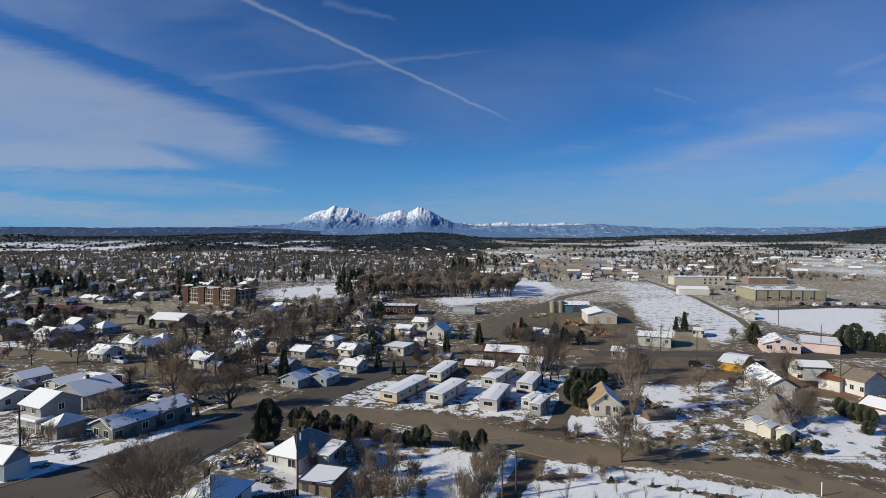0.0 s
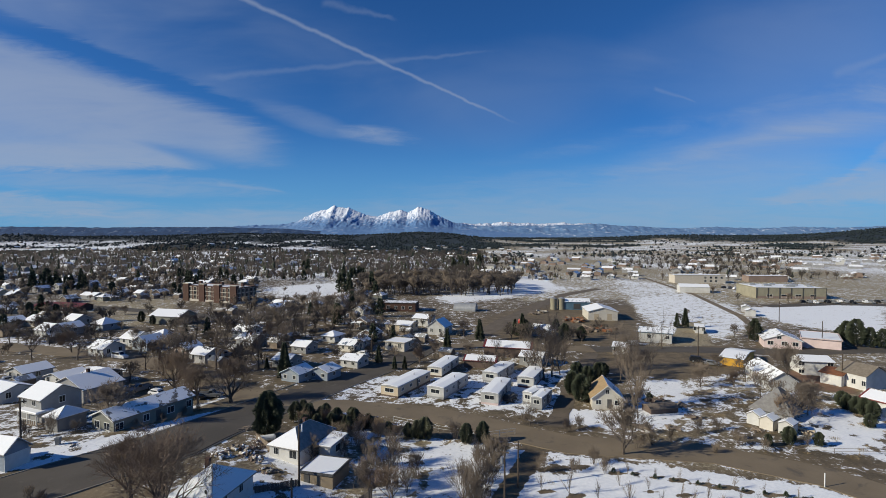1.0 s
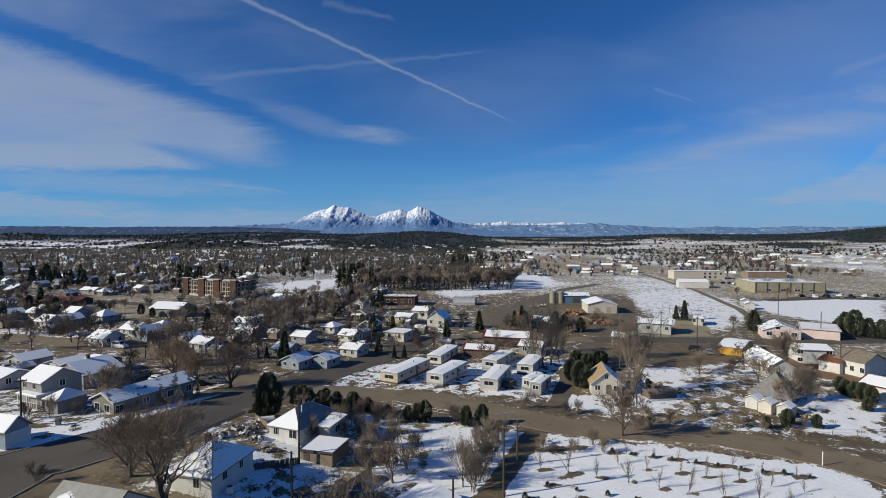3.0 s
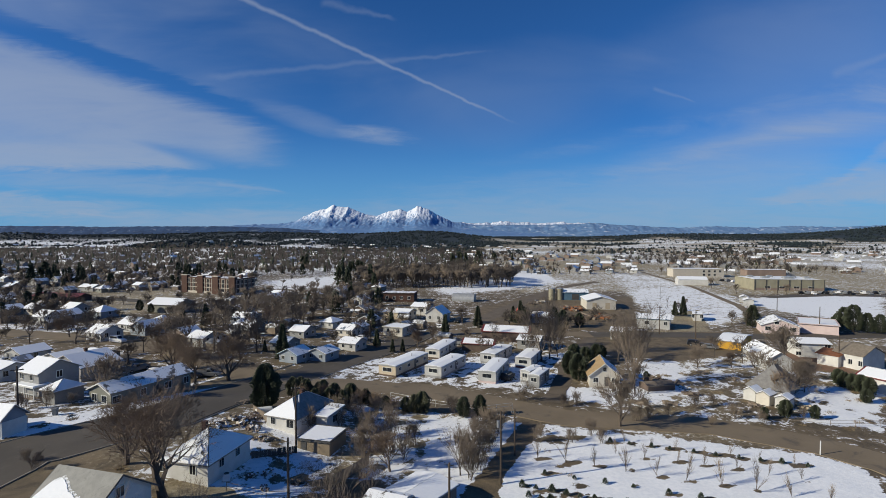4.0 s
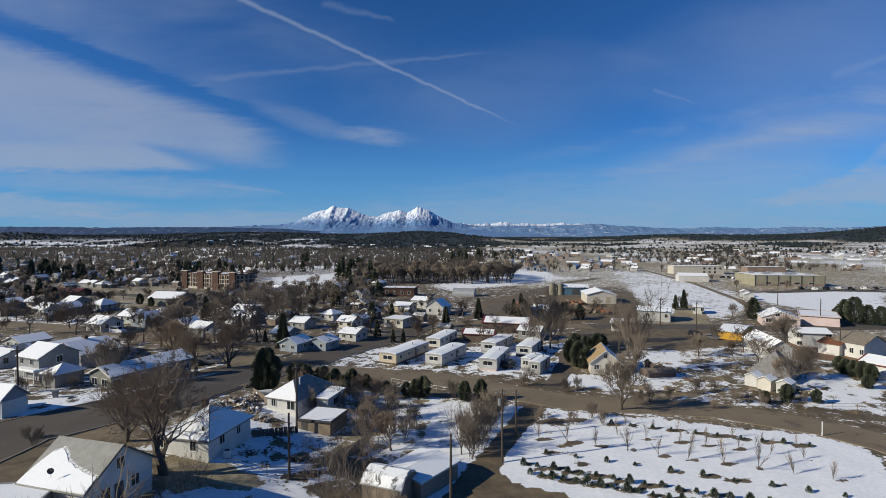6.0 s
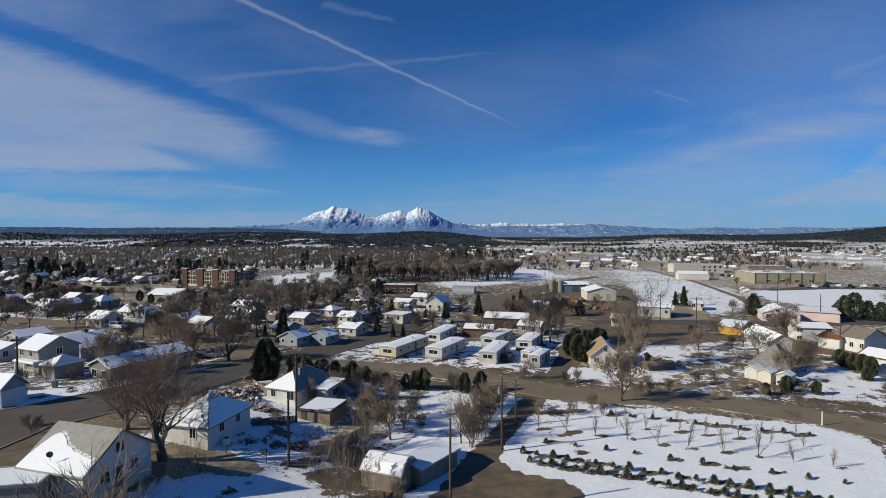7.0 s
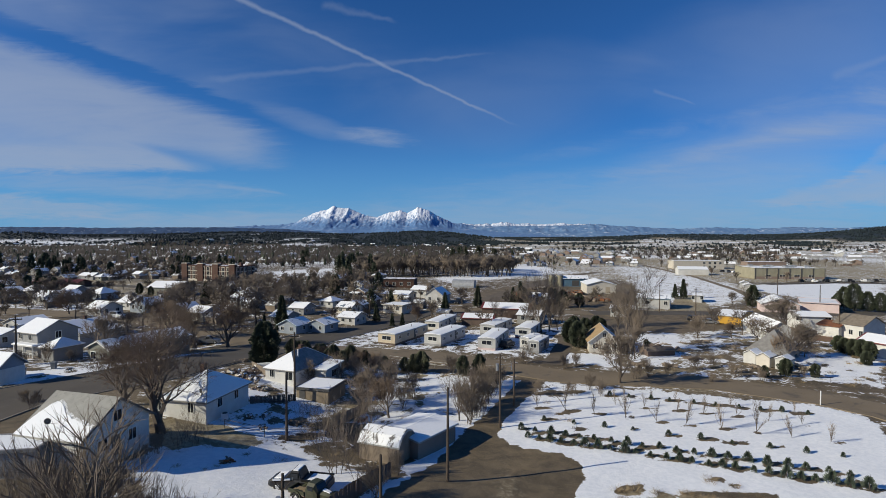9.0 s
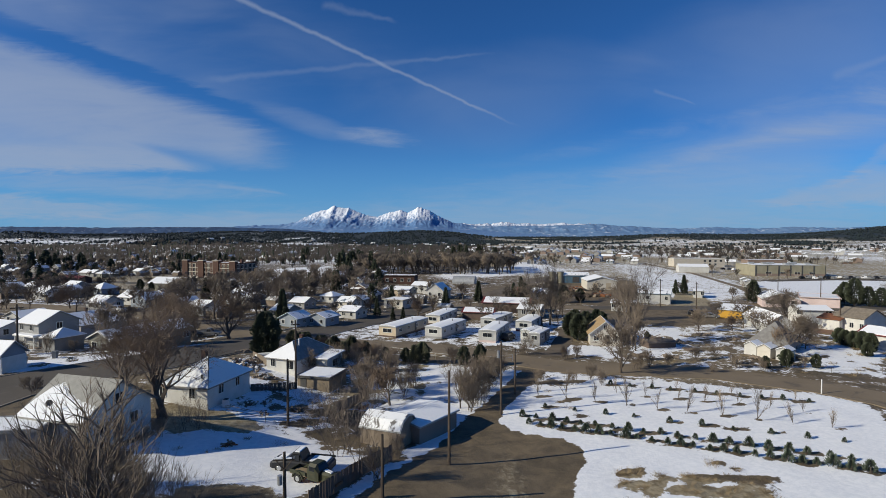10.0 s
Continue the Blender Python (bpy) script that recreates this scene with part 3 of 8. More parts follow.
def openings(body, w, l, wins, doors, lift, frame_mat, door_mat, rim=0.08):
    """Windows and doors on the walls. Each is (wall, place along it, sill height, width, height); walls f, b, l, r."""
    def spot(side, u):
        return {"f": (u, -l / 2, 0), "b": (-u, l / 2, 180), "r": (w / 2, u, 90), "l": (-w / 2, -u, -90)}[side]

    for side, u, sill, ww, wh in wins:
        x, y, turn = spot(side, u)
        s = Shape()
        for x0, z0, x1, z1 in ((-ww / 2 - rim, -rim - 0.02, ww / 2 + rim, 0), (-ww / 2 - rim, wh, ww / 2 + rim, wh + rim + 0.02),
                               (-ww / 2 - rim, 0, -ww / 2, wh), (ww / 2, 0, ww / 2 + rim, wh), (-0.25 * rim, 0, 0.25 * rim, wh)):
            s.box(x0, -0.07, z0, x1, 0.0, z1)
        win = part("window", s, frame_mat, body)
        win.matrix_basis = pose(x, y, lift + sill, 0, 0, turn)
        part("pane", Shape().box(-ww / 2, -0.03, 0, ww / 2, 0.0, wh), GLASS, win)
    for side, u, sill, ww, wh in doors:
        x, y, turn = spot(side, u)
        d = part("door", Shape().box(-ww / 2, -0.06, 0, ww / 2, 0.0, wh), door_mat, body)
        d.matrix_basis = pose(x, y, lift + sill, 0, 0, turn)


def roof_planes(kind, w, l, h, rise, over):
    """The sloping faces of a roof, anticlockwise from outside, eave edge first. The ridge runs along y."""
    a, b, e = w / 2 + over, l / 2 + over, h - over * (2 * rise / w if kind != "flat" else 0)
    top = h + rise
    if kind == "gable":
        return [[(a, -b, e), (a, b, e), (0, b, top), (0, -b, top)], [(-a, b, e), (-a, -b, e), (0, -b, top), (0, b, top)]]
    if kind == "hip":
        r = max(0.0, b - a)
        faces = [[(a, -b, e), (a, b, e), (0, r, top), (0, -r, top)], [(-a, b, e), (-a, -b, e), (0, -r, top), (0, r, top)]]
        return faces + [[(-a, -b, e), (a, -b, e), (0, -r, top)], [(a, b, e), (-a, b, e), (0, r, top)]]
    if kind == "shed":
        return [[(-a, -b, h), (a, -b, h), (a, b, top), (-a, b, top)]]
    if kind == "flat":
        return [[(-a, -b, h), (a, -b, h), (a, b, h + 0.02), (-a, b, h + 0.02)]]
    if kind == "gambrel":
        m, k = a * 0.62, h + rise * 0.68
        return [[(a, -b, h), (a, b, h), (m, b, k), (m, -b, k)], [(m, -b, k), (m, b, k), (0, b, top), (0, -b, top)],
                [(-a, b, h), (-a, -b, h), (-m, -b, k), (-m, b, k)], [(-m, b, k), (-m, -b, k), (0, -b, top), (0, b, top)]]
    if kind == "arch":
        ring = [(a * math.cos(w0), h + rise * math.sin(w0)) for w0 in [math.pi * i / 8 for i in range(9)]]
        return [[(p[0], -b, p[1]), (p[0], b, p[1]), (q[0], b, q[1]), (q[0], -b, q[1])] for p, q in zip(ring, ring[1:])]


def house(x, y, turn, w, l, h, kind, rise, wall, roof, label, snow=None, over=0.4, wins=(), doors=(), chimney=None, name="house",
          category="house", base=0.3, group="", frame_mat=None, door_mat=None, trim=None, pick=None, z=None, inset=0.12, thick=0.09, outline=None):
    """A building on its own base. The front looks along -y before the turn; the ridge runs along y.
    snow: material of the snow on the roof; pick: which roof faces carry it; outline: its rim on such a face, as shares along the eave and up the slope."""
    ob = thing(name, x, y, turn, label, category, group, z)
    TAKEN.append((x, y, 0.4 * (w + l)))
    s = Shape()
    a, b = w / 2, l / 2
    full = h + base
    s.box(-a, -b, -1.2, a, b, full)
    top = full + rise
    if kind == "gable":
        for y0 in (-b, b):
            s.solid([(-a, y0 - 0.001 * math.copysign(1, y0), full), (a, y0 - 0.001, full), (a, y0, full), (-a, y0, full)][:4],
                    [(0, y0 - 0.001, top - 0.02), (0, y0 - 0.001, top - 0.02), (0, y0, top - 0.02), (0, y0, top - 0.02)])
    if kind in ("gambrel", "arch"):
        for y0 in (-b, b):
            prof = [(f[0][0] * 0.98, f[0][2] - 0.03) for f in roof_planes(kind, w, l, full, rise, 0.0) if f[0][0] > 0 or kind == "arch"]
            if kind == "gambrel":
                m, k = a * 0.61, full + rise * 0.66
                prof = [(a, full), (m, k), (0, top - 0.05), (-m, k), (-a, full)]
            else:
                prof.append((-a * 0.98, full))
            ring = [(p, y0, q) for p, q in prof]
            s.face(*(ring if y0 > 0 else ring[::-1]))
    if kind == "shed":
        s.solid([(-a, -b, full), (a, -b, full), (a, b, full), (-a, b, full)], [(-a, -b, full + 0.001), (a, -b, full + 0.001), (a, b, top), (-a, b, top)])
    body = part("wall", s, wall, ob)
    r = Shape()
    faces = roof_planes(kind, w, l, full, rise, over)
    if kind == "arch":
        outer = [(1.02 * a * math.cos(math.pi * i / 12), full + (rise + 0.12) * math.sin(math.pi * i / 12)) for i in range(13)]
        inner = [(0.97 * a * math.cos(math.pi * i / 12), full + (rise - 0.02) * math.sin(math.pi * i / 12)) for i in range(12, -1, -1)]
        r.solid([(p, -b - over, q) for p, q in outer + inner], [(p, b + over, q) for p, q in outer + inner])
    else:
        for f in faces:
            r.slab(f, 0.14, Vector((0, 0, 1)))
    cover = part("roof", r, roof, ob)
    if kind == "flat":
        rim = Shape()
        for x0, y0, x1, y1 in ((-a - over, -b - over, a + over, -b - over + 0.2), (-a - over, b + over - 0.2, a + over, b + over),
                               (-a - over, -b - over + 0.2, -a - over + 0.2, b + over - 0.2), (a + over - 0.2, -b - over + 0.2, a + over, b + over - 0.2)):
            rim.box(x0, y0, full, x1, y1, full + 0.32)
        part("parapet", rim, trim or wall, ob)
    if snow:
        c = Shape()
        for k, f in enumerate(faces):
            if pick is None or k in pick:
                mid = sum((Vector(p) for p in f), Vector()) / len(f)
                if outline and len(f) == 4:
                    q = [Vector(p) for p in f]
                    edge = [q[0].lerp(q[1], s).lerp(q[3].lerp(q[2], s), t) + Vector((0, 0, 0.14)) for s, t in outline]
                    c.slab(edge, thick, Vector((0, 0, 1)))
                    continue
                edge = [Vector(p).lerp(mid, min(0.5, inset / max(0.3, (Vector(p) - mid).length)) if kind != "flat" else 0.07) + Vector((0, 0, 0.14)) for p in f]
                c.slab(edge, thick, Vector((0, 0, 1)))
        part("snow_cover", c, snow, ob, "snow lying on the roof")
    if trim and kind == "gable":
        for y0 in (-b - over, b + over):
            for side in (-1, 1):
                t = Shape()
                p, q = Vector((side * (a + over), y0, full - over * 2 * rise / w)), Vector((0, y0, top))
                t.solid([p + Vector((0, -0.03, -0.05)), q + Vector((0, -0.03, -0.05)), q + Vector((0, 0.03, -0.05)), p + Vector((0, 0.03, -0.05))][::side],
                        [p + Vector((0, -0.03, 0.15)), q + Vector((0, -0.03, 0.15)), q + Vector((0, 0.03, 0.15)), p + Vector((0, 0.03, 0.15))][::side])
                part("bargeboard", t, trim, ob)
    openings(ob, w, l, wins, doors, base, frame_mat or TRIM, door_mat or DARKTRIM)
    if chimney:
        cx, cy, ch = chimney
        part("chimney", Shape().box(cx - 0.28, cy - 0.28, full, cx + 0.28, cy + 0.28, full + ch).box(cx - 0.34, cy - 0.34, full + ch, cx + 0.34, cy + 0.34, full + ch + 0.12), BRICKRED, ob)
    return ob


def trailer(x, y, turn, w, l, wall, label, snow=None, h=2.5, stripe=None):
    """A mobile home on a skirt, its short end towards -y, with windows along its sides."""
    TAKEN.append((x, y, 0.35 * (w + l)))
    ob = thing("mobile_home", x, y, turn, label, "mobile home", "mobile homes of the park")
    a, b = w / 2, l / 2
    part("skirt", Shape().box(-a + 0.08, -b + 0.08, -0.6, a - 0.08, b - 0.08, 0.5), stripe or GREYWALL, ob)
    part("wall", Shape().box(-a, -b, 0.5, a, b, h), wall, ob)
    s = Shape()
    prof = [(-a - 0.12, h), (a + 0.12, h), (a + 0.05, h + 0.16), (0, h + 0.34), (-a - 0.05, h + 0.16)]
    s.solid([(p, -b - 0.15, q) for p, q in prof], [(p, b + 0.15, q) for p, q in prof])
    part("roof", s, TIN, ob)
    if snow:
        c = Shape()
        c.slab([(a * 0.97, -b, h + 0.17), (a * 0.97, b, h + 0.17), (0, b, h + 0.34), (0, -b, h + 0.34)], 0.09, Vector((0, 0, 1)))
        c.slab([(0, -b, h + 0.34), (0, b, h + 0.34), (-a * 0.97, b, h + 0.17), (-a * 0.97, -b, h + 0.17)], 0.09, Vector((0, 0, 1)))
        part("snow_cover", c, snow, ob, "snow lying on the roof")
    part("vent_pipe", Shape().tube((a * 0.3, b * 0.3, h + 0.3), (a * 0.3, b * 0.3, h + 0.95), 0.13, 0.13, 8), STEEL, ob)
    n = max(2, int(l / 3.2))
    wins = [("f", 0.0, 0.75, w * 0.5, 0.85)]
    for k in range(n):
        u = -l / 2 + (k + 0.5) * l / n
        wins += [("r", u, 0.85, 1.0, 0.7), ("l", u, 0.85, 1.0, 0.7)]
    openings(ob, w, l, wins, [("r", l * 0.08, 0.05, 0.85, 1.85)], 0.5, TRIM, DARKTRIM)
    return ob


# ---- trees and plants ----
def tube_into(v, f, a, b, ra, rb, sides):
    d = (b - a)
    d.normalize()
    p = d.orthogonal()
    p.normalize()
    q = d.cross(p)
    n = len(v)
    for c, r in ((a, ra), (b, rb)):
        for i in range(sides):
            w = 2 * math.pi * i / sides
            k = c + p * (math.cos(w) * r) + q * (math.sin(w) * r)
            v.append((k.x, k.y, k.z))
    for i in range(sides):
        j = (i + 1) % sides
        f.append((n + i, n + j, n + sides + j, n + sides + i))


def grow_tree(seed, tall, spread, levels, forks, stems=1, thick=0.03, droop=0.0, finest=0.014, plain=False, bole=0.42, crook=0.0, taper=0.55):
    """A leafless tree: returns the woody part and the twigs as two shapes."""
    rnd = random.Random(seed)
    wood, twigs = Shape(), Shape()

    def branch(at, way, length, radius, level):
        steps = (2 if plain else 3) if level < 2 else (2 if level < levels and not plain else 1)
        p, d = at.copy(), way.normalized()
        target = wood if level < 2 else twigs
        nodes = []
        for k in range(steps):
            bend = Vector((rnd.uniform(-1, 1), rnd.uniform(-1, 1), rnd.uniform(-0.5, 1) - droop * level)) * (0.16 + 0.05 * level + crook)
            d = (d + bend).normalized()
            q = p + d * (length / steps)
            r0, r1 = radius * (1 - taper * k / steps), radius * (1 - taper * (k + 1) / steps)
            if level >= levels and level > 1:
                n, o = len(target.v), d.orthogonal().normalized() * r0
                w = d.cross(o)
                for c in (p + o, p - o * 0.5 + w * 0.87, p - o * 0.5 - w * 0.87, q):
                    target.v.append((c.x, c.y, c.z))
                target.f += [(n, n + 1, n + 3), (n + 1, n + 2, n + 3), (n + 2, n, n + 3)]
            else:
                tube_into(target.v, target.f, p, q, r0, r1, (4 if plain else 6) if level == 0 else (4 if level == 1 and not plain else 3))
            nodes.append((q.copy(), d.copy(), r1))
            p = q
        if level >= levels:
            return
        count = forks[min(level, len(forks) - 1)]
        for k in range(count):
            i = rnd.choice((0, 1, 1, 2, 2)) if steps == 3 else rnd.choice((0, 1, 1))
            if level == 0:
                i = rnd.choice((0, 1, 2))
            q, d0, r = nodes[min(i, len(nodes) - 1)]
            side = d0.orthogonal().normalized()
            side.rotate(Matrix.Rotation(rnd.uniform(0, 2 * math.pi), 3, d0))
            out = spread * rnd.uniform(0.6, 1.25)
            branch(q, d0 * 1.0 + side * out + Vector((0, 0, 0.15)), length * rnd.uniform(0.58, 0.9), max(finest, r * rnd.uniform(0.5, 0.75)), level + 1)
        branch(nodes[-1][0], nodes[-1][1], length * 0.65, max(finest, nodes[-1][2] * 0.8), level + 1)

    for k in range(stems):
        lean = Vector((rnd.uniform(-0.35, 0.35), rnd.uniform(-0.35, 0.35), 1.0)) if stems > 1 else Vector((rnd.uniform(-0.08, 0.08), rnd.uniform(-0.08, 0.08), 1))
        root = Vector((rnd.uniform(-1, 1), rnd.uniform(-1, 1), 0)) * (0.25 * stems ** 0.5 if stems > 1 else 0)
        root.z = -0.3
        branch(root, lean, tall * (bole if stems == 1 else 0.45), tall * thick, 0)
    if stems > 1:
        wood.tube((0, 0, -0.5), (0, 0, -0.14), 0.25 * stems ** 0.5, 0.25 * stems ** 0.5, 8)
    return wood, twigs


def tree_kind(label, seed, tall, spread, levels, forks, twig=None, **more):
    wood, twigs = grow_tree(seed, tall, spread, levels, forks, **more)
    return label, wood.mesh("trunk", BARK), twigs.mesh("crown", twig or TWIG)


def plant_tree(kind, x, y, size=1.0, turn=None, name="bare_tree", category="tree", group="bare trees"):
    label, wood, twigs = kind
    ob = thing(name, x, y, RND.uniform(0, 360) if turn is None else turn, label, category, group)
    ob.scale = (size, size, size)
    part("trunk", wood, None, ob)
    part("crown", twigs, None, ob)
    return ob


def conifer_shapes(seed, tall, wide, dense, column=0.0):
    """A needle tree: a trunk, and a crown of many small drooping sprays."""
    rnd = random.Random(seed)
    trunk, crown = Shape(), Shape()
    trunk.tube((0, 0, -0.3), (0, 0, tall * 0.92), tall * 0.022 + 0.04, 0.02, 6)
    for k in range(dense):
        w = rnd.uniform(0, 2 * math.pi)
        t = rnd.random() ** 0.8
        z = tall * (0.06 + 0.93 * t)
        profile = (1 - t) * (1 - column) + column * math.sin(math.pi * min(1.0, 0.12 + 0.85 * t)) ** 0.7
        reach = wide * profile * (0.85 + 0.5 * noise.noise(Vector((math.cos(w) * 1.6, math.sin(w) * 1.6, z * 0.8 + seed)))) + 0.08
        rr = reach * (0.35 + 0.65 * rnd.random() ** 0.6)
        c = Vector((math.cos(w) * rr, math.sin(w) * rr, z))
        out = Vector((math.cos(w), math.sin(w), rnd.uniform(-0.35, 0.6)))
        side = Vector((-math.sin(w), math.cos(w), rnd.uniform(-0.3, 0.3)))
        size = (0.10 + 0.034 * tall) * rnd.uniform(0.6, 1.4) * (2000 / dense) ** 0.3 if dense > 300 else 0.19 * rnd.uniform(0.6, 1.4)
        n = len(crown.v)
        if dense <= 300:
            out.z = rnd.uniform(0.5, 1.6)
            side *= 0.45
        up = Vector((0, 0, size * 0.35))
        for q in (c - out * size * 0.6, c + side * size * 0.5 - up, c + out * size, c - side * size * 0.5 - up, c + up):
            crown.v.append((q.x, q.y, q.z))
        crown.f += [(n, n + 1, n + 4), (n + 1, n + 2, n + 4), (n + 2, n + 3, n + 4), (n + 3, n, n + 4)]
    return trunk, crown


def conifer_kind(label, seed, tall, wide, dense, needle, column=0.0):
    trunk, crown = conifer_shapes(seed, tall, wide, dense, column)
    return label, trunk.mesh("trunk", BARK), crown.mesh("crown", needle)


def plant_conifer(kind, x, y, size=1.0, name="evergreen_tree", category="tree", group="", sink=0.0):
    label, trunk, crown = kind
    ob = thing(name, x, y, RND.uniform(0, 360), label, category, group, z=float(height(x, y)) - sink)
    ob.scale = (size, size, size * RND.uniform(0.92, 1.08))
    part("trunk", trunk, None, ob)
    part("crown", crown, None, ob)
    return ob


RND = random.Random(7)
BIG = [tree_kind("tall leafless cottonwood with a spreading crown", s, 13.0, 0.85, 5, (6, 4, 4, 4, 3), TWIG, thick=0.032, finest=0.030, bole=0.28) for s in (3, 8)]
ELM = [tree_kind("large leafless tree with a wide crown of fine brown twigs", s, 12.5, 0.85, 5, (7, 4, 4, 4, 4), TWIG_RED, thick=0.030, finest=0.013, droop=0.02, bole=0.24) for s in (5, 6)]
MID = [tree_kind("leafless yard tree with fine brown branches", s, 10.0, 0.72, 4, (6, 5, 5, 5), t, thick=0.026, finest=0.034, bole=0.27) for s, t in ((11, TWIG), (12, TWIG_RED), (13, TWIG))]
SLIM = [tree_kind("tall slim leafless tree with upright branches", s, 12.0, 0.36, 4, (6, 5, 4, 4), TWIG, thick=0.018, finest=0.018) for s in (21, 22)]
BRUSH = [tree_kind("leafless brush with many thin stems", s, 3.6, 0.55, 3, (4, 3, 3), t, stems=9, thick=0.010, finest=0.017) for s, t in ((31, TWIG), (32, TWIG_TAN), (33, TWIG_RED))]
FARTREE = [tree_kind("bare winter tree in the town", s, 10.0, 0.75, 4, (5, 4, 4, 3), t, thick=0.026, finest=0.055, plain=True, bole=0.31) for s, t in ((41, TWIG), (42, TWIG), (43, TWIG_RED))]
TOWNTREE = [tree_kind("bare brown yard tree of the town", s, 9.5, 0.75, 4, (6, 4, 4, 3), t, thick=0.026, finest=0.045, plain=True, bole=0.2) for s, t in ((45, TWIG_DARK), (46, TWIG_DARK), (47, TWIG))]
GROVETREE = [tree_kind("bare winter tree", s, 9.5, 0.6, 3, (7, 6, 5), t, thick=0.024, finest=0.065, plain=True, bole=0.26) for s, t in ((48, TWIG_DARK), (49, TWIG), (50, TWIG))]
OLD = [tree_kind("old leafless fruit tree with thick crooked grey limbs", s, 11.0, 0.5, 4, (2, 2, 3, 4), TWIG, stems=2, thick=0.021, finest=0.011, crook=0.13, taper=0.24) for s in (91, 92, 93)]
THICKET = [tree_kind("tall thin brown brush of many upright stems", s, 4.2, 0.42, 3, (3, 3, 3), t, stems=6, thick=0.007, finest=0.009) for s, t in ((35, TWIG_TAN), (36, TWIG))]
SAPLING = [tree_kind("slender pale leafless young tree in a nursery row", s, 3.0, 0.27, 2, (13, 7), TWIG_TAN, thick=0.009, finest=0.008, bole=0.4) for s in (51, 52, 53)]
SPRUCE = [conifer_kind("dark green conical spruce", s, 9.0, 2.3, 1500, NEEDLE) for s in (61, 62)]
TALLCEDAR = conifer_kind("large dense dark green juniper with an egg-shaped crown", 60, 8.4, 2.75, 6500, NEEDLE, 0.92)
CEDAR = [conifer_kind("dense dark green juniper with a rounded crown", s, 6.0, 2.5, 2600, NEEDLE, 0.9) for s in (63, 64)]
HEDGE = [conifer_kind("olive green juniper bush in a hedge", s, 6.0, 2.7, 2400, NEEDLE_OLIVE, 0.8) for s in (58, 59)]
PINE = [conifer_kind("broad dark green pine with an uneven crown", s, 9.0, 3.4, 1700, NEEDLE, 0.75) for s in (65, 66)]
FARSPRUCE = [conifer_kind("dark evergreen in the town", s, 9.0, 2.6, 320, NEEDLE, c) for s, c in ((81, 0.0), (82, 0.5))]
YOUNG = [conifer_kind("small bushy evergreen in a nursery row", s, 1.5, 0.95, 300, NEEDLE_BLUE, 0.08) for s in (67, 68, 69)]


# ---- poles, fences, vehicles ----
def utility_pole(x, y, tall, arm=0.0, turn=20.0, cans=0, label="dark wooden utility pole"):
    ob = thing("utility_pole", x, y, turn, label, "utility pole", "utility poles")
    part("pole", Shape().tube((0, 0, -0.5), (0, 0, tall), 0.17, 0.11, 8), POLE, ob)
    if arm:
        part("crossarm", Shape().box(-arm / 2, -0.06, tall - 0.7, arm / 2, 0.06, tall - 0.55), POLE, ob)
        for k in (-0.45, -0.15, 0.15, 0.45):
            part("insulator", Shape().tube((arm * k, 0, tall - 0.55), (arm * k, 0, tall - 0.38), 0.05, 0.04, 6), STEEL, ob)
    for k in range(cans):
        part("transformer", Shape().tube((0.34 * (1 if k else -1), -0.1, tall - 2.2 - 0.9 * k), (0.34 * (1 if k else -1), -0.1, tall - 1.3 - 0.9 * k), 0.22, 0.22, 10), STEEL, ob, "grey transformer can")
    return ob


def board_fence(line, tall, material, label, gap=0.02, wide=0.16):
    """A close board fence along a line."""
    (ax, ay), (bx, by) = line
    size, turn = math.hypot(bx - ax, by - ay), math.degrees(math.atan2(by - ay, bx - ax))
    ob = thing("fence", ax, ay, turn, label, "fence")
    z0 = float(height(ax, ay))
    rnd = random.Random(int(size * 10))
    n = int(size / (wide + gap))
    boards = []
    for k in range(3):
        boards.append(Shape().box(0, -0.012, -0.25, wide, 0.012, tall + 0.04 * k, 0.0).mesh("board", material))
    for k in range(n):
        u = k * (wide + gap)
        x, y = ax + (bx - ax) * u / size, ay + (by - ay) * u / size
        b = part("board", boards[rnd.randrange(3)], None, ob)
        b.matrix_basis = pose(u, 0, float(height(x, y)) - z0, 0, rnd.uniform(-1.2, 1.2), 0)
    m = max(2, int(size / 2.4))
    for k in range(m + 1):
        u = size * k / m
        x, y = ax + (bx - ax) * u / size, ay + (by - ay) * u / size
        p = part("post", Shape().box(-0.05, 0.02, -0.4, 0.05, 0.12, tall), material, ob)
        p.matrix_basis = pose(u, 0, float(height(x, y)) - z0)
    return ob


def pipe_fence(line, tall, gap, label, material=None, rails=2):
    """Posts with rails along a line of places."""
    ax, ay = line[0]
    ob = thing("fence", ax, ay, 0, label, "fence")
    z0 = float(height(ax, ay))
    mat = material or STEEL
    for (px, py), (qx, qy) in zip(line, line[1:]):
        size = math.hypot(qx - px, qy - py)
        n = max(1, int(size / gap))
        tops = []
        for k in range(n + 1):
            x, y = px + (qx - px) * k / n, py + (qy - py) * k / n
            z = float(height(x, y)) - z0
            tops.append(Vector((x - ax, y - ay, z)))
            part("post", Shape().tube((x - ax, y - ay, z - 0.3), (x - ax, y - ay, z + tall), 0.04, 0.04, 6), mat, ob)
        for r in range(rails):
            h = tall * (1 - 0.45 * r)
            part("rail", Shape().tube(tops[0] + Vector((0, 0, h)), tops[-1] + Vector((0, 0, h)), 0.03, 0.03, 6), mat, ob)
    return ob


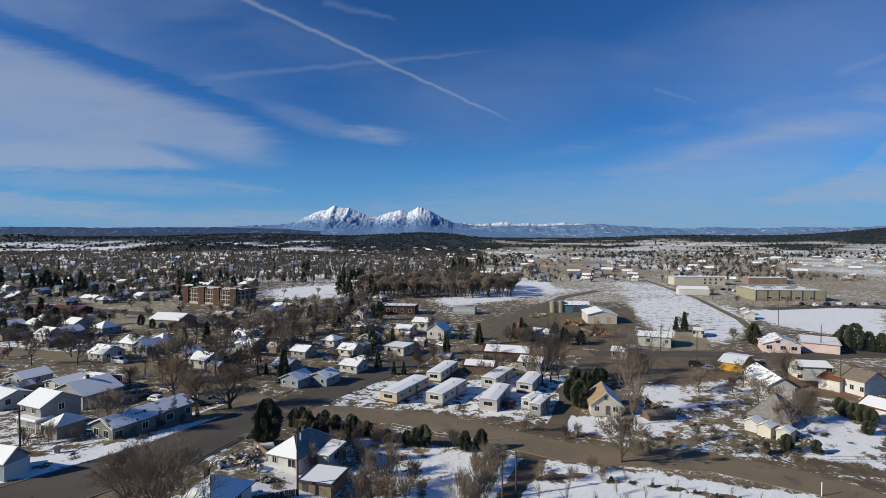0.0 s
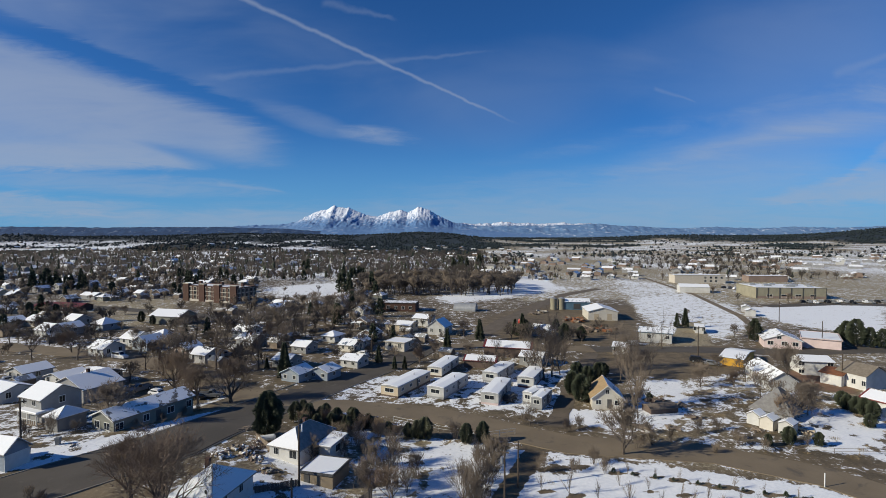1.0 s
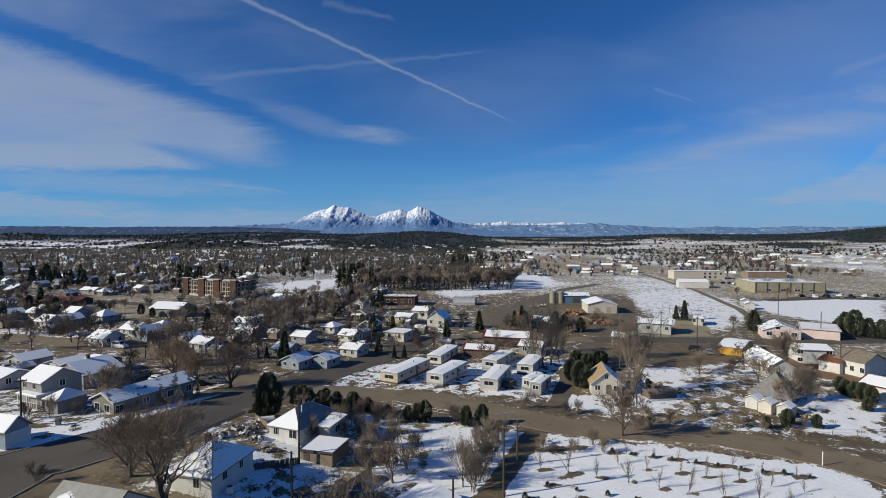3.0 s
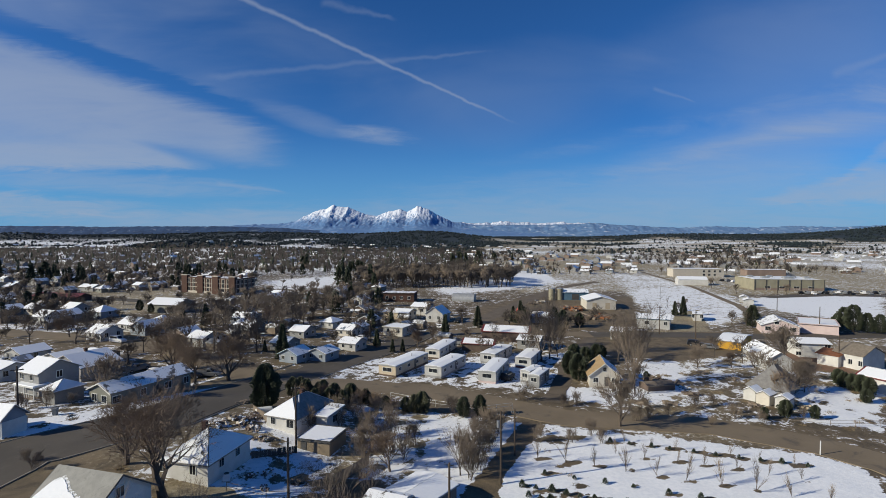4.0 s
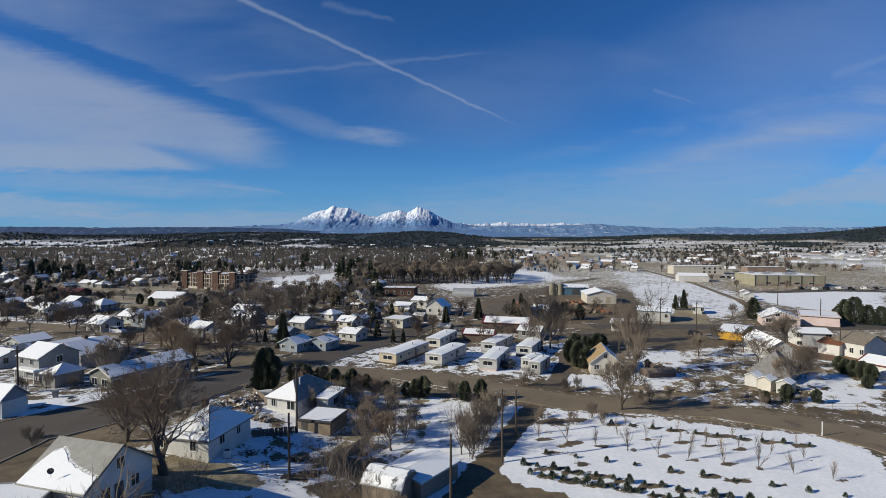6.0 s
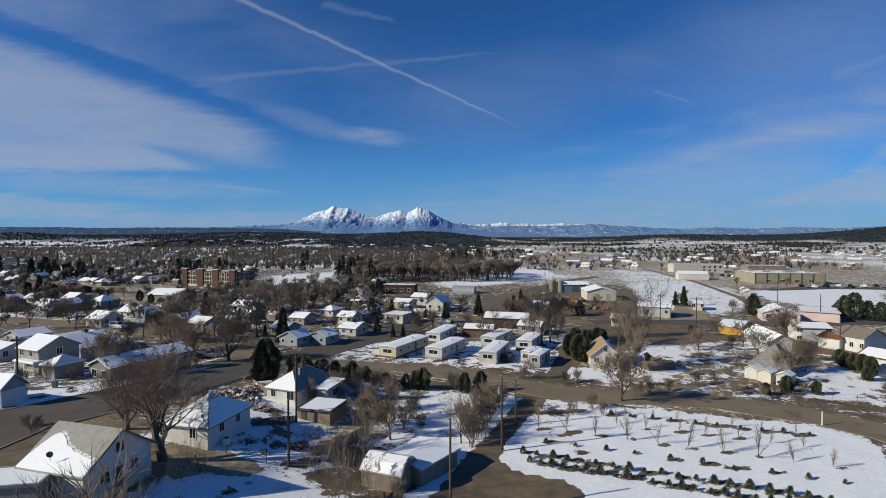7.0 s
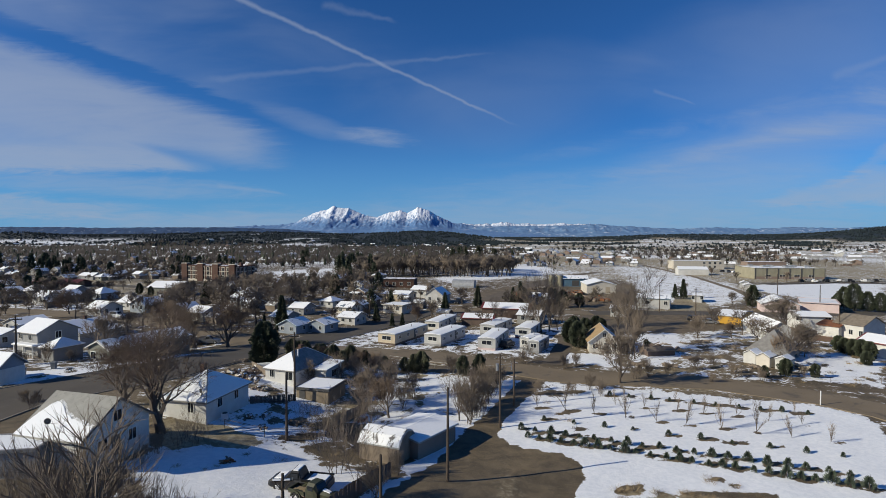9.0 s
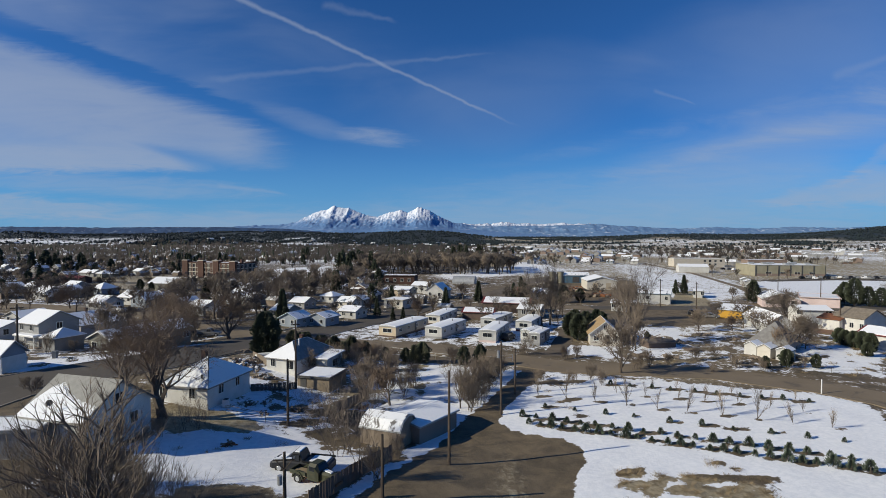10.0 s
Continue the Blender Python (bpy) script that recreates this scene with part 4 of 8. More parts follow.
def wheel(parent, x, y, r, wide):
    side = 1 if y > 0 else -1
    t = part("tyre", Shape().tube((x, y - wide / 2, r), (x, y + wide / 2, r), r, r, 14), RUBBER, parent)
    part("rim", Shape().tube((x, y + side * wide * 0.45, r), (x, y + side * wide * 0.56, r), r * 0.6, r * 0.5, 10), STEEL, t)


def loft(rings):
    """A skin over rings of equal count, closed at both ends."""
    s = Shape()
    k = len(rings[0])
    for r in rings:
        s.v += [tuple(p) for p in r]
    for i in range(len(rings) - 1):
        for j in range(k):
            m = (j + 1) % k
            s.f.append((i * k + j, i * k + m, (i + 1) * k + m, (i + 1) * k + j))
    s.f.append(tuple(range(k - 1, -1, -1)))
    n = (len(rings) - 1) * k
    s.f.append(tuple(range(n, n + k)))
    return s


def section(x, half, low, high, round_=0.12):
    """A rounded cross-section of a car body at x."""
    r = min(round_, (high - low) * 0.4, half * 0.4)
    return [(x, -half, low), (x, -half, high - r), (x, -half + r, high), (x, half - r, high), (x, half, high - r), (x, half, low)]


def car(x, y, turn, paint, label, kind="car", snow=None, size=1.0):
    """A parked vehicle, its nose along +x: car, suv, van or pickup."""
    ob = thing("pickup_truck" if kind == "pickup" else "car", x, y, turn, label, "pickup truck" if kind == "pickup" else "car", "parked vehicles")
    ob.scale = (size, size, size)
    tall = {"car": 1.45, "suv": 1.8, "van": 2.1, "pickup": 1.85}[kind]
    long = {"car": 4.6, "suv": 4.9, "van": 5.2, "pickup": 5.6}[kind]
    a, belt = long / 2, 0.62 * tall if kind != "pickup" else 1.1
    body = loft([section(-a, 0.80, 0.42, belt * 0.9), section(-a + 0.15, 0.9, 0.35, belt), section(-0.3, 0.92, 0.32, belt), section(a - 1.3, 0.92, 0.32, belt),
                 section(a - 0.25, 0.88, 0.36, belt * 0.86), section(a, 0.78, 0.42, belt * 0.72)])
    part("body", body, paint, ob)
    if kind == "pickup":
        cab0, cab1 = -0.35, 1.25
    elif kind == "car":
        cab0, cab1 = -1.75, 0.95
    else:
        cab0, cab1 = -a + 0.1, 1.1
    cab = loft([section(cab0, 0.80, belt - 0.03, belt + 0.1), section(cab0 + 0.25, 0.74, belt - 0.03, tall), section(cab1 - 0.65, 0.74, belt - 0.03, tall), section(cab1, 0.82, belt - 0.03, belt + 0.08)])
    cabin = part("cabin", cab, paint, ob)
    for s in (-1, 1):
        part("side_window", Shape().box(cab0 + 0.3, s * 0.80 - 0.015, belt + 0.08, cab1 - 0.6, s * 0.80 + 0.015, tall - 0.18), GLASS, cabin)
    part("windscreen", Shape().solid([(cab1 - 0.03, -0.66, belt + 0.1), (cab1 + 0.01, -0.66, belt + 0.1), (cab1 + 0.01, 0.66, belt + 0.1), (cab1 - 0.03, 0.66, belt + 0.1)],
                                     [(cab1 - 0.60, -0.62, tall - 0.1), (cab1 - 0.55, -0.62, tall - 0.1), (cab1 - 0.55, 0.62, tall - 0.1), (cab1 - 0.60, 0.62, tall - 0.1)]), GLASS, cabin)
    if kind == "pickup":
        part("bed", Shape().box(-a + 0.15, -0.72, belt - 0.02, cab0 - 0.08, 0.72, belt + 0.02), DARKTRIM, ob)
        for s in (-1, 1):
            part("bed_side", Shape().box(-a + 0.05, s * 0.84 - 0.05, belt - 0.02, cab0 - 0.05, s * 0.84 + 0.05, belt + 0.14), paint, ob)
    r = 0.40 if kind in ("pickup", "suv") else 0.33
    for wx in (-a + 0.95, a - 0.95):
        for s in (-1, 1):
            wheel(ob, wx, s * 0.80, r, 0.24)
    for s in (-1, 1):
        part("headlight", Shape().box(a - 0.12, s * 0.6 - 0.14, 0.62, a + 0.02, s * 0.6 + 0.14, 0.80), STEEL, ob)
    if snow:
        part("snow_cover", Shape().box(cab0 + 0.35, -0.6, tall, cab1 - 0.75, 0.6, tall + 0.07, 0.03), snow, ob, "snow lying on the roof")
        if kind == "pickup":
            part("snow_cover", Shape().box(-a + 0.3, -0.68, belt + 0.02, cab0 - 0.5, 0.68, belt + 0.10, 0.05), snow, ob, "snow lying in the bed")
            part("snow_cover", Shape().solid([(cab1 + 0.15, -0.7, belt), (a - 0.5, -0.66, belt - 0.06), (a - 0.5, 0.66, belt - 0.06), (cab1 + 0.15, 0.7, belt)],
                                             [(cab1 + 0.2, -0.62, belt + 0.08), (a - 0.6, -0.58, belt + 0.02), (a - 0.6, 0.58, belt + 0.02), (cab1 + 0.2, 0.62, belt + 0.08)]), snow, ob, "snow lying on the bonnet")
    return ob


def old_truck(x, y, turn):
    """A rounded pickup of the nineteen-forties, its nose along +x."""
    ob = thing("old_truck", x, y, turn, "rusty olive green vintage truck parked in snow", "truck")
    part("chassis", Shape().box(-2.6, -0.45, 0.45, 2.4, 0.45, 0.65), RUST, ob)
    cab = loft([section(-0.75, 0.70, 0.6, 1.5, 0.2), section(-0.55, 0.80, 0.6, 2.0, 0.3), section(0.25, 0.80, 0.6, 2.02, 0.3), section(0.62, 0.74, 0.6, 1.5, 0.2)])
    cabin = part("cab", cab, PAINT_OLIVE, ob)
    part("windscreen", Shape().solid([(0.62, -0.6, 1.5), (0.66, -0.6, 1.5), (0.66, 0.6, 1.5), (0.62, 0.6, 1.5)], [(0.36, -0.55, 1.9), (0.40, -0.55, 1.9), (0.40, 0.55, 1.9), (0.36, 0.55, 1.9)]), GLASS, cabin)
    for s in (-1, 1):
        part("side_window", Shape().box(-0.4, s * 0.80 - 0.02, 1.45, 0.2, s * 0.80 + 0.02, 1.82), GLASS, cabin)
    hood = loft([section(0.6, 0.55, 0.7, 1.45, 0.35), section(1.5, 0.45, 0.7, 1.35, 0.3), section(2.15, 0.32, 0.7, 1.2, 0.22)])
    part("hood", hood, PAINT_OLIVE, ob)
    part("snow_cover", Shape().solid([(0.75, -0.25, 1.42), (1.6, -0.2, 1.32), (1.6, 0.2, 1.32), (0.75, 0.25, 1.42)], [(0.8, -0.2, 1.5), (1.55, -0.15, 1.39), (1.55, 0.15, 1.39), (0.8, 0.2, 1.5)]), SNOW, ob, "snow lying on the bonnet")
    part("plank_load", Shape().box(-2.5, -0.5, 0.82, -1.0, -0.1, 0.95).box(-2.4, 0.0, 0.82, -0.95, 0.35, 0.9), STRAW, ob, "pale boards lying in the bed")
    for s in (-1, 1):
        for cx in (1.55, -1.75):
            ring = [(cx + 0.62 * math.cos(w), 0.5 + 0.62 * math.sin(w)) for w in [math.pi * k / 8 for k in range(9)]]
            inner = [(cx + 0.5 * math.cos(w), 0.5 + 0.5 * math.sin(w)) for w in [math.pi * k / 8 for k in range(9)]]
            f = Shape()
            prof = ring + inner[::-1]
            y0, y1 = sorted((s * 0.5, s * 0.88))
            n = len(f.v)
            f.v += [(p, y0, q) for p, q in prof] + [(p, y1, q) for p, q in prof]
            k = len(prof)
            for i in range(k):
                j = (i + 1) % k
                f.f.append((n + i, n + j, n + k + j, n + k + i))
            for i in range(8):
                f.f.append((n + i, n + i + 1, n + k - 2 - i, n + k - 1 - i))
                f.f.append((n + k + i, n + k + i + 1, n + 2 * k - 2 - i, n + 2 * k - 1 - i))
            part("fender", f, PAINT_OLIVE, ob)
            wheel(ob, cx, s * 0.72, 0.42, 0.22)
    part("bed", Shape().box(-2.7, -0.75, 0.72, -0.85, 0.75, 0.82), WOOD, ob)
    for s in (-1, 1):
        part("bed_side", Shape().box(-2.7, s * 0.75 - 0.04, 0.82, -0.85, s * 0.75 + 0.04, 1.15), PAINT_OLIVE, ob)
    part("bed_side", Shape().box(-2.74, -0.75, 0.82, -2.66, 0.75, 1.1), PAINT_OLIVE, ob)
    return ob


def bin_(x, y, turn):
    ob = thing("wheelie_bin", x, y, turn, "grey plastic rubbish bin by the kerb", "bin", "rubbish bins")
    part("tub", Shape().solid([(-0.27, -0.3, 0), (0.27, -0.3, 0), (0.27, 0.3, 0), (-0.27, 0.3, 0)], [(-0.36, -0.42, 1.05), (0.36, -0.42, 1.05), (0.36, 0.42, 1.05), (-0.36, 0.42, 1.05)]), PLASTIC, ob)
    part("lid", Shape().box(-0.39, -0.46, 1.05, 0.39, 0.44, 1.14, 0.03), PLASTIC, ob)
    return ob


def silo(x, y, r, tall):
    ob = thing("grain_silo", x, y, 0, "tan cylindrical grain silo with a low cone roof", "silo", "grain silos")
    part("drum", Shape().tube((0, 0, -0.5), (0, 0, tall), r, r, 24), OLIVE_WALL, ob)
    part("roof", Shape().tube((0, 0, tall), (0, 0, tall + r * 0.35), r * 1.03, r * 0.12, 24), TIN, ob)
    return ob


def school(x, y, turn, w, l, h):
    """The three-storey brick school with stone bands and towers at its ends."""
    ob = thing("school_building", x, y, turn, "three-storey red brick school with pale stone bands", "school")
    TAKEN.append((x, y, 0.45 * (w + l)))
    a, b = w / 2, l / 2
    part("wall", Shape().box(-a, -b, -1, a, b, h), BRICKRED, ob)
    for x0 in (-a + 2.5, -a + w * 0.36, a - w * 0.36, a - 2.5):
        part("tower", Shape().box(x0 - 2.2, -b - 0.6, -1, x0 + 2.2, -b + 1.5, h + 1.4), BRICKRED, ob)
        part("coping", Shape().box(x0 - 2.35, -b - 0.75, h + 1.4, x0 + 2.35, -b + 1.65, h + 1.7), STONE, ob)
    part("parapet", Shape().box(-a - 0.1, -b - 0.1, h, a + 0.1, -b + 0.4, h + 0.6).box(a - 0.4, -b + 0.4, h, a + 0.1, b, h + 0.6).box(-a - 0.1, -b + 0.4, h, -a + 0.4, b, h + 0.6).box(-a + 0.4, b - 0.4, h, a - 0.4, b, h + 0.6), BRICKRED, ob)
    part("roof", Shape().box(-a + 0.4, -b + 0.4, h, a - 0.4, b - 0.4, h + 0.12), TIN, ob)
    part("snow_cover", Shape().box(-a + 0.9, -b + 0.9, h + 0.12, a - 0.9, b - 0.9, h + 0.24, 0.1), SNOW_THIN, ob, "snow lying on the roof")
    part("stone_base", Shape().box(-a - 0.15, -b - 0.15, -1, a + 0.15, b + 0.15, 1.1), STONE, ob)
    wins = []
    for k in range(3):
        for i in range(11):
            u = -a + (i + 0.5) * w / 11
            wins.append(("f", u, 1.3 + k * (h - 1.2) / 3, 1.9, 2.0))
        for i in range(5):
            wins.append(("r", -b + (i + 0.5) * l / 5, 1.3 + k * (h - 1.2) / 3, 1.7, 2.0))
    for k in range(1, 3):
        z0 = 0.95 + k * (h - 1.2) / 3
        part("stone_band", Shape().box(-a - 0.06, -b - 0.06, z0, a + 0.06, -b, z0 + 0.22), STONE, ob)
    openings(ob, w, l, wins, [], 0.0, STONE, DARKTRIM, 0.2)
    for c in (-a + 4, 0, a - 5):
        part("chimney", Shape().box(c - 0.7, 1.0, h, c + 0.7, 2.4, h + 2.2), BRICKRED, ob)
    return ob


def soil_and_shadow_patch(x, y, rx, ry, less):
    """Bare soil round a plant, shifted along +x to paint in its shadow too."""
    global SNOWY
    SNOWY = SNOWY - less * np.exp(-((PX - x - 0.5 * rx) / rx) ** 2 - ((PY - y) / ry) ** 2)


def nursery_row(x0, y0, x1, y1, n, size):
    """Young bare trees in a row, each in a dark patch of bare soil and painted shadow."""
    for k in range(n):
        t = (k + RND.uniform(-0.08, 0.08)) / max(1, n - 1)
        x, y = x0 + (x1 - x0) * t, y0 + (y1 - y0) * t + RND.uniform(-0.15, 0.15)
        plant_tree(SAPLING[k % 3], x, y, size * RND.uniform(0.8, 1.2), name="sapling", group="young nursery trees")
        soil_and_shadow_patch(x, y, RND.uniform(1.1, 1.9), RND.uniform(0.45, 0.6), 0.7)


def stub_row(x0, y0, x1, y1, n):
    """A row of stunted little evergreens, hardly above the snow."""
    for k in range(n):
        t = (k + RND.uniform(-0.1, 0.1)) / max(1, n - 1)
        x, y = x0 + (x1 - x0) * t, y0 + (y1 - y0) * t + RND.uniform(-0.15, 0.15)
        plant_conifer(YOUNG[k % 3], x, y, RND.uniform(0.3, 0.55), name="young_evergreen", category="shrub", group="young nursery evergreens")
        soil_and_shadow_patch(x, y, RND.uniform(1.1, 1.8), RND.uniform(0.4, 0.55), 0.65)


def evergreen_row(x0, y0, x1, y1, n, small, large):
    """Bushy little evergreens, larger towards the end of the row."""
    for k in range(n):
        t = (k + RND.uniform(-0.12, 0.12)) / max(1, n - 1)
        x, y = x0 + (x1 - x0) * t, y0 + (y1 - y0) * t + RND.uniform(-0.2, 0.2)
        soil_and_shadow_patch(x, y, RND.uniform(1.0, 1.6), 0.55, 0.55)
        plant_conifer(YOUNG[k % 3], x, y, (small + (large - small) * t) * RND.uniform(0.62, 1.2), name="young_evergreen", category="shrub", group="young nursery evergreens")


def weed_kind(seed):
    rnd = random.Random(seed)
    s = Shape()
    for k in range(70):
        w, r = rnd.uniform(0, 6.28), rnd.uniform(0, 0.5)
        p = Vector((math.cos(w) * r, math.sin(w) * r, -0.05))
        q = p + Vector((math.cos(w) * 0.35, math.sin(w) * 0.35, rnd.uniform(0.15, 0.5)))
        s.face(p, p + Vector((0.03, 0.02, 0)), q)
    return s.mesh("tuft", STRAW)


WEEDS = [weed_kind(s) for s in (71, 72, 73)]


def weed_row(x0, y0, x1, y1, n):
    for k in range(n):
        t = (k + RND.uniform(-0.4, 0.4)) / max(1, n - 1)
        x, y = x0 + (x1 - x0) * t, y0 + (y1 - y0) * t + RND.uniform(-0.8, 0.8)
        soil_and_shadow_patch(x, y, RND.uniform(0.6, 1.6), RND.uniform(0.4, 0.6), 0.5)
        ob = new("weed_tuft", WEEDS[k % 3])
        s = RND.uniform(0.6, 1.4)
        ob.matrix_world = pose(x, y, float(height(x, y)), 0, 0, RND.uniform(0, 360)) @ Matrix.Diagonal((s, s, s * 0.8, 1))
        tagged(ob, "dry straw-coloured weeds poking through snow", "weeds", "dry weeds")


def scrap_heap(x, y, turn, size, material, label, seed):
    """A heap of boards, pipes and boxes thrown together."""
    rnd = random.Random(seed)
    ob = thing("scrap_heap", x, y, turn, label, "scrap heap", "scrap and lumber heaps")
    for k in range(13):
        s = Shape()
        a, b, c = rnd.uniform(0.4, 1.5) * size, rnd.uniform(0.06, 0.28) * size, rnd.uniform(0.04, 0.2) * size
        s.box(-a, -b, -c, a, b, c, 0.02)
        p = part("plank" if a > 0.8 * size else "crate", s, material if k % 3 else WOOD, ob)
        p.matrix_basis = pose(rnd.uniform(-1, 1) * size, rnd.uniform(-0.7, 0.7) * size, 0.05 + rnd.uniform(0.0, 0.4) * size, rnd.uniform(-20, 20), rnd.uniform(-20, 20), rnd.uniform(0, 180))
    return ob


def satellite_dish(x, y, z, turn):
    ob = thing("satellite_dish", x, y, turn, "dark satellite dish on a roof", "satellite dish", z=z)
    s = Shape()
    s.tube((0, 0, -0.5), (0, 0, 0.5), 0.04, 0.04, 6)
    part("mast", s, DARKTRIM, ob)
    d = Shape()
    for r0, r1, y0, y1 in ((0.02, 0.28, 0.0, -0.06), (0.28, 0.48, -0.06, -0.16)):
        for k in range(12):
            a, b = k * math.pi / 6, (k + 1) * math.pi / 6
            d.face((r0 * math.cos(a), y0, 0.6 + r0 * math.sin(a)), (r1 * math.cos(a), y1, 0.6 + r1 * math.sin(a)), (r1 * math.cos(b), y1, 0.6 + r1 * math.sin(b)), (r0 * math.cos(b), y0, 0.6 + r0 * math.sin(b)))
    part("dish", d, DARKTRIM, ob)
    ob.scale = (0.62, 0.62, 0.62)
    return ob


def air_unit(x, y, turn):
    ob = thing("air_conditioner", x, y, turn, "white air conditioner on a slab beside the house", "air conditioner")
    part("slab", Shape().box(-0.55, -0.55, -0.2, 0.55, 0.55, 0.08), CONCRETE, ob)
    part("casing", Shape().box(-0.42, -0.42, 0.08, 0.42, 0.42, 0.9, 0.03), PAINT_WHITE, ob)
    part("fan_guard", Shape().tube((0, 0, 0.9), (0, 0, 0.95), 0.34, 0.3, 12), DARKTRIM, ob)
    return ob


def rubble_heap(x, y, turn, size, seed):
    """Broken blocks and stones under thin snow."""
    rnd = random.Random(seed)
    ob = thing("rubble_heap", x, y, turn, "heap of broken blocks and lumber under patchy snow", "rubble heap", "rubble heaps")
    for k in range(34):
        a, b, c = (rnd.uniform(0.08, 0.30) * size for _ in range(3))
        q = part("block", Shape().box(-a, -b, -c * 0.7, a, b, c * 0.7, min(a, b) * 0.25), (SNOW, STONE, WOOD, DARKWALL, BROWNWALL, WOOD)[k % 6], ob)
        far = rnd.random() ** 0.6
        w = rnd.uniform(0, 6.28)
        q.matrix_basis = pose(math.cos(w) * far * 1.9 * size, math.sin(w) * far * 1.1 * size, 0.1 + (1 - far) * 0.55 * size, rnd.uniform(-30, 30), rnd.uniform(-30, 30), rnd.uniform(0, 180))
    return ob


def tank(x, y, turn, material, label, r=0.5, size=2.4):
    ob = thing("fuel_tank", x, y, turn, label, "tank")
    s = Shape()
    s.tube((-size / 2, 0, r + 0.25), (size / 2, 0, r + 0.25), r, r, 14)
    s.tube((-size / 2 - 0.2, 0, r + 0.25), (-size / 2, 0, r + 0.25), r * 0.5, r, 14)
    s.tube((size / 2, 0, r + 0.25), (size / 2 + 0.2, 0, r + 0.25), r, r * 0.5, 14)
    part("drum", s, material, ob)
    for k in (-0.35, 0.35):
        part("foot", Shape().box(size * k - 0.1, -r * 0.6, 0, size * k + 0.1, r * 0.6, 0.4), CONCRETE, ob)
    return ob


def weeds_about(x0, y0, x1, y1, n, seed):
    """Dry weeds scattered over a yard."""
    rnd = random.Random(seed)
    for k in range(n):
        x, y = rnd.uniform(x0, x1), rnd.uniform(y0, y1)
        if not is_free(x, y, 0.3):
            continue
        soil_and_shadow_patch(x, y, rnd.uniform(0.4, 1.3), rnd.uniform(0.4, 1.0), 0.3)
        ob = new("weed_tuft", WEEDS[k % 3])
        s = rnd.uniform(0.6, 1.7)
        ob.matrix_world = pose(x, y, float(height(x, y)), 0, 0, rnd.uniform(0, 360)) @ Matrix.Diagonal((s, s, s * 0.8, 1))
        tagged(ob, "dry straw-coloured weeds on patchy ground", "weeds", "dry weeds")


def marker_post(x, y, tall):
    ob = thing("marker_post", x, y, 0, "short white marker post at the edge of the street", "post")
    part("post", Shape().tube((0, 0, -0.3), (0, 0, tall), 0.09, 0.08, 8), TRIM, ob)
    part("cap", Shape().tube((0, 0, tall), (0, 0, tall + 0.1), 0.1, 0.04, 8), PAINT_WHITE, ob)
    return ob


def porch(x, y, turn, w, l, h):
    """An open porch: a snowy flat roof on posts over a plank floor."""
    ob = thing("porch", x, y, turn, "open white porch with a snowy flat roof on posts", "porch")
    a, b = w / 2, l / 2
    part("floor", Shape().box(-a, -b, -0.6, a, b, 0.35), WOOD, ob)
    part("roof", Shape().box(-a - 0.2, -b - 0.2, h, a + 0.2, b + 0.2, h + 0.2), TRIM, ob)
    part("snow_cover", Shape().box(-a - 0.1, -b - 0.1, h + 0.2, a + 0.1, b + 0.1, h + 0.34, 0.12), SNOW, ob, "snow lying on the roof")
    for px in (-a + 0.1, 0.0, a - 0.1):
        for py in (-b + 0.1, b - 0.1):
            part("post", Shape().box(px - 0.07, py - 0.07, 0.35, px + 0.07, py + 0.07, h), TRIM, ob)
    for k in range(9):
        px = -a + 0.3 + k * (w - 0.6) / 8
        part("baluster", Shape().box(px - 0.03, -b + 0.07, 0.4, px + 0.03, -b + 0.13, 1.15), TRIM, ob)
    part("rail", Shape().box(-a + 0.17, -b + 0.05, 1.15, a - 0.17, -b + 0.15, 1.23), TRIM, ob)
    return ob


def dress_store(ob, w, l, h):
    """Panel joints, a dark lower band and roof units on the long store."""
    a, b = w / 2, l / 2
    part("lower_band", Shape().box(-a - 0.04, -b - 0.06, 0.0, a + 0.04, -b - 0.005, 1.5), BROWNWALL, ob, "brown painted lower wall")
    for k in range(7):
        x0 = -a + 0.2 + k * (w - 0.4) / 6
        part("pilaster", Shape().box(x0 - 0.2, -b - 0.22, 0.0, x0 + 0.2, -b - 0.07, h + 0.1), DARKTRIM, ob)
    for x0, y0, sx, sy in ((-9, -3, 2.2, 1.6), (-3, 4, 1.6, 1.4), (3, -5, 2.6, 1.8), (9, 2, 1.8, 1.8), (14, -4, 1.4, 1.2), (-14, 5, 1.5, 1.5)):
        part("roof_unit", Shape().box(x0 - sx, y0 - sy, h, x0 + sx, y0 + sy, h + 1.3, 0.1), TIN, ob, "grey roof-top air unit")
    return ob


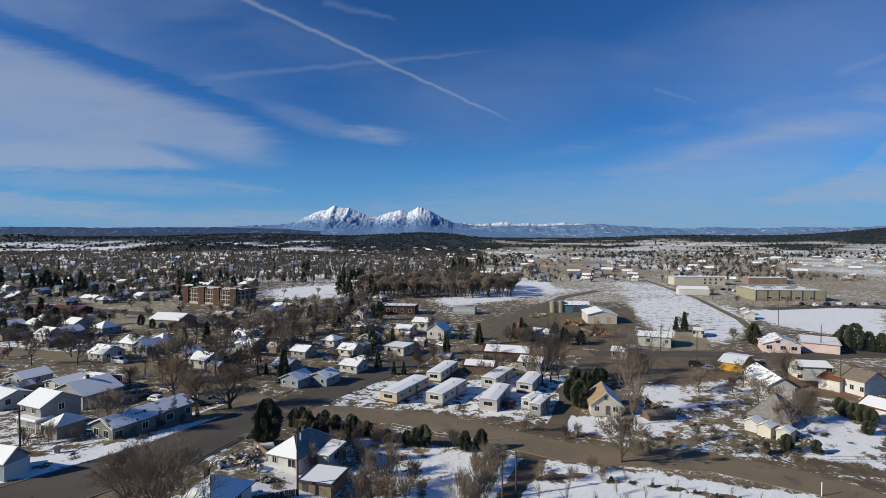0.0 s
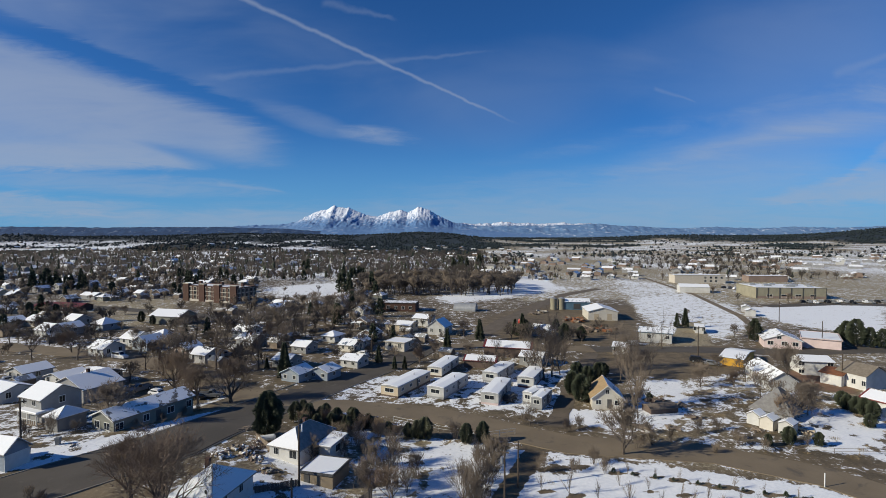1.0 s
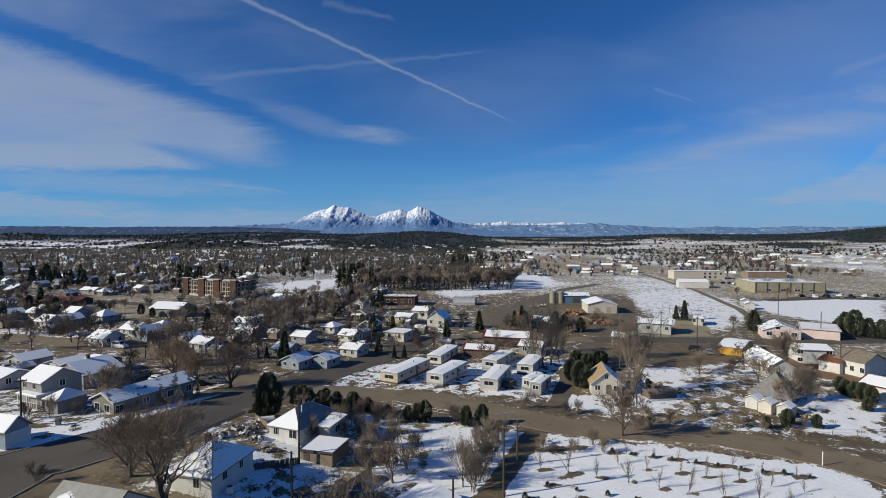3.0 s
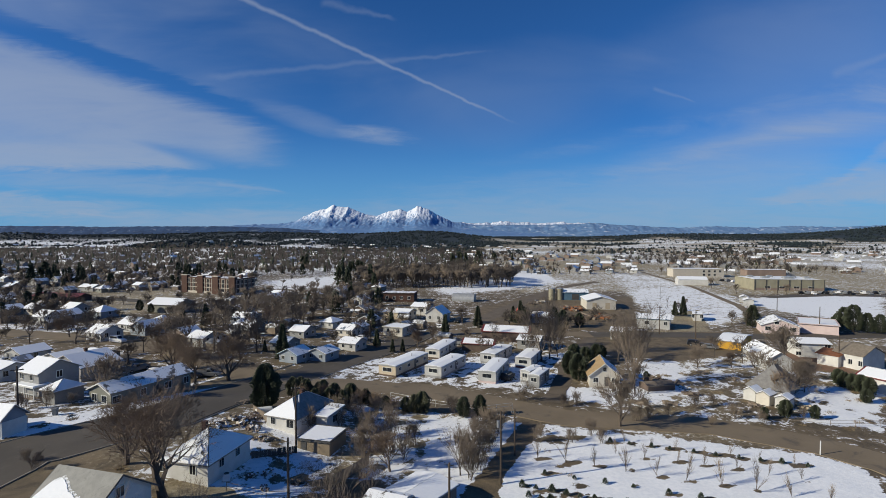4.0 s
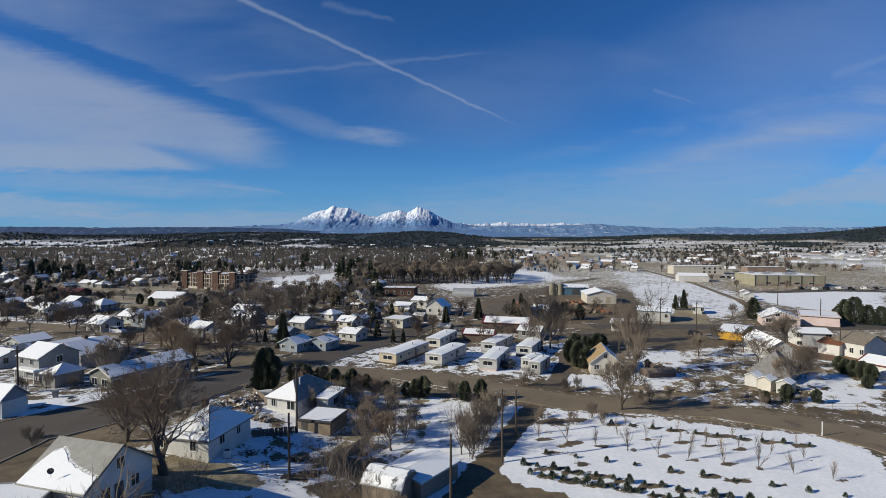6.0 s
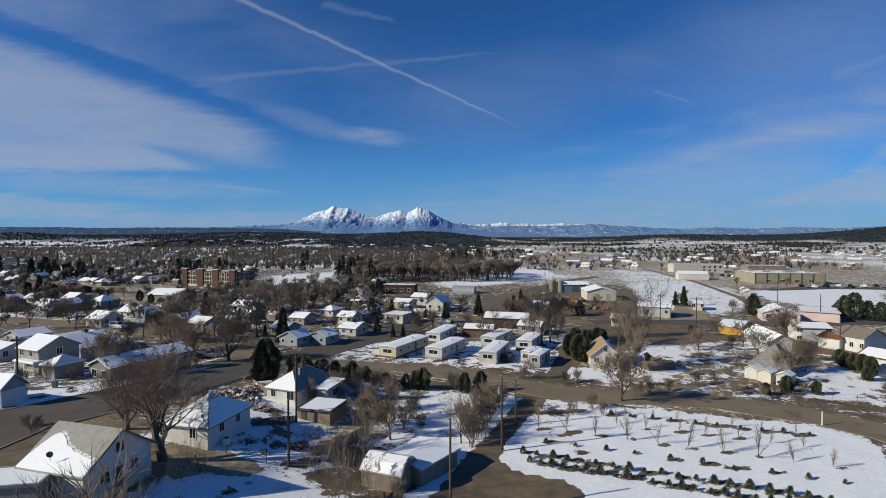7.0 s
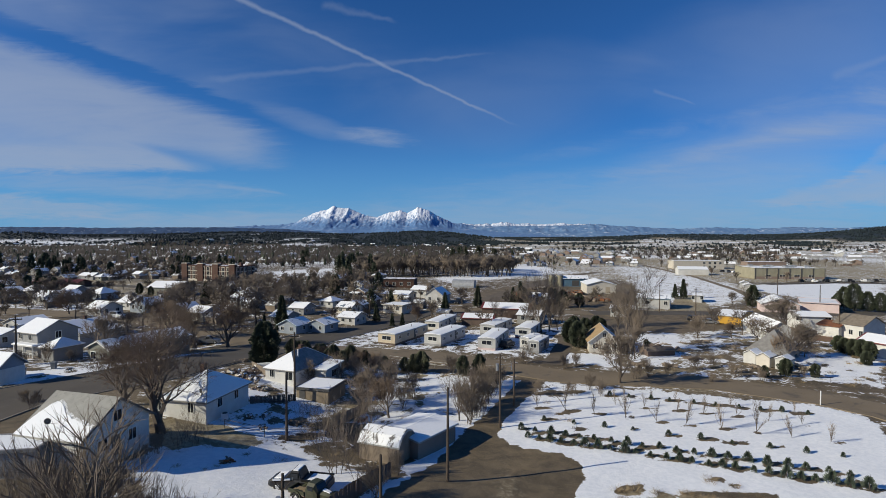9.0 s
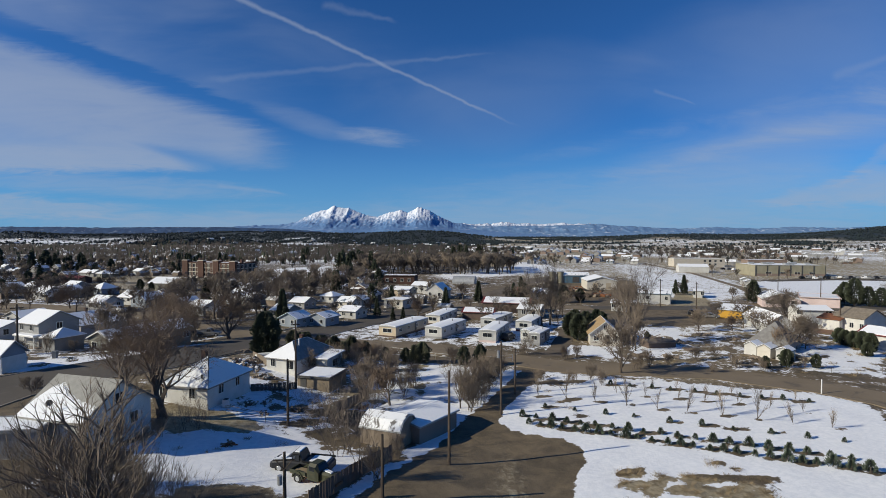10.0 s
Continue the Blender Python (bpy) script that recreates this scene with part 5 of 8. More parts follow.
def join_trees(name, places, label):
    """Many trees as one mesh: places holds kind, x, y, size and turn of each."""
    slots, co, corners, sizes, index, n = [], [], [], [], [], 0
    for kind, x, y, size, turn in places:
        c, s, z = math.cos(turn) * size, math.sin(turn) * size, float(height(x, y))
        for me in kind[1:]:
            m = me.materials[0]
            if m not in slots:
                slots.append(m)
            v = np.empty(len(me.vertices) * 3, np.float32)
            me.vertices.foreach_get("co", v)
            v = v.reshape(-1, 3)
            co.append(np.stack([x + c * v[:, 0] - s * v[:, 1], y + s * v[:, 0] + c * v[:, 1], z + size * v[:, 2]], -1))
            i = np.empty(len(me.loops), np.int32)
            me.loops.foreach_get("vertex_index", i)
            corners.append(i + n)
            t = np.empty(len(me.polygons), np.int32)
            me.polygons.foreach_get("loop_total", t)
            sizes.append(t)
            index.append(np.full(len(t), slots.index(m), np.int32))
            n += len(v)
    co, corners, sizes = np.concatenate(co), np.concatenate(corners), np.concatenate(sizes)
    me = bpy.data.meshes.new(name)
    me.vertices.add(len(co))
    me.vertices.foreach_set("co", co.ravel().astype(np.float32))
    me.loops.add(len(corners))
    me.loops.foreach_set("vertex_index", corners)
    me.polygons.add(len(sizes))
    me.polygons.foreach_set("loop_start", (np.cumsum(sizes) - sizes).astype(np.int32))
    for m in slots:
        me.materials.append(m)
    me.polygons.foreach_set("material_index", np.concatenate(index))
    me.update(calc_edges=True)
    return tagged(new(name, me), label, "trees", kind="stuff")


# ---- ground cover ----
# little grass here, so the soil and shadow patches stay dark
zone(((18, 91), (26, 88), (36, 85), (56, 78), (60, 74), (57, 67), (47, 44), (11, 44), (12.6, 50.5), (14.7, 54.4), (15.2, 57.3), (14.4, 60.5), (10.4, 62.2), (8.1, 63.1), (7, 67), (8.5, 72.2), (12.5, 80.7)), snow=0.78, grass=0.25)
zone(((-7, 43), (-4, 54.5), (1, 66.5), (7.6, 80.7), (13.5, 92.8), (17.5, 91), (12.5, 80.7), (10, 75.2), (8.5, 72.2), (7, 67), (8.1, 63.1), (10.4, 62.2), (14.4, 60.5), (15.2, 57.3), (14.7, 54.4), (12.6, 50.5), (11, 43)), snow=0.0, grass=0.25, soft=0.5)
zone(((3.5, 42), (4.5, 54), (6.0, 64), (8.5, 62), (9.5, 54), (8.5, 42)), grass=0.5, soft=2.2)
zone(((-4.6, 54.5), (-1.6, 61.5), (5.4, 80.7), (11.6, 93), (14.2, 92.2), (9.0, 80.2), (2.1, 64.9), (-1.6, 55.2)), snow=0.74, soft=0.4)
zone(((16, 45), (17, 51), (21, 52), (27, 50.5), (31, 49.5), (33, 45)), snow=0.735, grass=0.9, soft=2.0)
zone(((14.5, 90), (20, 89.5), (24, 86), (21, 82.5), (17, 82)), snow=0.50, grass=0.35, soft=1.0)
zone(((-15, 91), (-18, 100), (11, 94), (11, 88), (2, 71), (-11, 70)), snow=0.6, grass=0.6)
zone(((-25, 85), (-20, 99), (-14, 94), (-11, 70), (-23, 67), (-32, 73)), snow=0.5, grass=0.6)
zone(((-30, 51), (-29, 69), (-14, 58), (-13, 43), (-24, 42)), snow=0.66, grass=0.7)
zone(((-33, 63), (-26, 63.4), (-20, 60.5), (-22, 58), (-28, 54)), snow=0.18, grass=0.85)
zone(((-26, 66), (-19, 69), (-16, 66), (-20, 62.5), (-25, 63)), snow=0.46, grass=0.4)
zone(((-24.5, 66.6), (-16, 71), (-13.6, 63), (-18.6, 58.4), (-22.4, 62.6)), snow=0.61, grass=0.4, soft=0.9)
zone(((-24, 77), (-16, 74.5), (-16, 71), (-25, 72)), snow=0.44, grass=0.4)
zone(((-31, 51), (-26.3, 58), (-16.9, 56), (-6.6, 52.5), (-10.6, 44.6), (-16.4, 45.6), (-24.5, 48.4)), snow=0.85, soft=0.7)
zone(((-9.6, 42.6), (-4.6, 52.2), (-3.6, 54.8), (-2.6, 54.0), (-3.8, 51.0), (-8.4, 42.6)), snow=0.75, soft=0.3)
zone(((-22, 44.4), (-15, 45), (-13, 42), (-22, 42)), snow=0.2, grass=0.4)
zone(((49, 138), (69, 141), (100, 147), (105, 124), (74, 88), (51, 92), (37, 103)), snow=0.49, grass=0.5)
zone(((51, 135), (60, 138), (59, 120), (44, 103), (38, 105)), snow=0.6)
zone(((76, 112), (98, 116), (74, 88), (65, 93)), snow=0.66)
zone(((95, 147), (111, 140), (98, 125), (86, 130)), snow=0.05, grass=0.2, red=0.8)
zone(((46, 170), (99, 179), (79, 144), (61, 138), (43, 147)), snow=0.05, grass=0.1)
zone(((93, 254), (106, 300), (133, 340), (162, 339), (155, 287), (131, 220), (98, 189), (87, 200)), snow=0.57, grass=0.8, soft=5)
zone(((98, 220), (111, 228), (91, 179), (79, 179)), snow=0.05, grass=0.6)
zone(((151, 268), (199, 284), (232, 276), (163, 194), (154, 206), (145, 227)), snow=0.64, grass=0.8, soft=4)
zone(((56, 388), (148, 438), (135, 366), (106, 314), (47, 301)), snow=0.47, grass=0.95, soft=8)
zone(((143, 438), (172, 387), (147, 329), (110, 314)), snow=0.54, grass=0.95, soft=6)
zone(((-5, 316), (55, 413), (90, 375), (39, 315), (4, 288)), snow=0.62, grass=0.8, soft=8)
zone(((68, 471), (88, 470), (81, 388), (54, 375)), snow=0.75, soft=4)
zone(((13, 229), (55, 293), (99, 275), (65, 179), (23, 189)), snow=0.25, grass=0.2, soft=2)
zone(((-125, 370), (-82, 415), (-52, 332), (-97, 317)), snow=0.62, soft=8)
zone(((-157, 185), (-131, 191), (-100, 164), (-149, 175)), snow=0.48, grass=0.4)
zone(((-66, 76), (-59, 75), (-53, 92), (-43, 117), (-47, 122), (-61, 96), (-71, 83)), snow=0.55, grass=0.5)
zone(((-56, 97), (-56, 106), (-48, 123), (-44, 118), (-50, 94)), snow=0.85, soft=0.5)
zone(((-32, 88), (-25, 89), (-16, 83), (-15, 71), (-18, 65), (-26, 68)), snow=0.56, grass=0.5)
zone(((-100, 117), (-74, 102), (-68, 106), (-60, 94), (-71, 82)), snow=0.50, grass=0.4)
zone(((-29, 118), (-22, 139), (34, 147), (24, 108), (-11, 120)), snow=0.53, grass=0.4)
zone(((-57, 67), (-58, 93), (-47, 127), (-36, 100), (-42, 81), (-43, 75), (-44, 59), (-47, 55)), snow=0.22, grass=0.45)
zone(((24, 106), (33, 102), (37, 111), (27, 114)), snow=0.72)
zone(((-73, 73.6), (-66, 72), (-60, 77), (-53.5, 84.5), (-48.7, 95), (-43.9, 107.5), (-46.5, 109), (-51.5, 101), (-57, 89), (-64, 80.5)), snow=0.66, grass=0.5, soft=0.9)
zone(((150, 288), (190, 296), (290, 300), (330, 470), (180, 470)), snow=0.43, grass=0.95, soft=6)
zone(((-164, 239), (-212, 306), (-165, 318), (-135, 276), (-122, 217), (-128, 203)), snow=0.40, grass=0.6, soft=4)


# ---- streets, buildings, trees ----
ribbon("road", ((-58.7, 49.1), (-56.7, 69.4), (-44.7, 84.2), (-38.4, 111.4), (-28.4, 133.0), (-16.2, 154.7), (-7.9, 176.2)), 13.0, 0.06, ASPHALT, "wide worn asphalt street", "road", kerb=(1, -1))
ribbon("road", ((-38.7, 112.4), (-23.3, 114.5), (-3.4, 111.5), (22.4, 94.7), (46.0, 90.7), (59.5, 82.1), (64.4, 75.4), (68.3, 64.9)), 8.5, 0.08, STREET, "dusty brown side street", "road")
ribbon("road", ((-156.1, 175.4), (-132.9, 169.7), (-92.2, 156.3), (-70.9, 143.6), (-40.3, 117.3)), 9.0, 0.07, STREET, "dusty brown side street", "road")
ribbon("road", ((49.1, 173.3), (77.1, 173.1), (111.9, 169.4), (145.4, 172.7), (169.8, 172.5)), 9.0, 0.07, ASPHALT, "asphalt street behind the houses", "road")
ribbon("road", ((-9.7, 173.3), (14.3, 181.2), (51.0, 173.3)), 8.0, 0.05, STREET, "dusty brown side street", "road")
ribbon("road", ((-232.0, 292.0), (-170.0, 268.0), (-120.0, 246.0), (-78.0, 224.0)), 8.5, 0.05, ASPHALT, "grey asphalt street past the school", "road")
ribbon("path", ((21.9, 103.3), (30.9, 128.8), (47.6, 168.0)), 4.0, 0.05, DIRT, "rutted dirt lane between the lots", "path", rough_edge=0.8)
ribbon("road", ((10.9, 189.5), (25.5, 228.5), (48.7, 275.8), (76.1, 330.3), (108.1, 366.3)), 7.0, 0.05, DIRT, "dirt road across the open ground", "road", rough_edge=1.0)
ribbon("road", ((169.4, 276.8), (210.3, 286.0), (236.1, 280.8), (271.0, 275.8)), 9.0, 0.05, ASPHALT, "asphalt road by the car park", "road")
ribbon("road", ((173.7, 455.9), (157.2, 329.3), (137.7, 244.4), (124.1, 206.4)), 3.5, 0.05, STREET, "dusty road along the fields", "road")
# the rim of the snow on the farmhouse roof, as shares along the eave and up the slope
SLIDING = [(0.995, 0.015), (0.99, 0.30)]
for k in range(1, 40):
    u = 1.0 - k / 40
    rim = float(np.interp(u, (0.0, 0.05, 0.13, 0.22, 0.30, 0.45, 0.64, 0.8, 1.0), (0.06, 0.36, 0.66, 0.75, 0.70, 0.52, 0.43, 0.36, 0.30)))
    SLIDING.append((u, rim + 0.03 * noise.noise(Vector((u * 9.0, 3.0, 0.0))) + 0.012 * noise.noise(Vector((u * 31.0, 7.0, 0.0)))))
SLIDING += [(0.006, 0.05), (0.006, 0.015), (0.35, 0.012), (0.7, 0.012)]
STUCCO_HOUSE = house(-23.6, 87.2, -22, 5.8, 9.6, 2.3, "hip", 2.0, PLASTER, SHINGLE, "white stucco house with a snowy pyramid roof", SNOW, base=0.3, over=0.35, pick=(1, 2, 3), chimney=(-0.4, 1.0, 2.6), wins=(("f", -1.6, 0.9, 0.8, 1.1), ("f", 1.7, 0.7, 1.3, 1.3), ("r", 1.5, 0.9, 0.9, 1.1)))
part("vent_pipe", Shape().tube((1.0, -1.6, 3.2), (1.0, -1.6, 5.2), 0.12, 0.12, 8), PAINT_WHITE, STUCCO_HOUSE, "white flue pipe")
house(-18.1, 79.2, -15, 5.2, 5.6, 1.7, "flat", 0, DUN, TIN, "tan flat-roofed garage with snow on top", SNOW, base=0.0, over=0.25, trim=DARKTRIM, name="garage", category="garage", doors=(("f", -1.6, 0.0, 0.9, 1.95),))
house(-30.4, 68.2, 77, 8.8, 6.2, 2.3, "hip", 2.5, PLASTER, SHINGLE, "white hip-roofed house with snow on the roof", SNOW, base=0.3, over=0.4, chimney=(0.3, 0.8, 3.2), wins=(("l", -3.2, 0.8, 0.8, 1.2), ("l", 1.0, 0.8, 0.8, 1.2), ("f", -1.8, 0.9, 0.9, 1.2), ("f", 1.6, 0.9, 0.8, 1.2)), trim=DARKTRIM)
FARMHOUSE = house(-35.5, 52.7, 74, 7.7, 7.4, 2.9, "gable", 2.7, PLASTER, SHINGLE_PALE, "white house with a grey shingle roof half under snow", SNOW, base=0.3, pick=(1,), over=0.5, outline=SLIDING, wins=(("f", -1.7, 0.9, 1.0, 1.1), ("f", 1.7, 0.9, 0.9, 1.1), ("f", 0.0, 3.4, 0.9, 1.0), ("l", -2.6, 0.8, 1.6, 1.2)), doors=(("f", -0.2, 0.0, 1.0, 2.0),), trim=DARKTRIM)
# thin snow left on the shingle courses above the rim
SLIP = random.Random(77)
FACE = [Vector(p) for p in roof_planes("gable", 7.7, 7.4, 3.2, 2.7, 0.5)[1]]
THIN = Shape()
for k in range(1100):
    u = SLIP.uniform(0.06, 0.97)
    rim = float(np.interp(u, [p[0] for p in SLIDING[41:1:-1]], [p[1] for p in SLIDING[41:1:-1]]))
    v = round((rim - 0.03 + 0.09 * SLIP.random() ** 2.0) * 44) / 44
    du = SLIP.uniform(0.002, 0.009) * (1.6 if v < rim + 0.05 else 1.0)
    if v > 0.9 or u - du < 0.02 or u + du > 0.985:
        continue
    course = [(u - du, v), (u + du, v), (u + du * 0.8, v + SLIP.uniform(0.004, 0.014)), (u - du * 0.7, v + SLIP.uniform(0.004, 0.014))]
    THIN.slab([FACE[0].lerp(FACE[1], i).lerp(FACE[3].lerp(FACE[2], i), j) + Vector((0, 0, 0.14)) for i, j in course], SLIP.uniform(0.01, 0.03), Vector((0, 0, 1)))
part("thin_snow", THIN, SNOW, FARMHOUSE, "thin broken snow along the shingle courses")
for x, y in ((-4.2, 3.9), (-4.2, 2.0)):
    part("porch_post", Shape().box(x - 0.07, y - 0.07, -0.6, x + 0.07, y + 0.07, 2.86), DARKTRIM, FARMHOUSE)
house(-39.9, 48.2, 9, 6.6, 4.0, 2.3, "flat", 0, GREYWALL, TIN, "low shed with a snow-covered flat roof", SNOW, base=0.0, over=0.2, name="shed", category="shed")
house(-6.1, 59.7, 68, 4.0, 5.0, 2.0, "gambrel", 1.3, WOOD, TIN, "weathered gambrel shed with snow on tin roof", SNOW_THIN, base=0.0, over=0.15, name="shed", category="shed")
house(-2.7, 63.6, -37, 6.0, 7.2, 2.1, "gable", 0.45, BROWNWALL, TIN, "low brown garage with a broad snowy roof", SNOW, base=0.0, over=0.3, name="garage", category="garage")
house(-65.5, 77.2, 76, 3.4, 6.1, 2.8, "gable", 1.5, BLUEWALL, SHINGLE, "pale garage with a snowy gable roof", SNOW, base=0.0, name="garage", category="garage", doors=(("f", 0.0, 0.0, 3.6, 2.3),), door_mat=TRIM)
house(-75.7, 101.1, 66, 7.2, 6.4, 4.7, "gable", 1.9, PALEGREY, SHINGLE, "two-storey pale grey house with a snowy roof", SNOW, base=0.3, over=0.4, wins=(("l", 1.0, 3.4, 1.0, 1.2), ("l", -2.0, 3.4, 0.9, 1.2), ("f", 0.0, 3.4, 1.0, 1.2)))
porch(-76.2, 97.6, -24, 6.0, 3.0, 2.4)
house(-68.2, 94.4, 66, 5.0, 3.6, 2.3, "hip", 1.3, PALEGREY, SHINGLE, "pale grey side wing with a snowy roof", SNOW, base=0.3)
house(-81.4, 120.0, -24, 11.0, 9.0, 2.9, "gable", 2.2, GREYWALL, SHINGLE, "long low house with a partly snowed roof", SNOW, base=0.3, chimney=(0, 0, 3))
house(-57.0, 99.9, -26, 6.2, 16.0, 2.6, "gable", 1.3, GREENWALL, SHINGLE_BROWN, "long pale green house with snow on the roof", SNOW_THIN, base=0.3, wins=(("f", -1.6, 0.7, 1.4, 1.2), ("f", 1.2, 0.7, 1.4, 1.2), ("r", -7.0, 0.7, 1.4, 1.2), ("r", -2.0, 0.7, 1.1, 1.2), ("r", 3.0, 0.7, 1.4, 1.2), ("r", 7.0, 0.7, 1.1, 1.2)), doors=(("r", 0.5, 0.0, 0.95, 2.0),), trim=TRIM)
trailer(-9.2, 129.1, -27, 4.7, 15.7, TAN, "tan mobile home with a long snowy roof", SNOW, stripe=DARKWALL)
trailer(-0.1, 146.0, -21, 4.1, 13.6, CREAM, "cream mobile home with a brown band and snowy roof", SNOW, stripe=DARKWALL)
trailer(1.0, 127.4, -27, 4.4, 13.5, WHITE, "white mobile home with a snowy roof", SNOW)
trailer(12.3, 123.0, -20, 4.1, 13.0, WHITE, "white mobile home with pink skirting and a snowy roof", SNOW, stripe=PINK)
trailer(14.6, 139.8, -28, 4.2, 12.2, WHITE, "white mobile home with a snowy roof", SNOW)
trailer(22.4, 134.9, -24, 4.1, 11.2, WHITE, "white mobile home with a red edge and snowy roof", SNOW, stripe=REDTIN)
trailer(20.4, 119.7, -37, 2.4, 6.0, WHITE, "small white travel trailer", SNOW)
trailer(21.7, 116.8, -29, 2.5, 7.0, GREYWALL, "small pale camping trailer with snow on top", SNOW)
house(36.0, 117.5, -9, 6.4, 8.0, 2.3, "gable", 2.6, CREAM, SHINGLE_TAN, "gabled cream house with a tan and snowy roof", SNOW_BLUE, base=0.3, pick=(0,), over=0.45, wins=(("f", -1.9, 0.8, 1.0, 1.0), ("f", 2.0, 0.8, 1.0, 1.0), ("f", 0, 3.2, 0.7, 0.9)), doors=(("f", 0.4, 0, 0.95, 2.0),), trim=TRIM)
house(20.6, 166.0, 75, 8.0, 14.5, 2.7, "gable", 1.3, DARKWALL, REDTIN, "dark red building with a snowy red-edged roof", SNOW, base=0.3, inset=0.75)
house(10.9, 152.3, 76, 6.0, 9.0, 1.7, "gable", 0.9, DARKWALL, REDTIN, "dark red shed with a snowy roof", SNOW, base=0.3, inset=0.6, name="shed", category="shed")
house(76.0, 188.3, 65, 9.0, 10.7, 3.2, "gable", 1.0, WHITE, BLUETIN, "white workshop with a snowy blue roof", SNOW_BLUE, base=0.3, name="workshop", category="building", wins=(("l", -2.0, 1.2, 1.2, 1.2), ("l", 4.0, 1.2, 1.0, 1.2)))
house(70.8, 239.0, -5, 12.6, 15.0, 3.6, "gable", 1.7, CREAM, TIN, "pale tan warehouse with a white gable roof", SNOW, base=0.3, name="warehouse", category="warehouse", doors=(("f", -2.8, 0, 2.0, 2.6), ("f", 2.8, 0, 2.0, 2.6)), door_mat=TAN, trim=TRIM)
house(67.5, 268.0, 82, 8.0, 12.5, 3.6, "gable", 1.3, BLUETIN, BLUETIN, "blue metal machine shed", SNOW_BLUE, base=0.3, name="machine_shed", category="shed", doors=(("l", 0.0, 0, 3.4, 2.8),))
house(11.0, 262.0, 76, 6.6, 11.0, 0.7, "arch", 2.7, TIN, TIN, "round-backed grey tin quonset hut", None, base=0.2, over=0.0, name="quonset_hut", category="shed")
house(114.8, 180.1, -22, 10.9, 12.0, 2.4, "gable", 2.0, PINK, SHINGLE_BROWN, "pink gabled house with white trim", SNOW_THIN, base=0.3, wins=(("f", -3.5, 0.8, 1.6, 1.2), ("f", 0.5, 0.8, 1.6, 1.2), ("f", 3.6, 0.8, 1.6, 1.2), ("f", -1.0, 2.9, 1.2, 0.8)), trim=TRIM)
house(129.2, 180.6, -32, 10.7, 14.8, 3.0, "flat", 0, PINK, TIN, "long pink building with a flat snowy roof", SNOW, base=0.0, name="building", category="building")
house(87.6, 156.8, 49, 14.3, 6.0, 2.3, "gable", 0.9, YELLOW, TIN, "bright yellow garage with a snowy roof", SNOW, base=0.0, name="garage", category="garage")
house(83.8, 135.1, -11, 6.0, 15.8, 2.1, "gable", 2.0, WHITE, SHINGLE, "long white house with dormers and snowy roofs", SNOW_THIN, base=0.3, wins=(("l", -4.0, 0.8, 1.0, 1.2), ("l", 2.0, 0.8, 1.0, 1.2)))
house(70.8, 111.2, -49, 7.0, 8.0, 1.7, "hip", 3.6, GREYWALL, SHINGLE, "old house with a steep grey hip roof", None, base=0.3, over=0.7)
house(62.8, 105.5, -54, 2.3, 3.0, 1.9, "gable", 0.7, PLASTER, SHINGLE, "small white garden shed with snow on top", SNOW, base=0.0, over=0.15, name="shed", category="shed", group="garden sheds")
house(63.9, 102.9, -53, 2.4, 3.2, 1.9, "gable", 0.7, CREAM, SHINGLE, "small cream garden shed with snow on top", SNOW, base=0.0, over=0.15, name="shed", category="shed", group="garden sheds")
house(65.9, 100.4, -50, 2.4, 3.0, 1.9, "gable", 0.6, PLASTER, SHINGLE, "small white garden shed with snow on top", SNOW, base=0.0, over=0.15, name="shed", category="shed", group="garden sheds")
house(101.2, 144.7, 79, 7.5, 7.5, 3.4, "gable", 0.9, PLASTER, SHINGLE, "white flat-fronted house with a snowy roof", SNOW, base=0.3, wins=(("l", -4.0, 2.4, 1.4, 1.1), ("l", 3.0, 2.4, 1.4, 1.1), ("l", -4.0, 0.3, 1.2, 0.9)))
house(101.3, 134.8, 31, 8.3, 4.7, 2.5, "gable", 0.8, PLASTER, RUST, "white house with a low red roof", None, base=0.3)
house(104.8, 131.5, 20, 8.0, 6.7, 3.4, "gable", 1.9, PLASTER, SHINGLE_BROWN, "white gabled house with a brown shingle roof", None, base=0.3, wins=(("l", -2.0, 0.8, 0.9, 1.2), ("l", 0.5, 0.8, 0.9, 1.2), ("l", 2.8, 0.8, 0.9, 1.2)))
house(94.7, 111.1, 25, 7.4, 7.6, 2.7, "gable", 1.2, PLASTER, REDTIN, "white house with a red-edged snowy roof", SNOW, base=0.3, inset=0.5)
house(46.4, 112.8, -78, 3.4, 6.4, 1.1, "gable", 0.5, DARKWALL, WOOD, "low dark brown shed in a snowy yard", None, base=0.0, over=0.2, name="shed", category="shed")
dress_store(house(205.5, 322.1, -6, 39.0, 26.0, 6.2, "flat", 0, OLIVE_WALL, TIN, "long olive commercial building with a flat snowy roof", SNOW, base=0.0, name="store", category="building", over=0.1, wins=(("f", -12, 0.6, 3, 1.8), ("f", -4, 0.6, 3, 1.8), ("f", 4, 0.6, 3, 1.8), ("f", 12, 0.6, 3, 1.8))), 39.0, 26.0, 6.2)
house(163.9, 345.9, 76, 11.0, 18.0, 3.6, "gable", 1.6, PLASTER, TIN, "white block building with a flat roof", SNOW, base=0.0, name="building", category="building", over=0.1)
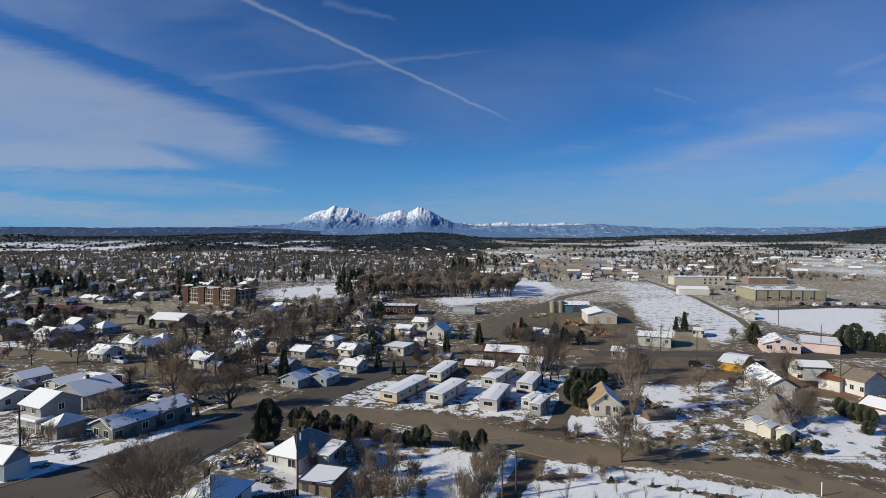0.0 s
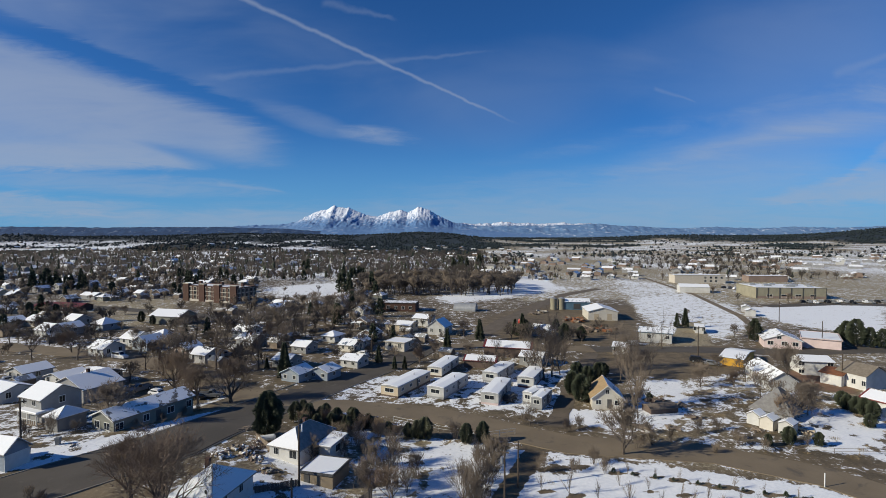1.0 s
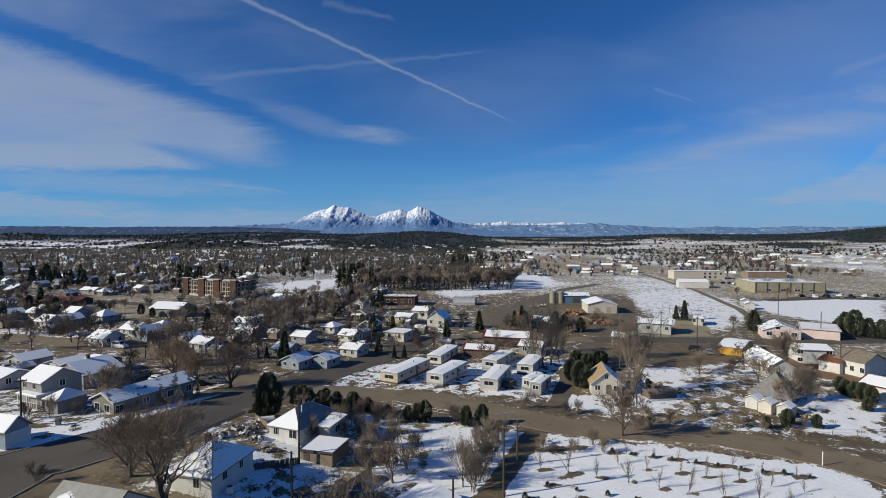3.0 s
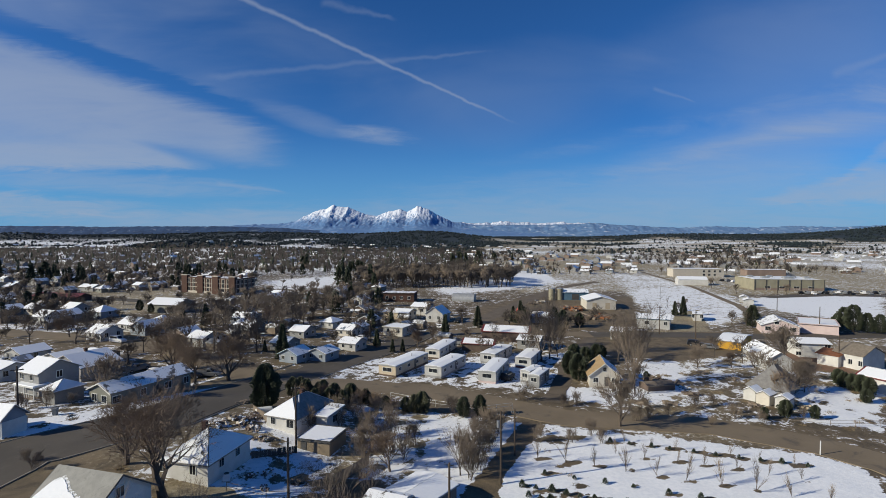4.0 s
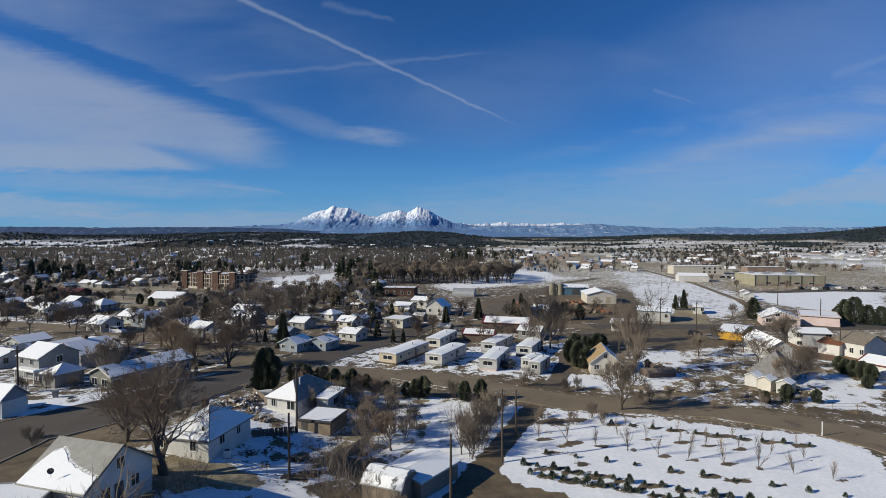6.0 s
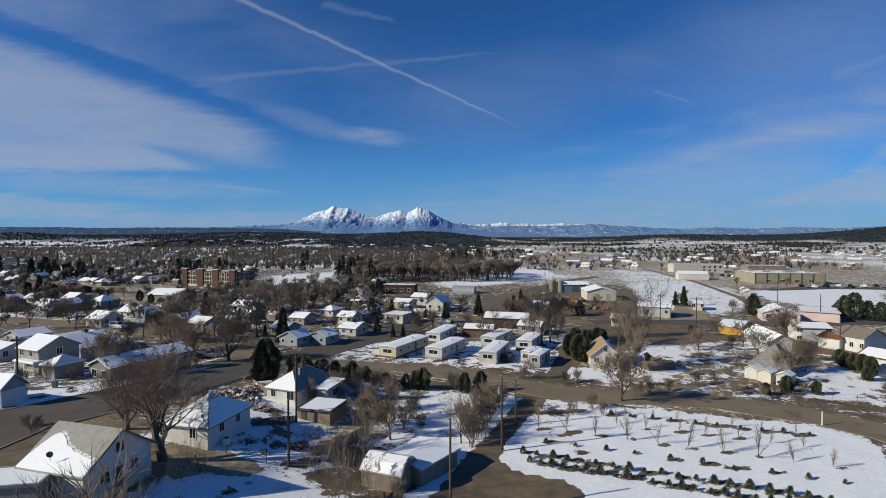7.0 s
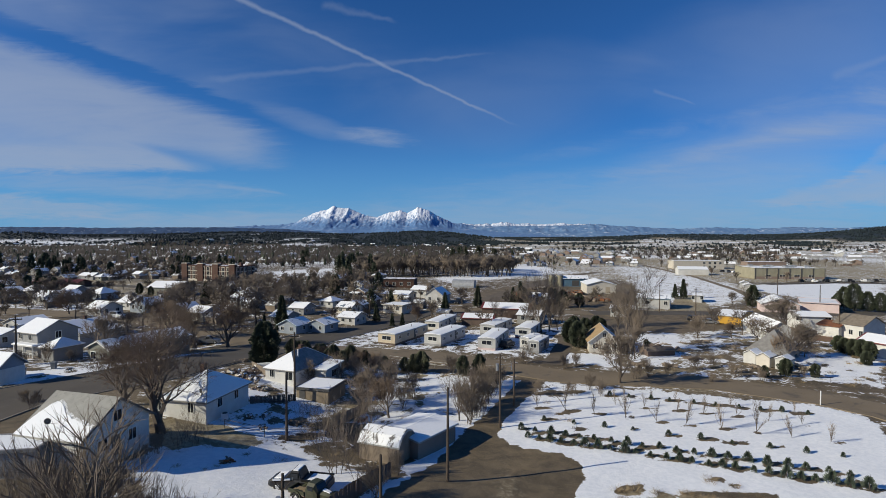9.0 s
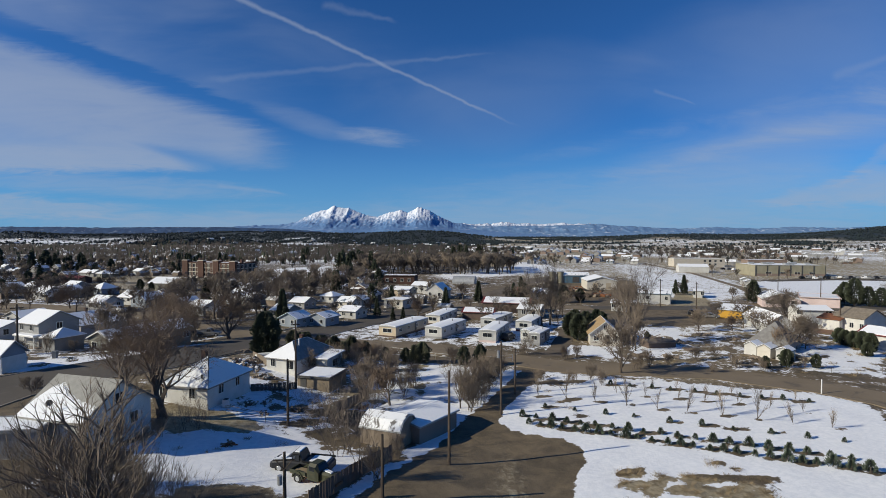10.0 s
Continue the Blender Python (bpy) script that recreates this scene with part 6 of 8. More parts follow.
house(198.4, 412.8, -4, 38.0, 13.0, 6.0, "flat", 0, STONE, TIN, "grey two-storey office building with dark windows", SNOW, base=0.0, name="office_building", category="building", over=0.1, wins=(("f", 4, 3.6, 1.6, 1.6), ("f", 8, 3.6, 1.6, 1.6), ("f", 12, 3.6, 1.6, 1.6), ("f", 16, 3.6, 1.6, 1.6), ("f", 4, 0.9, 1.6, 1.6), ("f", 8, 0.9, 1.6, 1.6), ("f", 12, 0.9, 1.6, 1.6)))
house(257.0, 421.8, -6, 29.0, 12.0, 4.6, "flat", 0, BROWNWALL, TIN, "brown flat-roofed store behind the car park", SNOW, base=0.0, name="store", category="building", over=0.1)
school(-127.4, 300.0, -25, 41.6, 14.0, 8.3)
house(-113.8, 221.5, 76, 10.0, 14.5, 3.1, "gable", 2.1, GREENWALL, TIN, "long hall with a pale snowy gable roof", SNOW, base=0.3, name="hall", category="hall")
house(-103.7, 161.7, 66, 7.0, 7.0, 2.2, "gable", 1.87, WHITE, SHINGLE, "white cottage with a snowy gable roof", SNOW_THIN, base=0.3, wins=(("f", -1.8, 0.9, 1.0, 1.2), ("f", 1.8, 0.9, 1.0, 1.2), ("r", 0.0, 0.9, 1.0, 1.2), ("l", -1.5, 0.9, 1.0, 1.2), ("l", 1.5, 0.9, 1.0, 1.2)))
house(-103.2, 176.8, 66, 7.0, 7.0, 2.2, "gable", 1.87, WHITE, SHINGLE, "small white house with a snowy roof", SNOW, base=0.3, wins=(("f", -1.8, 0.9, 1.0, 1.2), ("f", 1.8, 0.9, 1.0, 1.2), ("r", 0.0, 0.9, 1.0, 1.2), ("l", -1.5, 0.9, 1.0, 1.2), ("l", 1.5, 0.9, 1.0, 1.2)))
house(-95.5, 170.6, -24, 6.8, 7.0, 2.2, "gable", 1.87, BLUEWALL, SHINGLE, "grey house with a snowy roof", SNOW, base=0.3, wins=(("f", -1.8, 0.9, 1.0, 1.2), ("f", 1.8, 0.9, 1.0, 1.2), ("r", 0.0, 0.9, 1.0, 1.2), ("l", -1.5, 0.9, 1.0, 1.2), ("l", 1.5, 0.9, 1.0, 1.2)))
house(-95.6, 180.0, -24, 7.0, 7.0, 2.2, "hip", 2.03, WHITE, SHINGLE, "white house with a snowy hip roof", SNOW, base=0.3, wins=(("f", -1.8, 0.9, 1.0, 1.2), ("f", 1.8, 0.9, 1.0, 1.2), ("r", 0.0, 0.9, 1.0, 1.2), ("l", -1.5, 0.9, 1.0, 1.2), ("l", 1.5, 0.9, 1.0, 1.2)))
house(-144.0, 192.7, 66, 7.0, 7.0, 2.2, "gable", 1.87, WHITE, SHINGLE, "white house with a snowy gable roof", SNOW, base=0.3, wins=(("f", -1.8, 0.9, 1.0, 1.2), ("f", 1.8, 0.9, 1.0, 1.2), ("r", 0.0, 0.9, 1.0, 1.2), ("l", -1.5, 0.9, 1.0, 1.2), ("l", 1.5, 0.9, 1.0, 1.2)))
house(-139.6, 196.2, -24, 7.0, 7.0, 2.2, "gable", 1.72, GREYWALL, SHINGLE, "dark house with a snowy roof", SNOW, base=0.3, wins=(("f", -1.8, 0.9, 1.0, 1.2), ("f", 1.8, 0.9, 1.0, 1.2), ("r", 0.0, 0.9, 1.0, 1.2), ("l", -1.5, 0.9, 1.0, 1.2), ("l", 1.5, 0.9, 1.0, 1.2)))
house(-132.2, 205.8, -24, 7.0, 7.0, 2.2, "hip", 2.03, BLUEWALL, SHINGLE, "blue house with a white snowy roof", SNOW, base=0.3, wins=(("f", -1.8, 0.9, 1.0, 1.2), ("f", 1.8, 0.9, 1.0, 1.2), ("r", 0.0, 0.9, 1.0, 1.2), ("l", -1.5, 0.9, 1.0, 1.2), ("l", 1.5, 0.9, 1.0, 1.2)))
house(-149.8, 215.4, 66, 7.0, 7.0, 2.2, "gable", 1.87, GREYWALL, SHINGLE, "brown house with a snowy roof", SNOW, base=0.3, wins=(("f", -1.8, 0.9, 1.0, 1.2), ("f", 1.8, 0.9, 1.0, 1.2), ("r", 0.0, 0.9, 1.0, 1.2), ("l", -1.5, 0.9, 1.0, 1.2), ("l", 1.5, 0.9, 1.0, 1.2)))
house(-165.0, 214.5, 66, 7.0, 7.0, 2.2, "gable", 1.56, CREAM, SHINGLE, "cream house with a snowy roof", SNOW, base=0.3, wins=(("f", -1.8, 0.9, 1.0, 1.2), ("f", 1.8, 0.9, 1.0, 1.2), ("r", 0.0, 0.9, 1.0, 1.2), ("l", -1.5, 0.9, 1.0, 1.2), ("l", 1.5, 0.9, 1.0, 1.2)))
house(-173.2, 211.1, -24, 7.0, 7.0, 2.2, "gable", 1.56, BLUEWALL, SHINGLE, "pale house with a snowy roof", SNOW, base=0.3, wins=(("f", -1.8, 0.9, 1.0, 1.2), ("f", 1.8, 0.9, 1.0, 1.2), ("r", 0.0, 0.9, 1.0, 1.2), ("l", -1.5, 0.9, 1.0, 1.2), ("l", 1.5, 0.9, 1.0, 1.2)))
house(-105.9, 134.3, -24, 7.0, 7.0, 2.2, "gable", 1.25, WHITE, SHINGLE, "low white house with a snowy roof", SNOW, base=0.3, wins=(("f", -1.8, 0.9, 1.0, 1.2), ("f", 1.8, 0.9, 1.0, 1.2), ("r", 0.0, 0.9, 1.0, 1.2), ("l", -1.5, 0.9, 1.0, 1.2), ("l", 1.5, 0.9, 1.0, 1.2)))
house(-97.7, 117.6, 66, 7.0, 7.0, 2.2, "gable", 1.25, WHITE, SHINGLE, "low white house with a snowy roof", SNOW, base=0.3, wins=(("f", -1.8, 0.9, 1.0, 1.2), ("f", 1.8, 0.9, 1.0, 1.2), ("r", 0.0, 0.9, 1.0, 1.2), ("l", -1.5, 0.9, 1.0, 1.2), ("l", 1.5, 0.9, 1.0, 1.2)))
house(-93.2, 129.8, -24, 6.1, 6.7, 2.1, "gable", 0.94, WHITE, SHINGLE, "low white shed with a snowy roof", SNOW, base=0.3, wins=(("f", -1.8, 0.9, 1.0, 1.2), ("f", 1.8, 0.9, 1.0, 1.2), ("r", 0.0, 0.9, 1.0, 1.2), ("l", -1.5, 0.9, 1.0, 1.2), ("l", 1.5, 0.9, 1.0, 1.2)))
house(-85.4, 131.3, 66, 5.7, 6.7, 2.3, "gable", 0.94, GREYWALL, SHINGLE, "low grey house with thin snow on its roof", SNOW_THIN, base=0.3, wins=(("f", -1.8, 0.9, 1.0, 1.2), ("f", 1.8, 0.9, 1.0, 1.2), ("r", 0.0, 0.9, 1.0, 1.2), ("l", -1.5, 0.9, 1.0, 1.2), ("l", 1.5, 0.9, 1.0, 1.2)))
house(-189.0, 262.0, 78, 8.0, 27.0, 2.0, "gable", 1.3, BRICKRED, REDTIN, "long low building with a dark red metal roof", None, base=0.3, wins=(("l", -9.0, 0.9, 1.4, 1.2), ("l", -3.0, 0.9, 1.4, 1.2), ("l", 3.0, 0.9, 1.4, 1.2), ("l", 9.0, 0.9, 1.4, 1.2)))
house(-37.6, 134.6, -24, 5.6, 5.8, 1.8, "gable", 1.33, BLUEWALL, BLUETIN, "pale blue house with a blue snowy roof", SNOW_BLUE, base=0.3, wins=(("f", -1.5, 0.55, 0.9, 0.85), ("f", 1.4, 0.55, 0.8, 0.85), ("r", 0.0, 0.55, 0.9, 0.85), ("l", -1.2, 0.55, 0.9, 0.85), ("l", 1.3, 0.55, 0.8, 0.85)))
house(-31.0, 137.0, -24, 5.6, 5.8, 1.8, "gable", 1.09, BLUEWALL, SHINGLE, "pale house with a bluish snowy roof", SNOW_BLUE, base=0.3, wins=(("f", -1.5, 0.55, 0.9, 0.85), ("f", 1.4, 0.55, 0.8, 0.85), ("r", 0.0, 0.55, 0.9, 0.85), ("l", -1.2, 0.55, 0.9, 0.85), ("l", 1.3, 0.55, 0.8, 0.85)))
house(-44.2, 148.1, 66, 5.8, 5.6, 1.8, "gable", 1.25, PALEGREY, SHINGLE, "pale grey house with a snowy roof", SNOW, base=0.3, wins=(("f", -1.5, 0.55, 0.9, 0.85), ("f", 1.4, 0.55, 0.8, 0.85), ("r", 0.0, 0.55, 0.9, 0.85), ("l", -1.2, 0.55, 0.9, 0.85), ("l", 1.3, 0.55, 0.8, 0.85)))
house(-25.5, 150.0, 66, 5.8, 5.6, 1.8, "gable", 1.09, WHITE, SHINGLE, "white house with a snowy porch", SNOW_THIN, base=0.3, wins=(("f", -1.5, 0.55, 0.9, 0.85), ("f", 1.4, 0.55, 0.8, 0.85), ("r", 0.0, 0.55, 0.9, 0.85), ("l", -1.2, 0.55, 0.9, 0.85), ("l", 1.3, 0.55, 0.8, 0.85)))
house(-29.9, 169.6, 66, 5.8, 5.6, 1.8, "gable", 1.33, CREAM, SHINGLE, "cream house with a snowy roof", SNOW_BLUE, base=0.3, wins=(("f", -1.5, 0.55, 0.9, 0.85), ("f", 1.4, 0.55, 0.8, 0.85), ("r", 0.0, 0.55, 0.9, 0.85), ("l", -1.2, 0.55, 0.9, 0.85), ("l", 1.3, 0.55, 0.8, 0.85)))
house(-28.3, 175.0, -24, 5.3, 5.8, 1.8, "gable", 1.33, BLUEWALL, BLUETIN, "grey house with a blue metal roof", SNOW_BLUE, base=0.3, wins=(("f", -1.5, 0.55, 0.9, 0.85), ("f", 1.4, 0.55, 0.8, 0.85), ("r", 0.0, 0.55, 0.9, 0.85), ("l", -1.2, 0.55, 0.9, 0.85), ("l", 1.3, 0.55, 0.8, 0.85)))
house(-38.6, 183.3, -24, 5.6, 5.8, 1.8, "hip", 1.33, WHITE, SHINGLE, "white house with a snowy roof", SNOW, base=0.3, wins=(("f", -1.5, 0.55, 0.9, 0.85), ("f", 1.4, 0.55, 0.8, 0.85), ("r", 0.0, 0.55, 0.9, 0.85), ("l", -1.2, 0.55, 0.9, 0.85), ("l", 1.3, 0.55, 0.8, 0.85)))
house(-44.0, 166.1, 66, 5.8, 5.6, 1.8, "gable", 1.33, PALEGREY, SHINGLE, "pale grey house with a snowy roof", SNOW, base=0.3, wins=(("f", -1.5, 0.55, 0.9, 0.85), ("f", 1.4, 0.55, 0.8, 0.85), ("r", 0.0, 0.55, 0.9, 0.85), ("l", -1.2, 0.55, 0.9, 0.85), ("l", 1.3, 0.55, 0.8, 0.85)))
house(-14.5, 173.5, -24, 7.0, 7.0, 2.4, "flat", 0, CREAM, SHINGLE, "cream flat-roofed house with piles of snow", SNOW, base=0.3, wins=(("f", -1.8, 0.9, 1.0, 1.2), ("f", 1.8, 0.9, 1.0, 1.2), ("r", 0.0, 0.9, 1.0, 1.2), ("l", -1.5, 0.9, 1.0, 1.2), ("l", 1.5, 0.9, 1.0, 1.2)))
house(-16.6, 207.8, 66, 7.0, 11.0, 2.2, "gable", 1.09, TAN, SHINGLE, "long cream house with a snowy roof", SNOW, base=0.3, wins=(("f", -1.8, 0.9, 1.0, 1.2), ("f", 1.8, 0.9, 1.0, 1.2), ("r", 0.0, 0.9, 1.0, 1.2), ("l", -1.5, 0.9, 1.0, 1.2), ("l", 1.5, 0.9, 1.0, 1.2)))
house(-1.5, 201.0, -24, 7.0, 7.0, 2.9, "gable", 2.5, WHITE, SHINGLE, "white gabled house with a steep snowy roof", SNOW, base=0.3, wins=(("f", -1.8, 0.9, 1.0, 1.2), ("f", 1.8, 0.9, 1.0, 1.2), ("r", 0.0, 0.9, 1.0, 1.2), ("l", -1.5, 0.9, 1.0, 1.2), ("l", 1.5, 0.9, 1.0, 1.2)))
house(-8.2, 220.1, 66, 7.0, 7.0, 2.9, "gable", 1.25, WHITE, SHINGLE, "white house with a snowy roof", SNOW, base=0.3, wins=(("f", -1.8, 0.9, 1.0, 1.2), ("f", 1.8, 0.9, 1.0, 1.2), ("r", 0.0, 0.9, 1.0, 1.2), ("l", -1.5, 0.9, 1.0, 1.2), ("l", 1.5, 0.9, 1.0, 1.2)))
house(-21.0, 262.0, -8, 16.0, 9.0, 3.7, "flat", 0, BRICKRED, SHINGLE, "red brick store with a flat roof", SNOW_THIN, base=0.3, name="store", category="building", wins=(("f", -5.5, 0.9, 1.4, 1.4), ("f", -1.8, 0.9, 1.4, 1.4), ("f", 1.8, 0.9, 1.4, 1.4), ("f", 5.5, 0.9, 1.4, 1.4)))
house(-71.2, 190.5, 66, 7.0, 7.0, 2.2, "gable", 1.56, WHITE, SHINGLE, "white house with a snowy roof", SNOW, base=0.3, wins=(("f", -1.8, 0.9, 1.0, 1.2), ("f", 1.8, 0.9, 1.0, 1.2), ("r", 0.0, 0.9, 1.0, 1.2), ("l", -1.5, 0.9, 1.0, 1.2), ("l", 1.5, 0.9, 1.0, 1.2)))
house(-69.4, 153.8, 66, 7.0, 6.3, 2.2, "gable", 1.4, WHITE, SHINGLE, "white house with a snowy roof", SNOW, base=0.3, wins=(("f", -1.8, 0.9, 1.0, 1.2), ("f", 1.8, 0.9, 1.0, 1.2), ("r", 0.0, 0.9, 1.0, 1.2), ("l", -1.5, 0.9, 1.0, 1.2), ("l", 1.5, 0.9, 1.0, 1.2)))
house(26.3, 154.4, 66, 7.0, 6.5, 2.3, "gable", 0.94, PALEGREY, SHINGLE, "low pale grey house with a snowy roof", SNOW, base=0.3, wins=(("f", -1.8, 0.9, 1.0, 1.2), ("f", 1.8, 0.9, 1.0, 1.2), ("r", 0.0, 0.9, 1.0, 1.2), ("l", -1.5, 0.9, 1.0, 1.2), ("l", 1.5, 0.9, 1.0, 1.2)))
house(56.8, 168.2, 66, 7.0, 4.5, 2.3, "gable", 0.78, WHITE, SHINGLE, "white shed with a snowy roof", SNOW, base=0.3, wins=(("f", -1.8, 0.9, 1.0, 1.2), ("f", 1.8, 0.9, 1.0, 1.2), ("r", 0.0, 0.9, 1.0, 1.2), ("l", -1.5, 0.9, 1.0, 1.2), ("l", 1.5, 0.9, 1.0, 1.2)))
house(147.7, 257.2, -24, 3.5, 3.5, 2.3, "gable", 0.78, WHITE, SHINGLE, "small white shed on open ground", SNOW, base=0.3, wins=())
house(142.6, 244.7, -24, 4.0, 4.0, 2.3, "gable", 0.78, WHITE, SHINGLE, "small white shed on open ground", SNOW, base=0.3, wins=())
house(99.1, 204.1, 66, 7.0, 3.0, 2.3, "gable", 0.47, WHITE, SHINGLE, "white trailer shed by the fence", SNOW, base=0.3, wins=(("f", -1.8, 0.9, 1.0, 1.2), ("f", 1.8, 0.9, 1.0, 1.2), ("r", 0.0, 0.9, 1.0, 1.2), ("l", -1.5, 0.9, 1.0, 1.2), ("l", 1.5, 0.9, 1.0, 1.2)))
silo(55.6, 266.0, 1.7, 5.6)
silo(59.6, 266.0, 1.7, 5.6)
utility_pole(0.8, 52.7, 9.6)
utility_pole(7.9, 69.4, 9.8, 1.2, -30, 1)
utility_pole(11.0, 78.5, 7.0, 1.2, -30)
utility_pole(-18.2, 61.8, 8.0)
utility_pole(-21.1, 75.6, 10.0, 1.2, 20)
utility_pole(-63.6, 78.5, 9.6, 1.6, 30)
STUB = utility_pole(-12.6, 41.8, 4.6, 1.7, 4)
part("snow_cap", Shape().box(-0.82, -0.1, 4.06, -0.12, 0.1, 4.18, 0.03).box(0.12, -0.1, 4.06, 0.6, 0.1, 4.16, 0.03), SNOW, STUB, "snow lying on the crossarm")
for k in (-1, 1):
    part("brace", Shape().tube((0, -0.13, 3.2), (k * 0.6, -0.09, 3.92), 0.035, 0.035, 6), POLE, STUB)
part("transformer", Shape().tube((-0.35, -0.1, 2.0), (-0.35, -0.1, 2.75), 0.2, 0.2, 12), STEEL, STUB, "grey transformer can")
utility_pole(-4.9, 43.4, 5.8)
utility_pole(72.2, 174.1, 9.5, 2.0)
utility_pole(78.8, 162.9, 9.5, 1.0)
utility_pole(126.4, 175.6, 9)
utility_pole(100.1, 132.0, 8)
utility_pole(145.1, 227.5, 9)
utility_pole(-70.7, 172.0, 8)
utility_pole(-21.9, 160.0, 7)
marker_post(57.1, 78.5, 2.1)
car(-13.0, 48.9, 168, PAINT_BLACK, "black pickup truck parked in a snowy yard", "pickup", SNOW, 1.06)
old_truck(-10.9, 46.2, -28)
car(75.6, 156.0, -20, PAINT_BLACK, "black car parked on a dirt lot", "suv")
car(78.0, 152.3, -25, PAINT_GREY, "dark car parked on a dirt lot", "car")
car(-53.1, 119.0, 10, PAINT_GREY, "grey pickup truck parked under a tree", "pickup")
car(-56.1, 117.2, 10, PAINT_BLACK, "dark car parked under a tree", "suv")
car(-71.8, 161.7, 20, PAINT_GREY, "grey pickup parked by the street", "pickup")
car(-66.1, 159.2, 20, PAINT_GREY, "grey car parked by the street", "suv")
car(-72.4, 151.8, 15, PAINT_GREY, "dark pickup parked on a lot", "pickup")
car(-96.4, 156.3, -20, PAINT_WHITE, "white van parked on a lot", "van")
car(-160.3, 196.9, -20, PAINT_WHITE, "white car parked by a house", "car")
car(-107.3, 162.7, 10, PAINT_BLACK, "dark car parked by a house", "suv")
car(-101.9, 161.0, 10, PAINT_BLACK, "dark pickup parked by a house", "pickup")
car(33.4, 223.8, 60, PAINT_RED, "bright red truck parked in a yard", "van")
car(15.2, 120.4, 60, PAINT_BLACK, "dark car parked beside a mobile home", "suv")
car(-109.1, 132.1, 60, PAINT_WHITE, "white car parked by a house", "car")
car(200.2, 293.7, 70, PAINT_BLACK, "car parked in the car park row", "car")
car(201.9, 291.1, 75, PAINT_GREY, "car parked in the car park row", "suv")
car(203.5, 288.5, 80, PAINT_WHITE, "car parked in the car park row", "pickup")
car(210.5, 293.6, 70, PAINT_GREY, "car parked in the car park row", "car")
car(212.1, 291.0, 75, PAINT_BLACK, "car parked in the car park row", "suv")
car(213.7, 288.4, 80, PAINT_GREY, "car parked in the car park row", "pickup")
car(220.9, 293.5, 70, PAINT_WHITE, "car parked in the car park row", "car")
car(222.3, 290.9, 75, PAINT_GREY, "car parked in the car park row", "suv")
car(223.8, 288.3, 80, PAINT_BLACK, "car parked in the car park row", "pickup")
car(231.2, 293.4, 70, PAINT_GREY, "car parked in the car park row", "car")
car(232.6, 290.8, 75, PAINT_WHITE, "car parked in the car park row", "suv")
car(233.9, 288.2, 80, PAINT_GREY, "car parked in the car park row", "pickup")
car(241.5, 293.3, 70, PAINT_BLACK, "car parked in the car park row", "car")
car(242.8, 290.7, 75, PAINT_GREY, "car parked in the car park row", "suv")
car(196.9, 369.2, 10, PAINT_BLACK, "car parked beside the store", "car")
car(198.6, 365.1, 15, PAINT_GREY, "car parked beside the store", "suv")
car(200.3, 361.1, 20, PAINT_WHITE, "car parked beside the store", "car")
car(202.0, 357.1, 10, PAINT_BLACK, "car parked beside the store", "suv")
car(203.6, 353.3, 15, PAINT_GREY, "car parked beside the store", "car")
car(205.2, 349.6, 20, PAINT_WHITE, "car parked beside the store", "suv")
car(206.8, 345.9, 10, PAINT_BLACK, "car parked beside the store", "car")
bin_(-65.3, 79.5, 20)
bin_(-64.5, 80.9, 25)
bin_(-62.8, 85.0, 10)
board_fence(((-10.6, 41.8), (-5.0, 53.0)), 1.6, DARKWALL, "dark board fence along the alley")
board_fence(((-26.2, 72.0), (-21.0, 75.7)), 1.0, DARKWALL, "low dark board fence behind the yard")
board_fence(((-13.7, 68.0), (-10.4, 74.5)), 1.4, WOOD, "weathered grey board fence between two yards")
board_fence(((-32.3, 89.5), (-28.0, 85.0)), 1.2, WOOD, "weathered board fence beside the house")
pipe_fence(((-10.3, 105.5), (-1.2, 100.8), (7.3, 97.4), (13.4, 99.5)), 1.2, 3.0, "pale pipe fence round a snowy yard", TRIM)
pipe_fence(((-26.0, 62.9), (-20.9, 62.0), (-15.2, 63.2)), 1.1, 3.5, "weathered rail fence across the yard", WOOD)
pipe_fence(((61.4, 91.7), (67.1, 90.0), (75.8, 90.0)), 1.2, 3.0, "wire fence on thin posts along the yard", WOOD)
pipe_fence(((109.6, 215.9), (120.1, 213.0), (126.4, 210.3)), 1.2, 4.0, "wire fence on thin posts by the field", WOOD)
pipe_fence(((-59.9, 86.4), (-56.0, 94.2), (-53.5, 105.6)), 1.0, 2.5, "low wire fence along the front yards", WOOD)
plant_tree(ELM[0], -31.7, 59.4, 1.6)
plant_tree(ELM[1], -46.8, 115.2, 1.25)
plant_tree(ELM[0], -53.6, 113.7, 1.15)
plant_tree(ELM[1], -64.0, 124.6, 1.15)
plant_tree(BIG[0], 87.4, 132.6, 0.95)
plant_tree(BIG[1], 73.9, 109.6, 0.8)
plant_tree(MID[0], -60.3, 94.6, 1.15)
plant_tree(ELM[1], -40.5, 67.0, 1.1)
for x, y, size in ((-67.7, 90.0, 0.95), (-64.4, 91.4, 0.6), (-58.3, 92.6, 0.5), (-56.0, 95.0, 0.5), (-53.4, 99.6, 0.45), (-51.6, 103.5, 0.5), (-50.4, 107.5, 0.45), (-70.4, 88.4, 0.6), (-74.5, 92.2, 0.55)):
    plant_tree(BRUSH[0], x, y, size, name="bare_shrub", category="shrub", group="bare shrubs")
plant_tree(MID[0], -68.1, 133.5, 1.0)
plant_tree(MID[1], -73.8, 137.5, 0.9)
plant_tree(MID[0], 30.9, 90.4, 1.25)
plant_tree(MID[1], -7.2, 72.9, 0.8)
plant_tree(MID[0], -11.3, 76.6, 0.7)
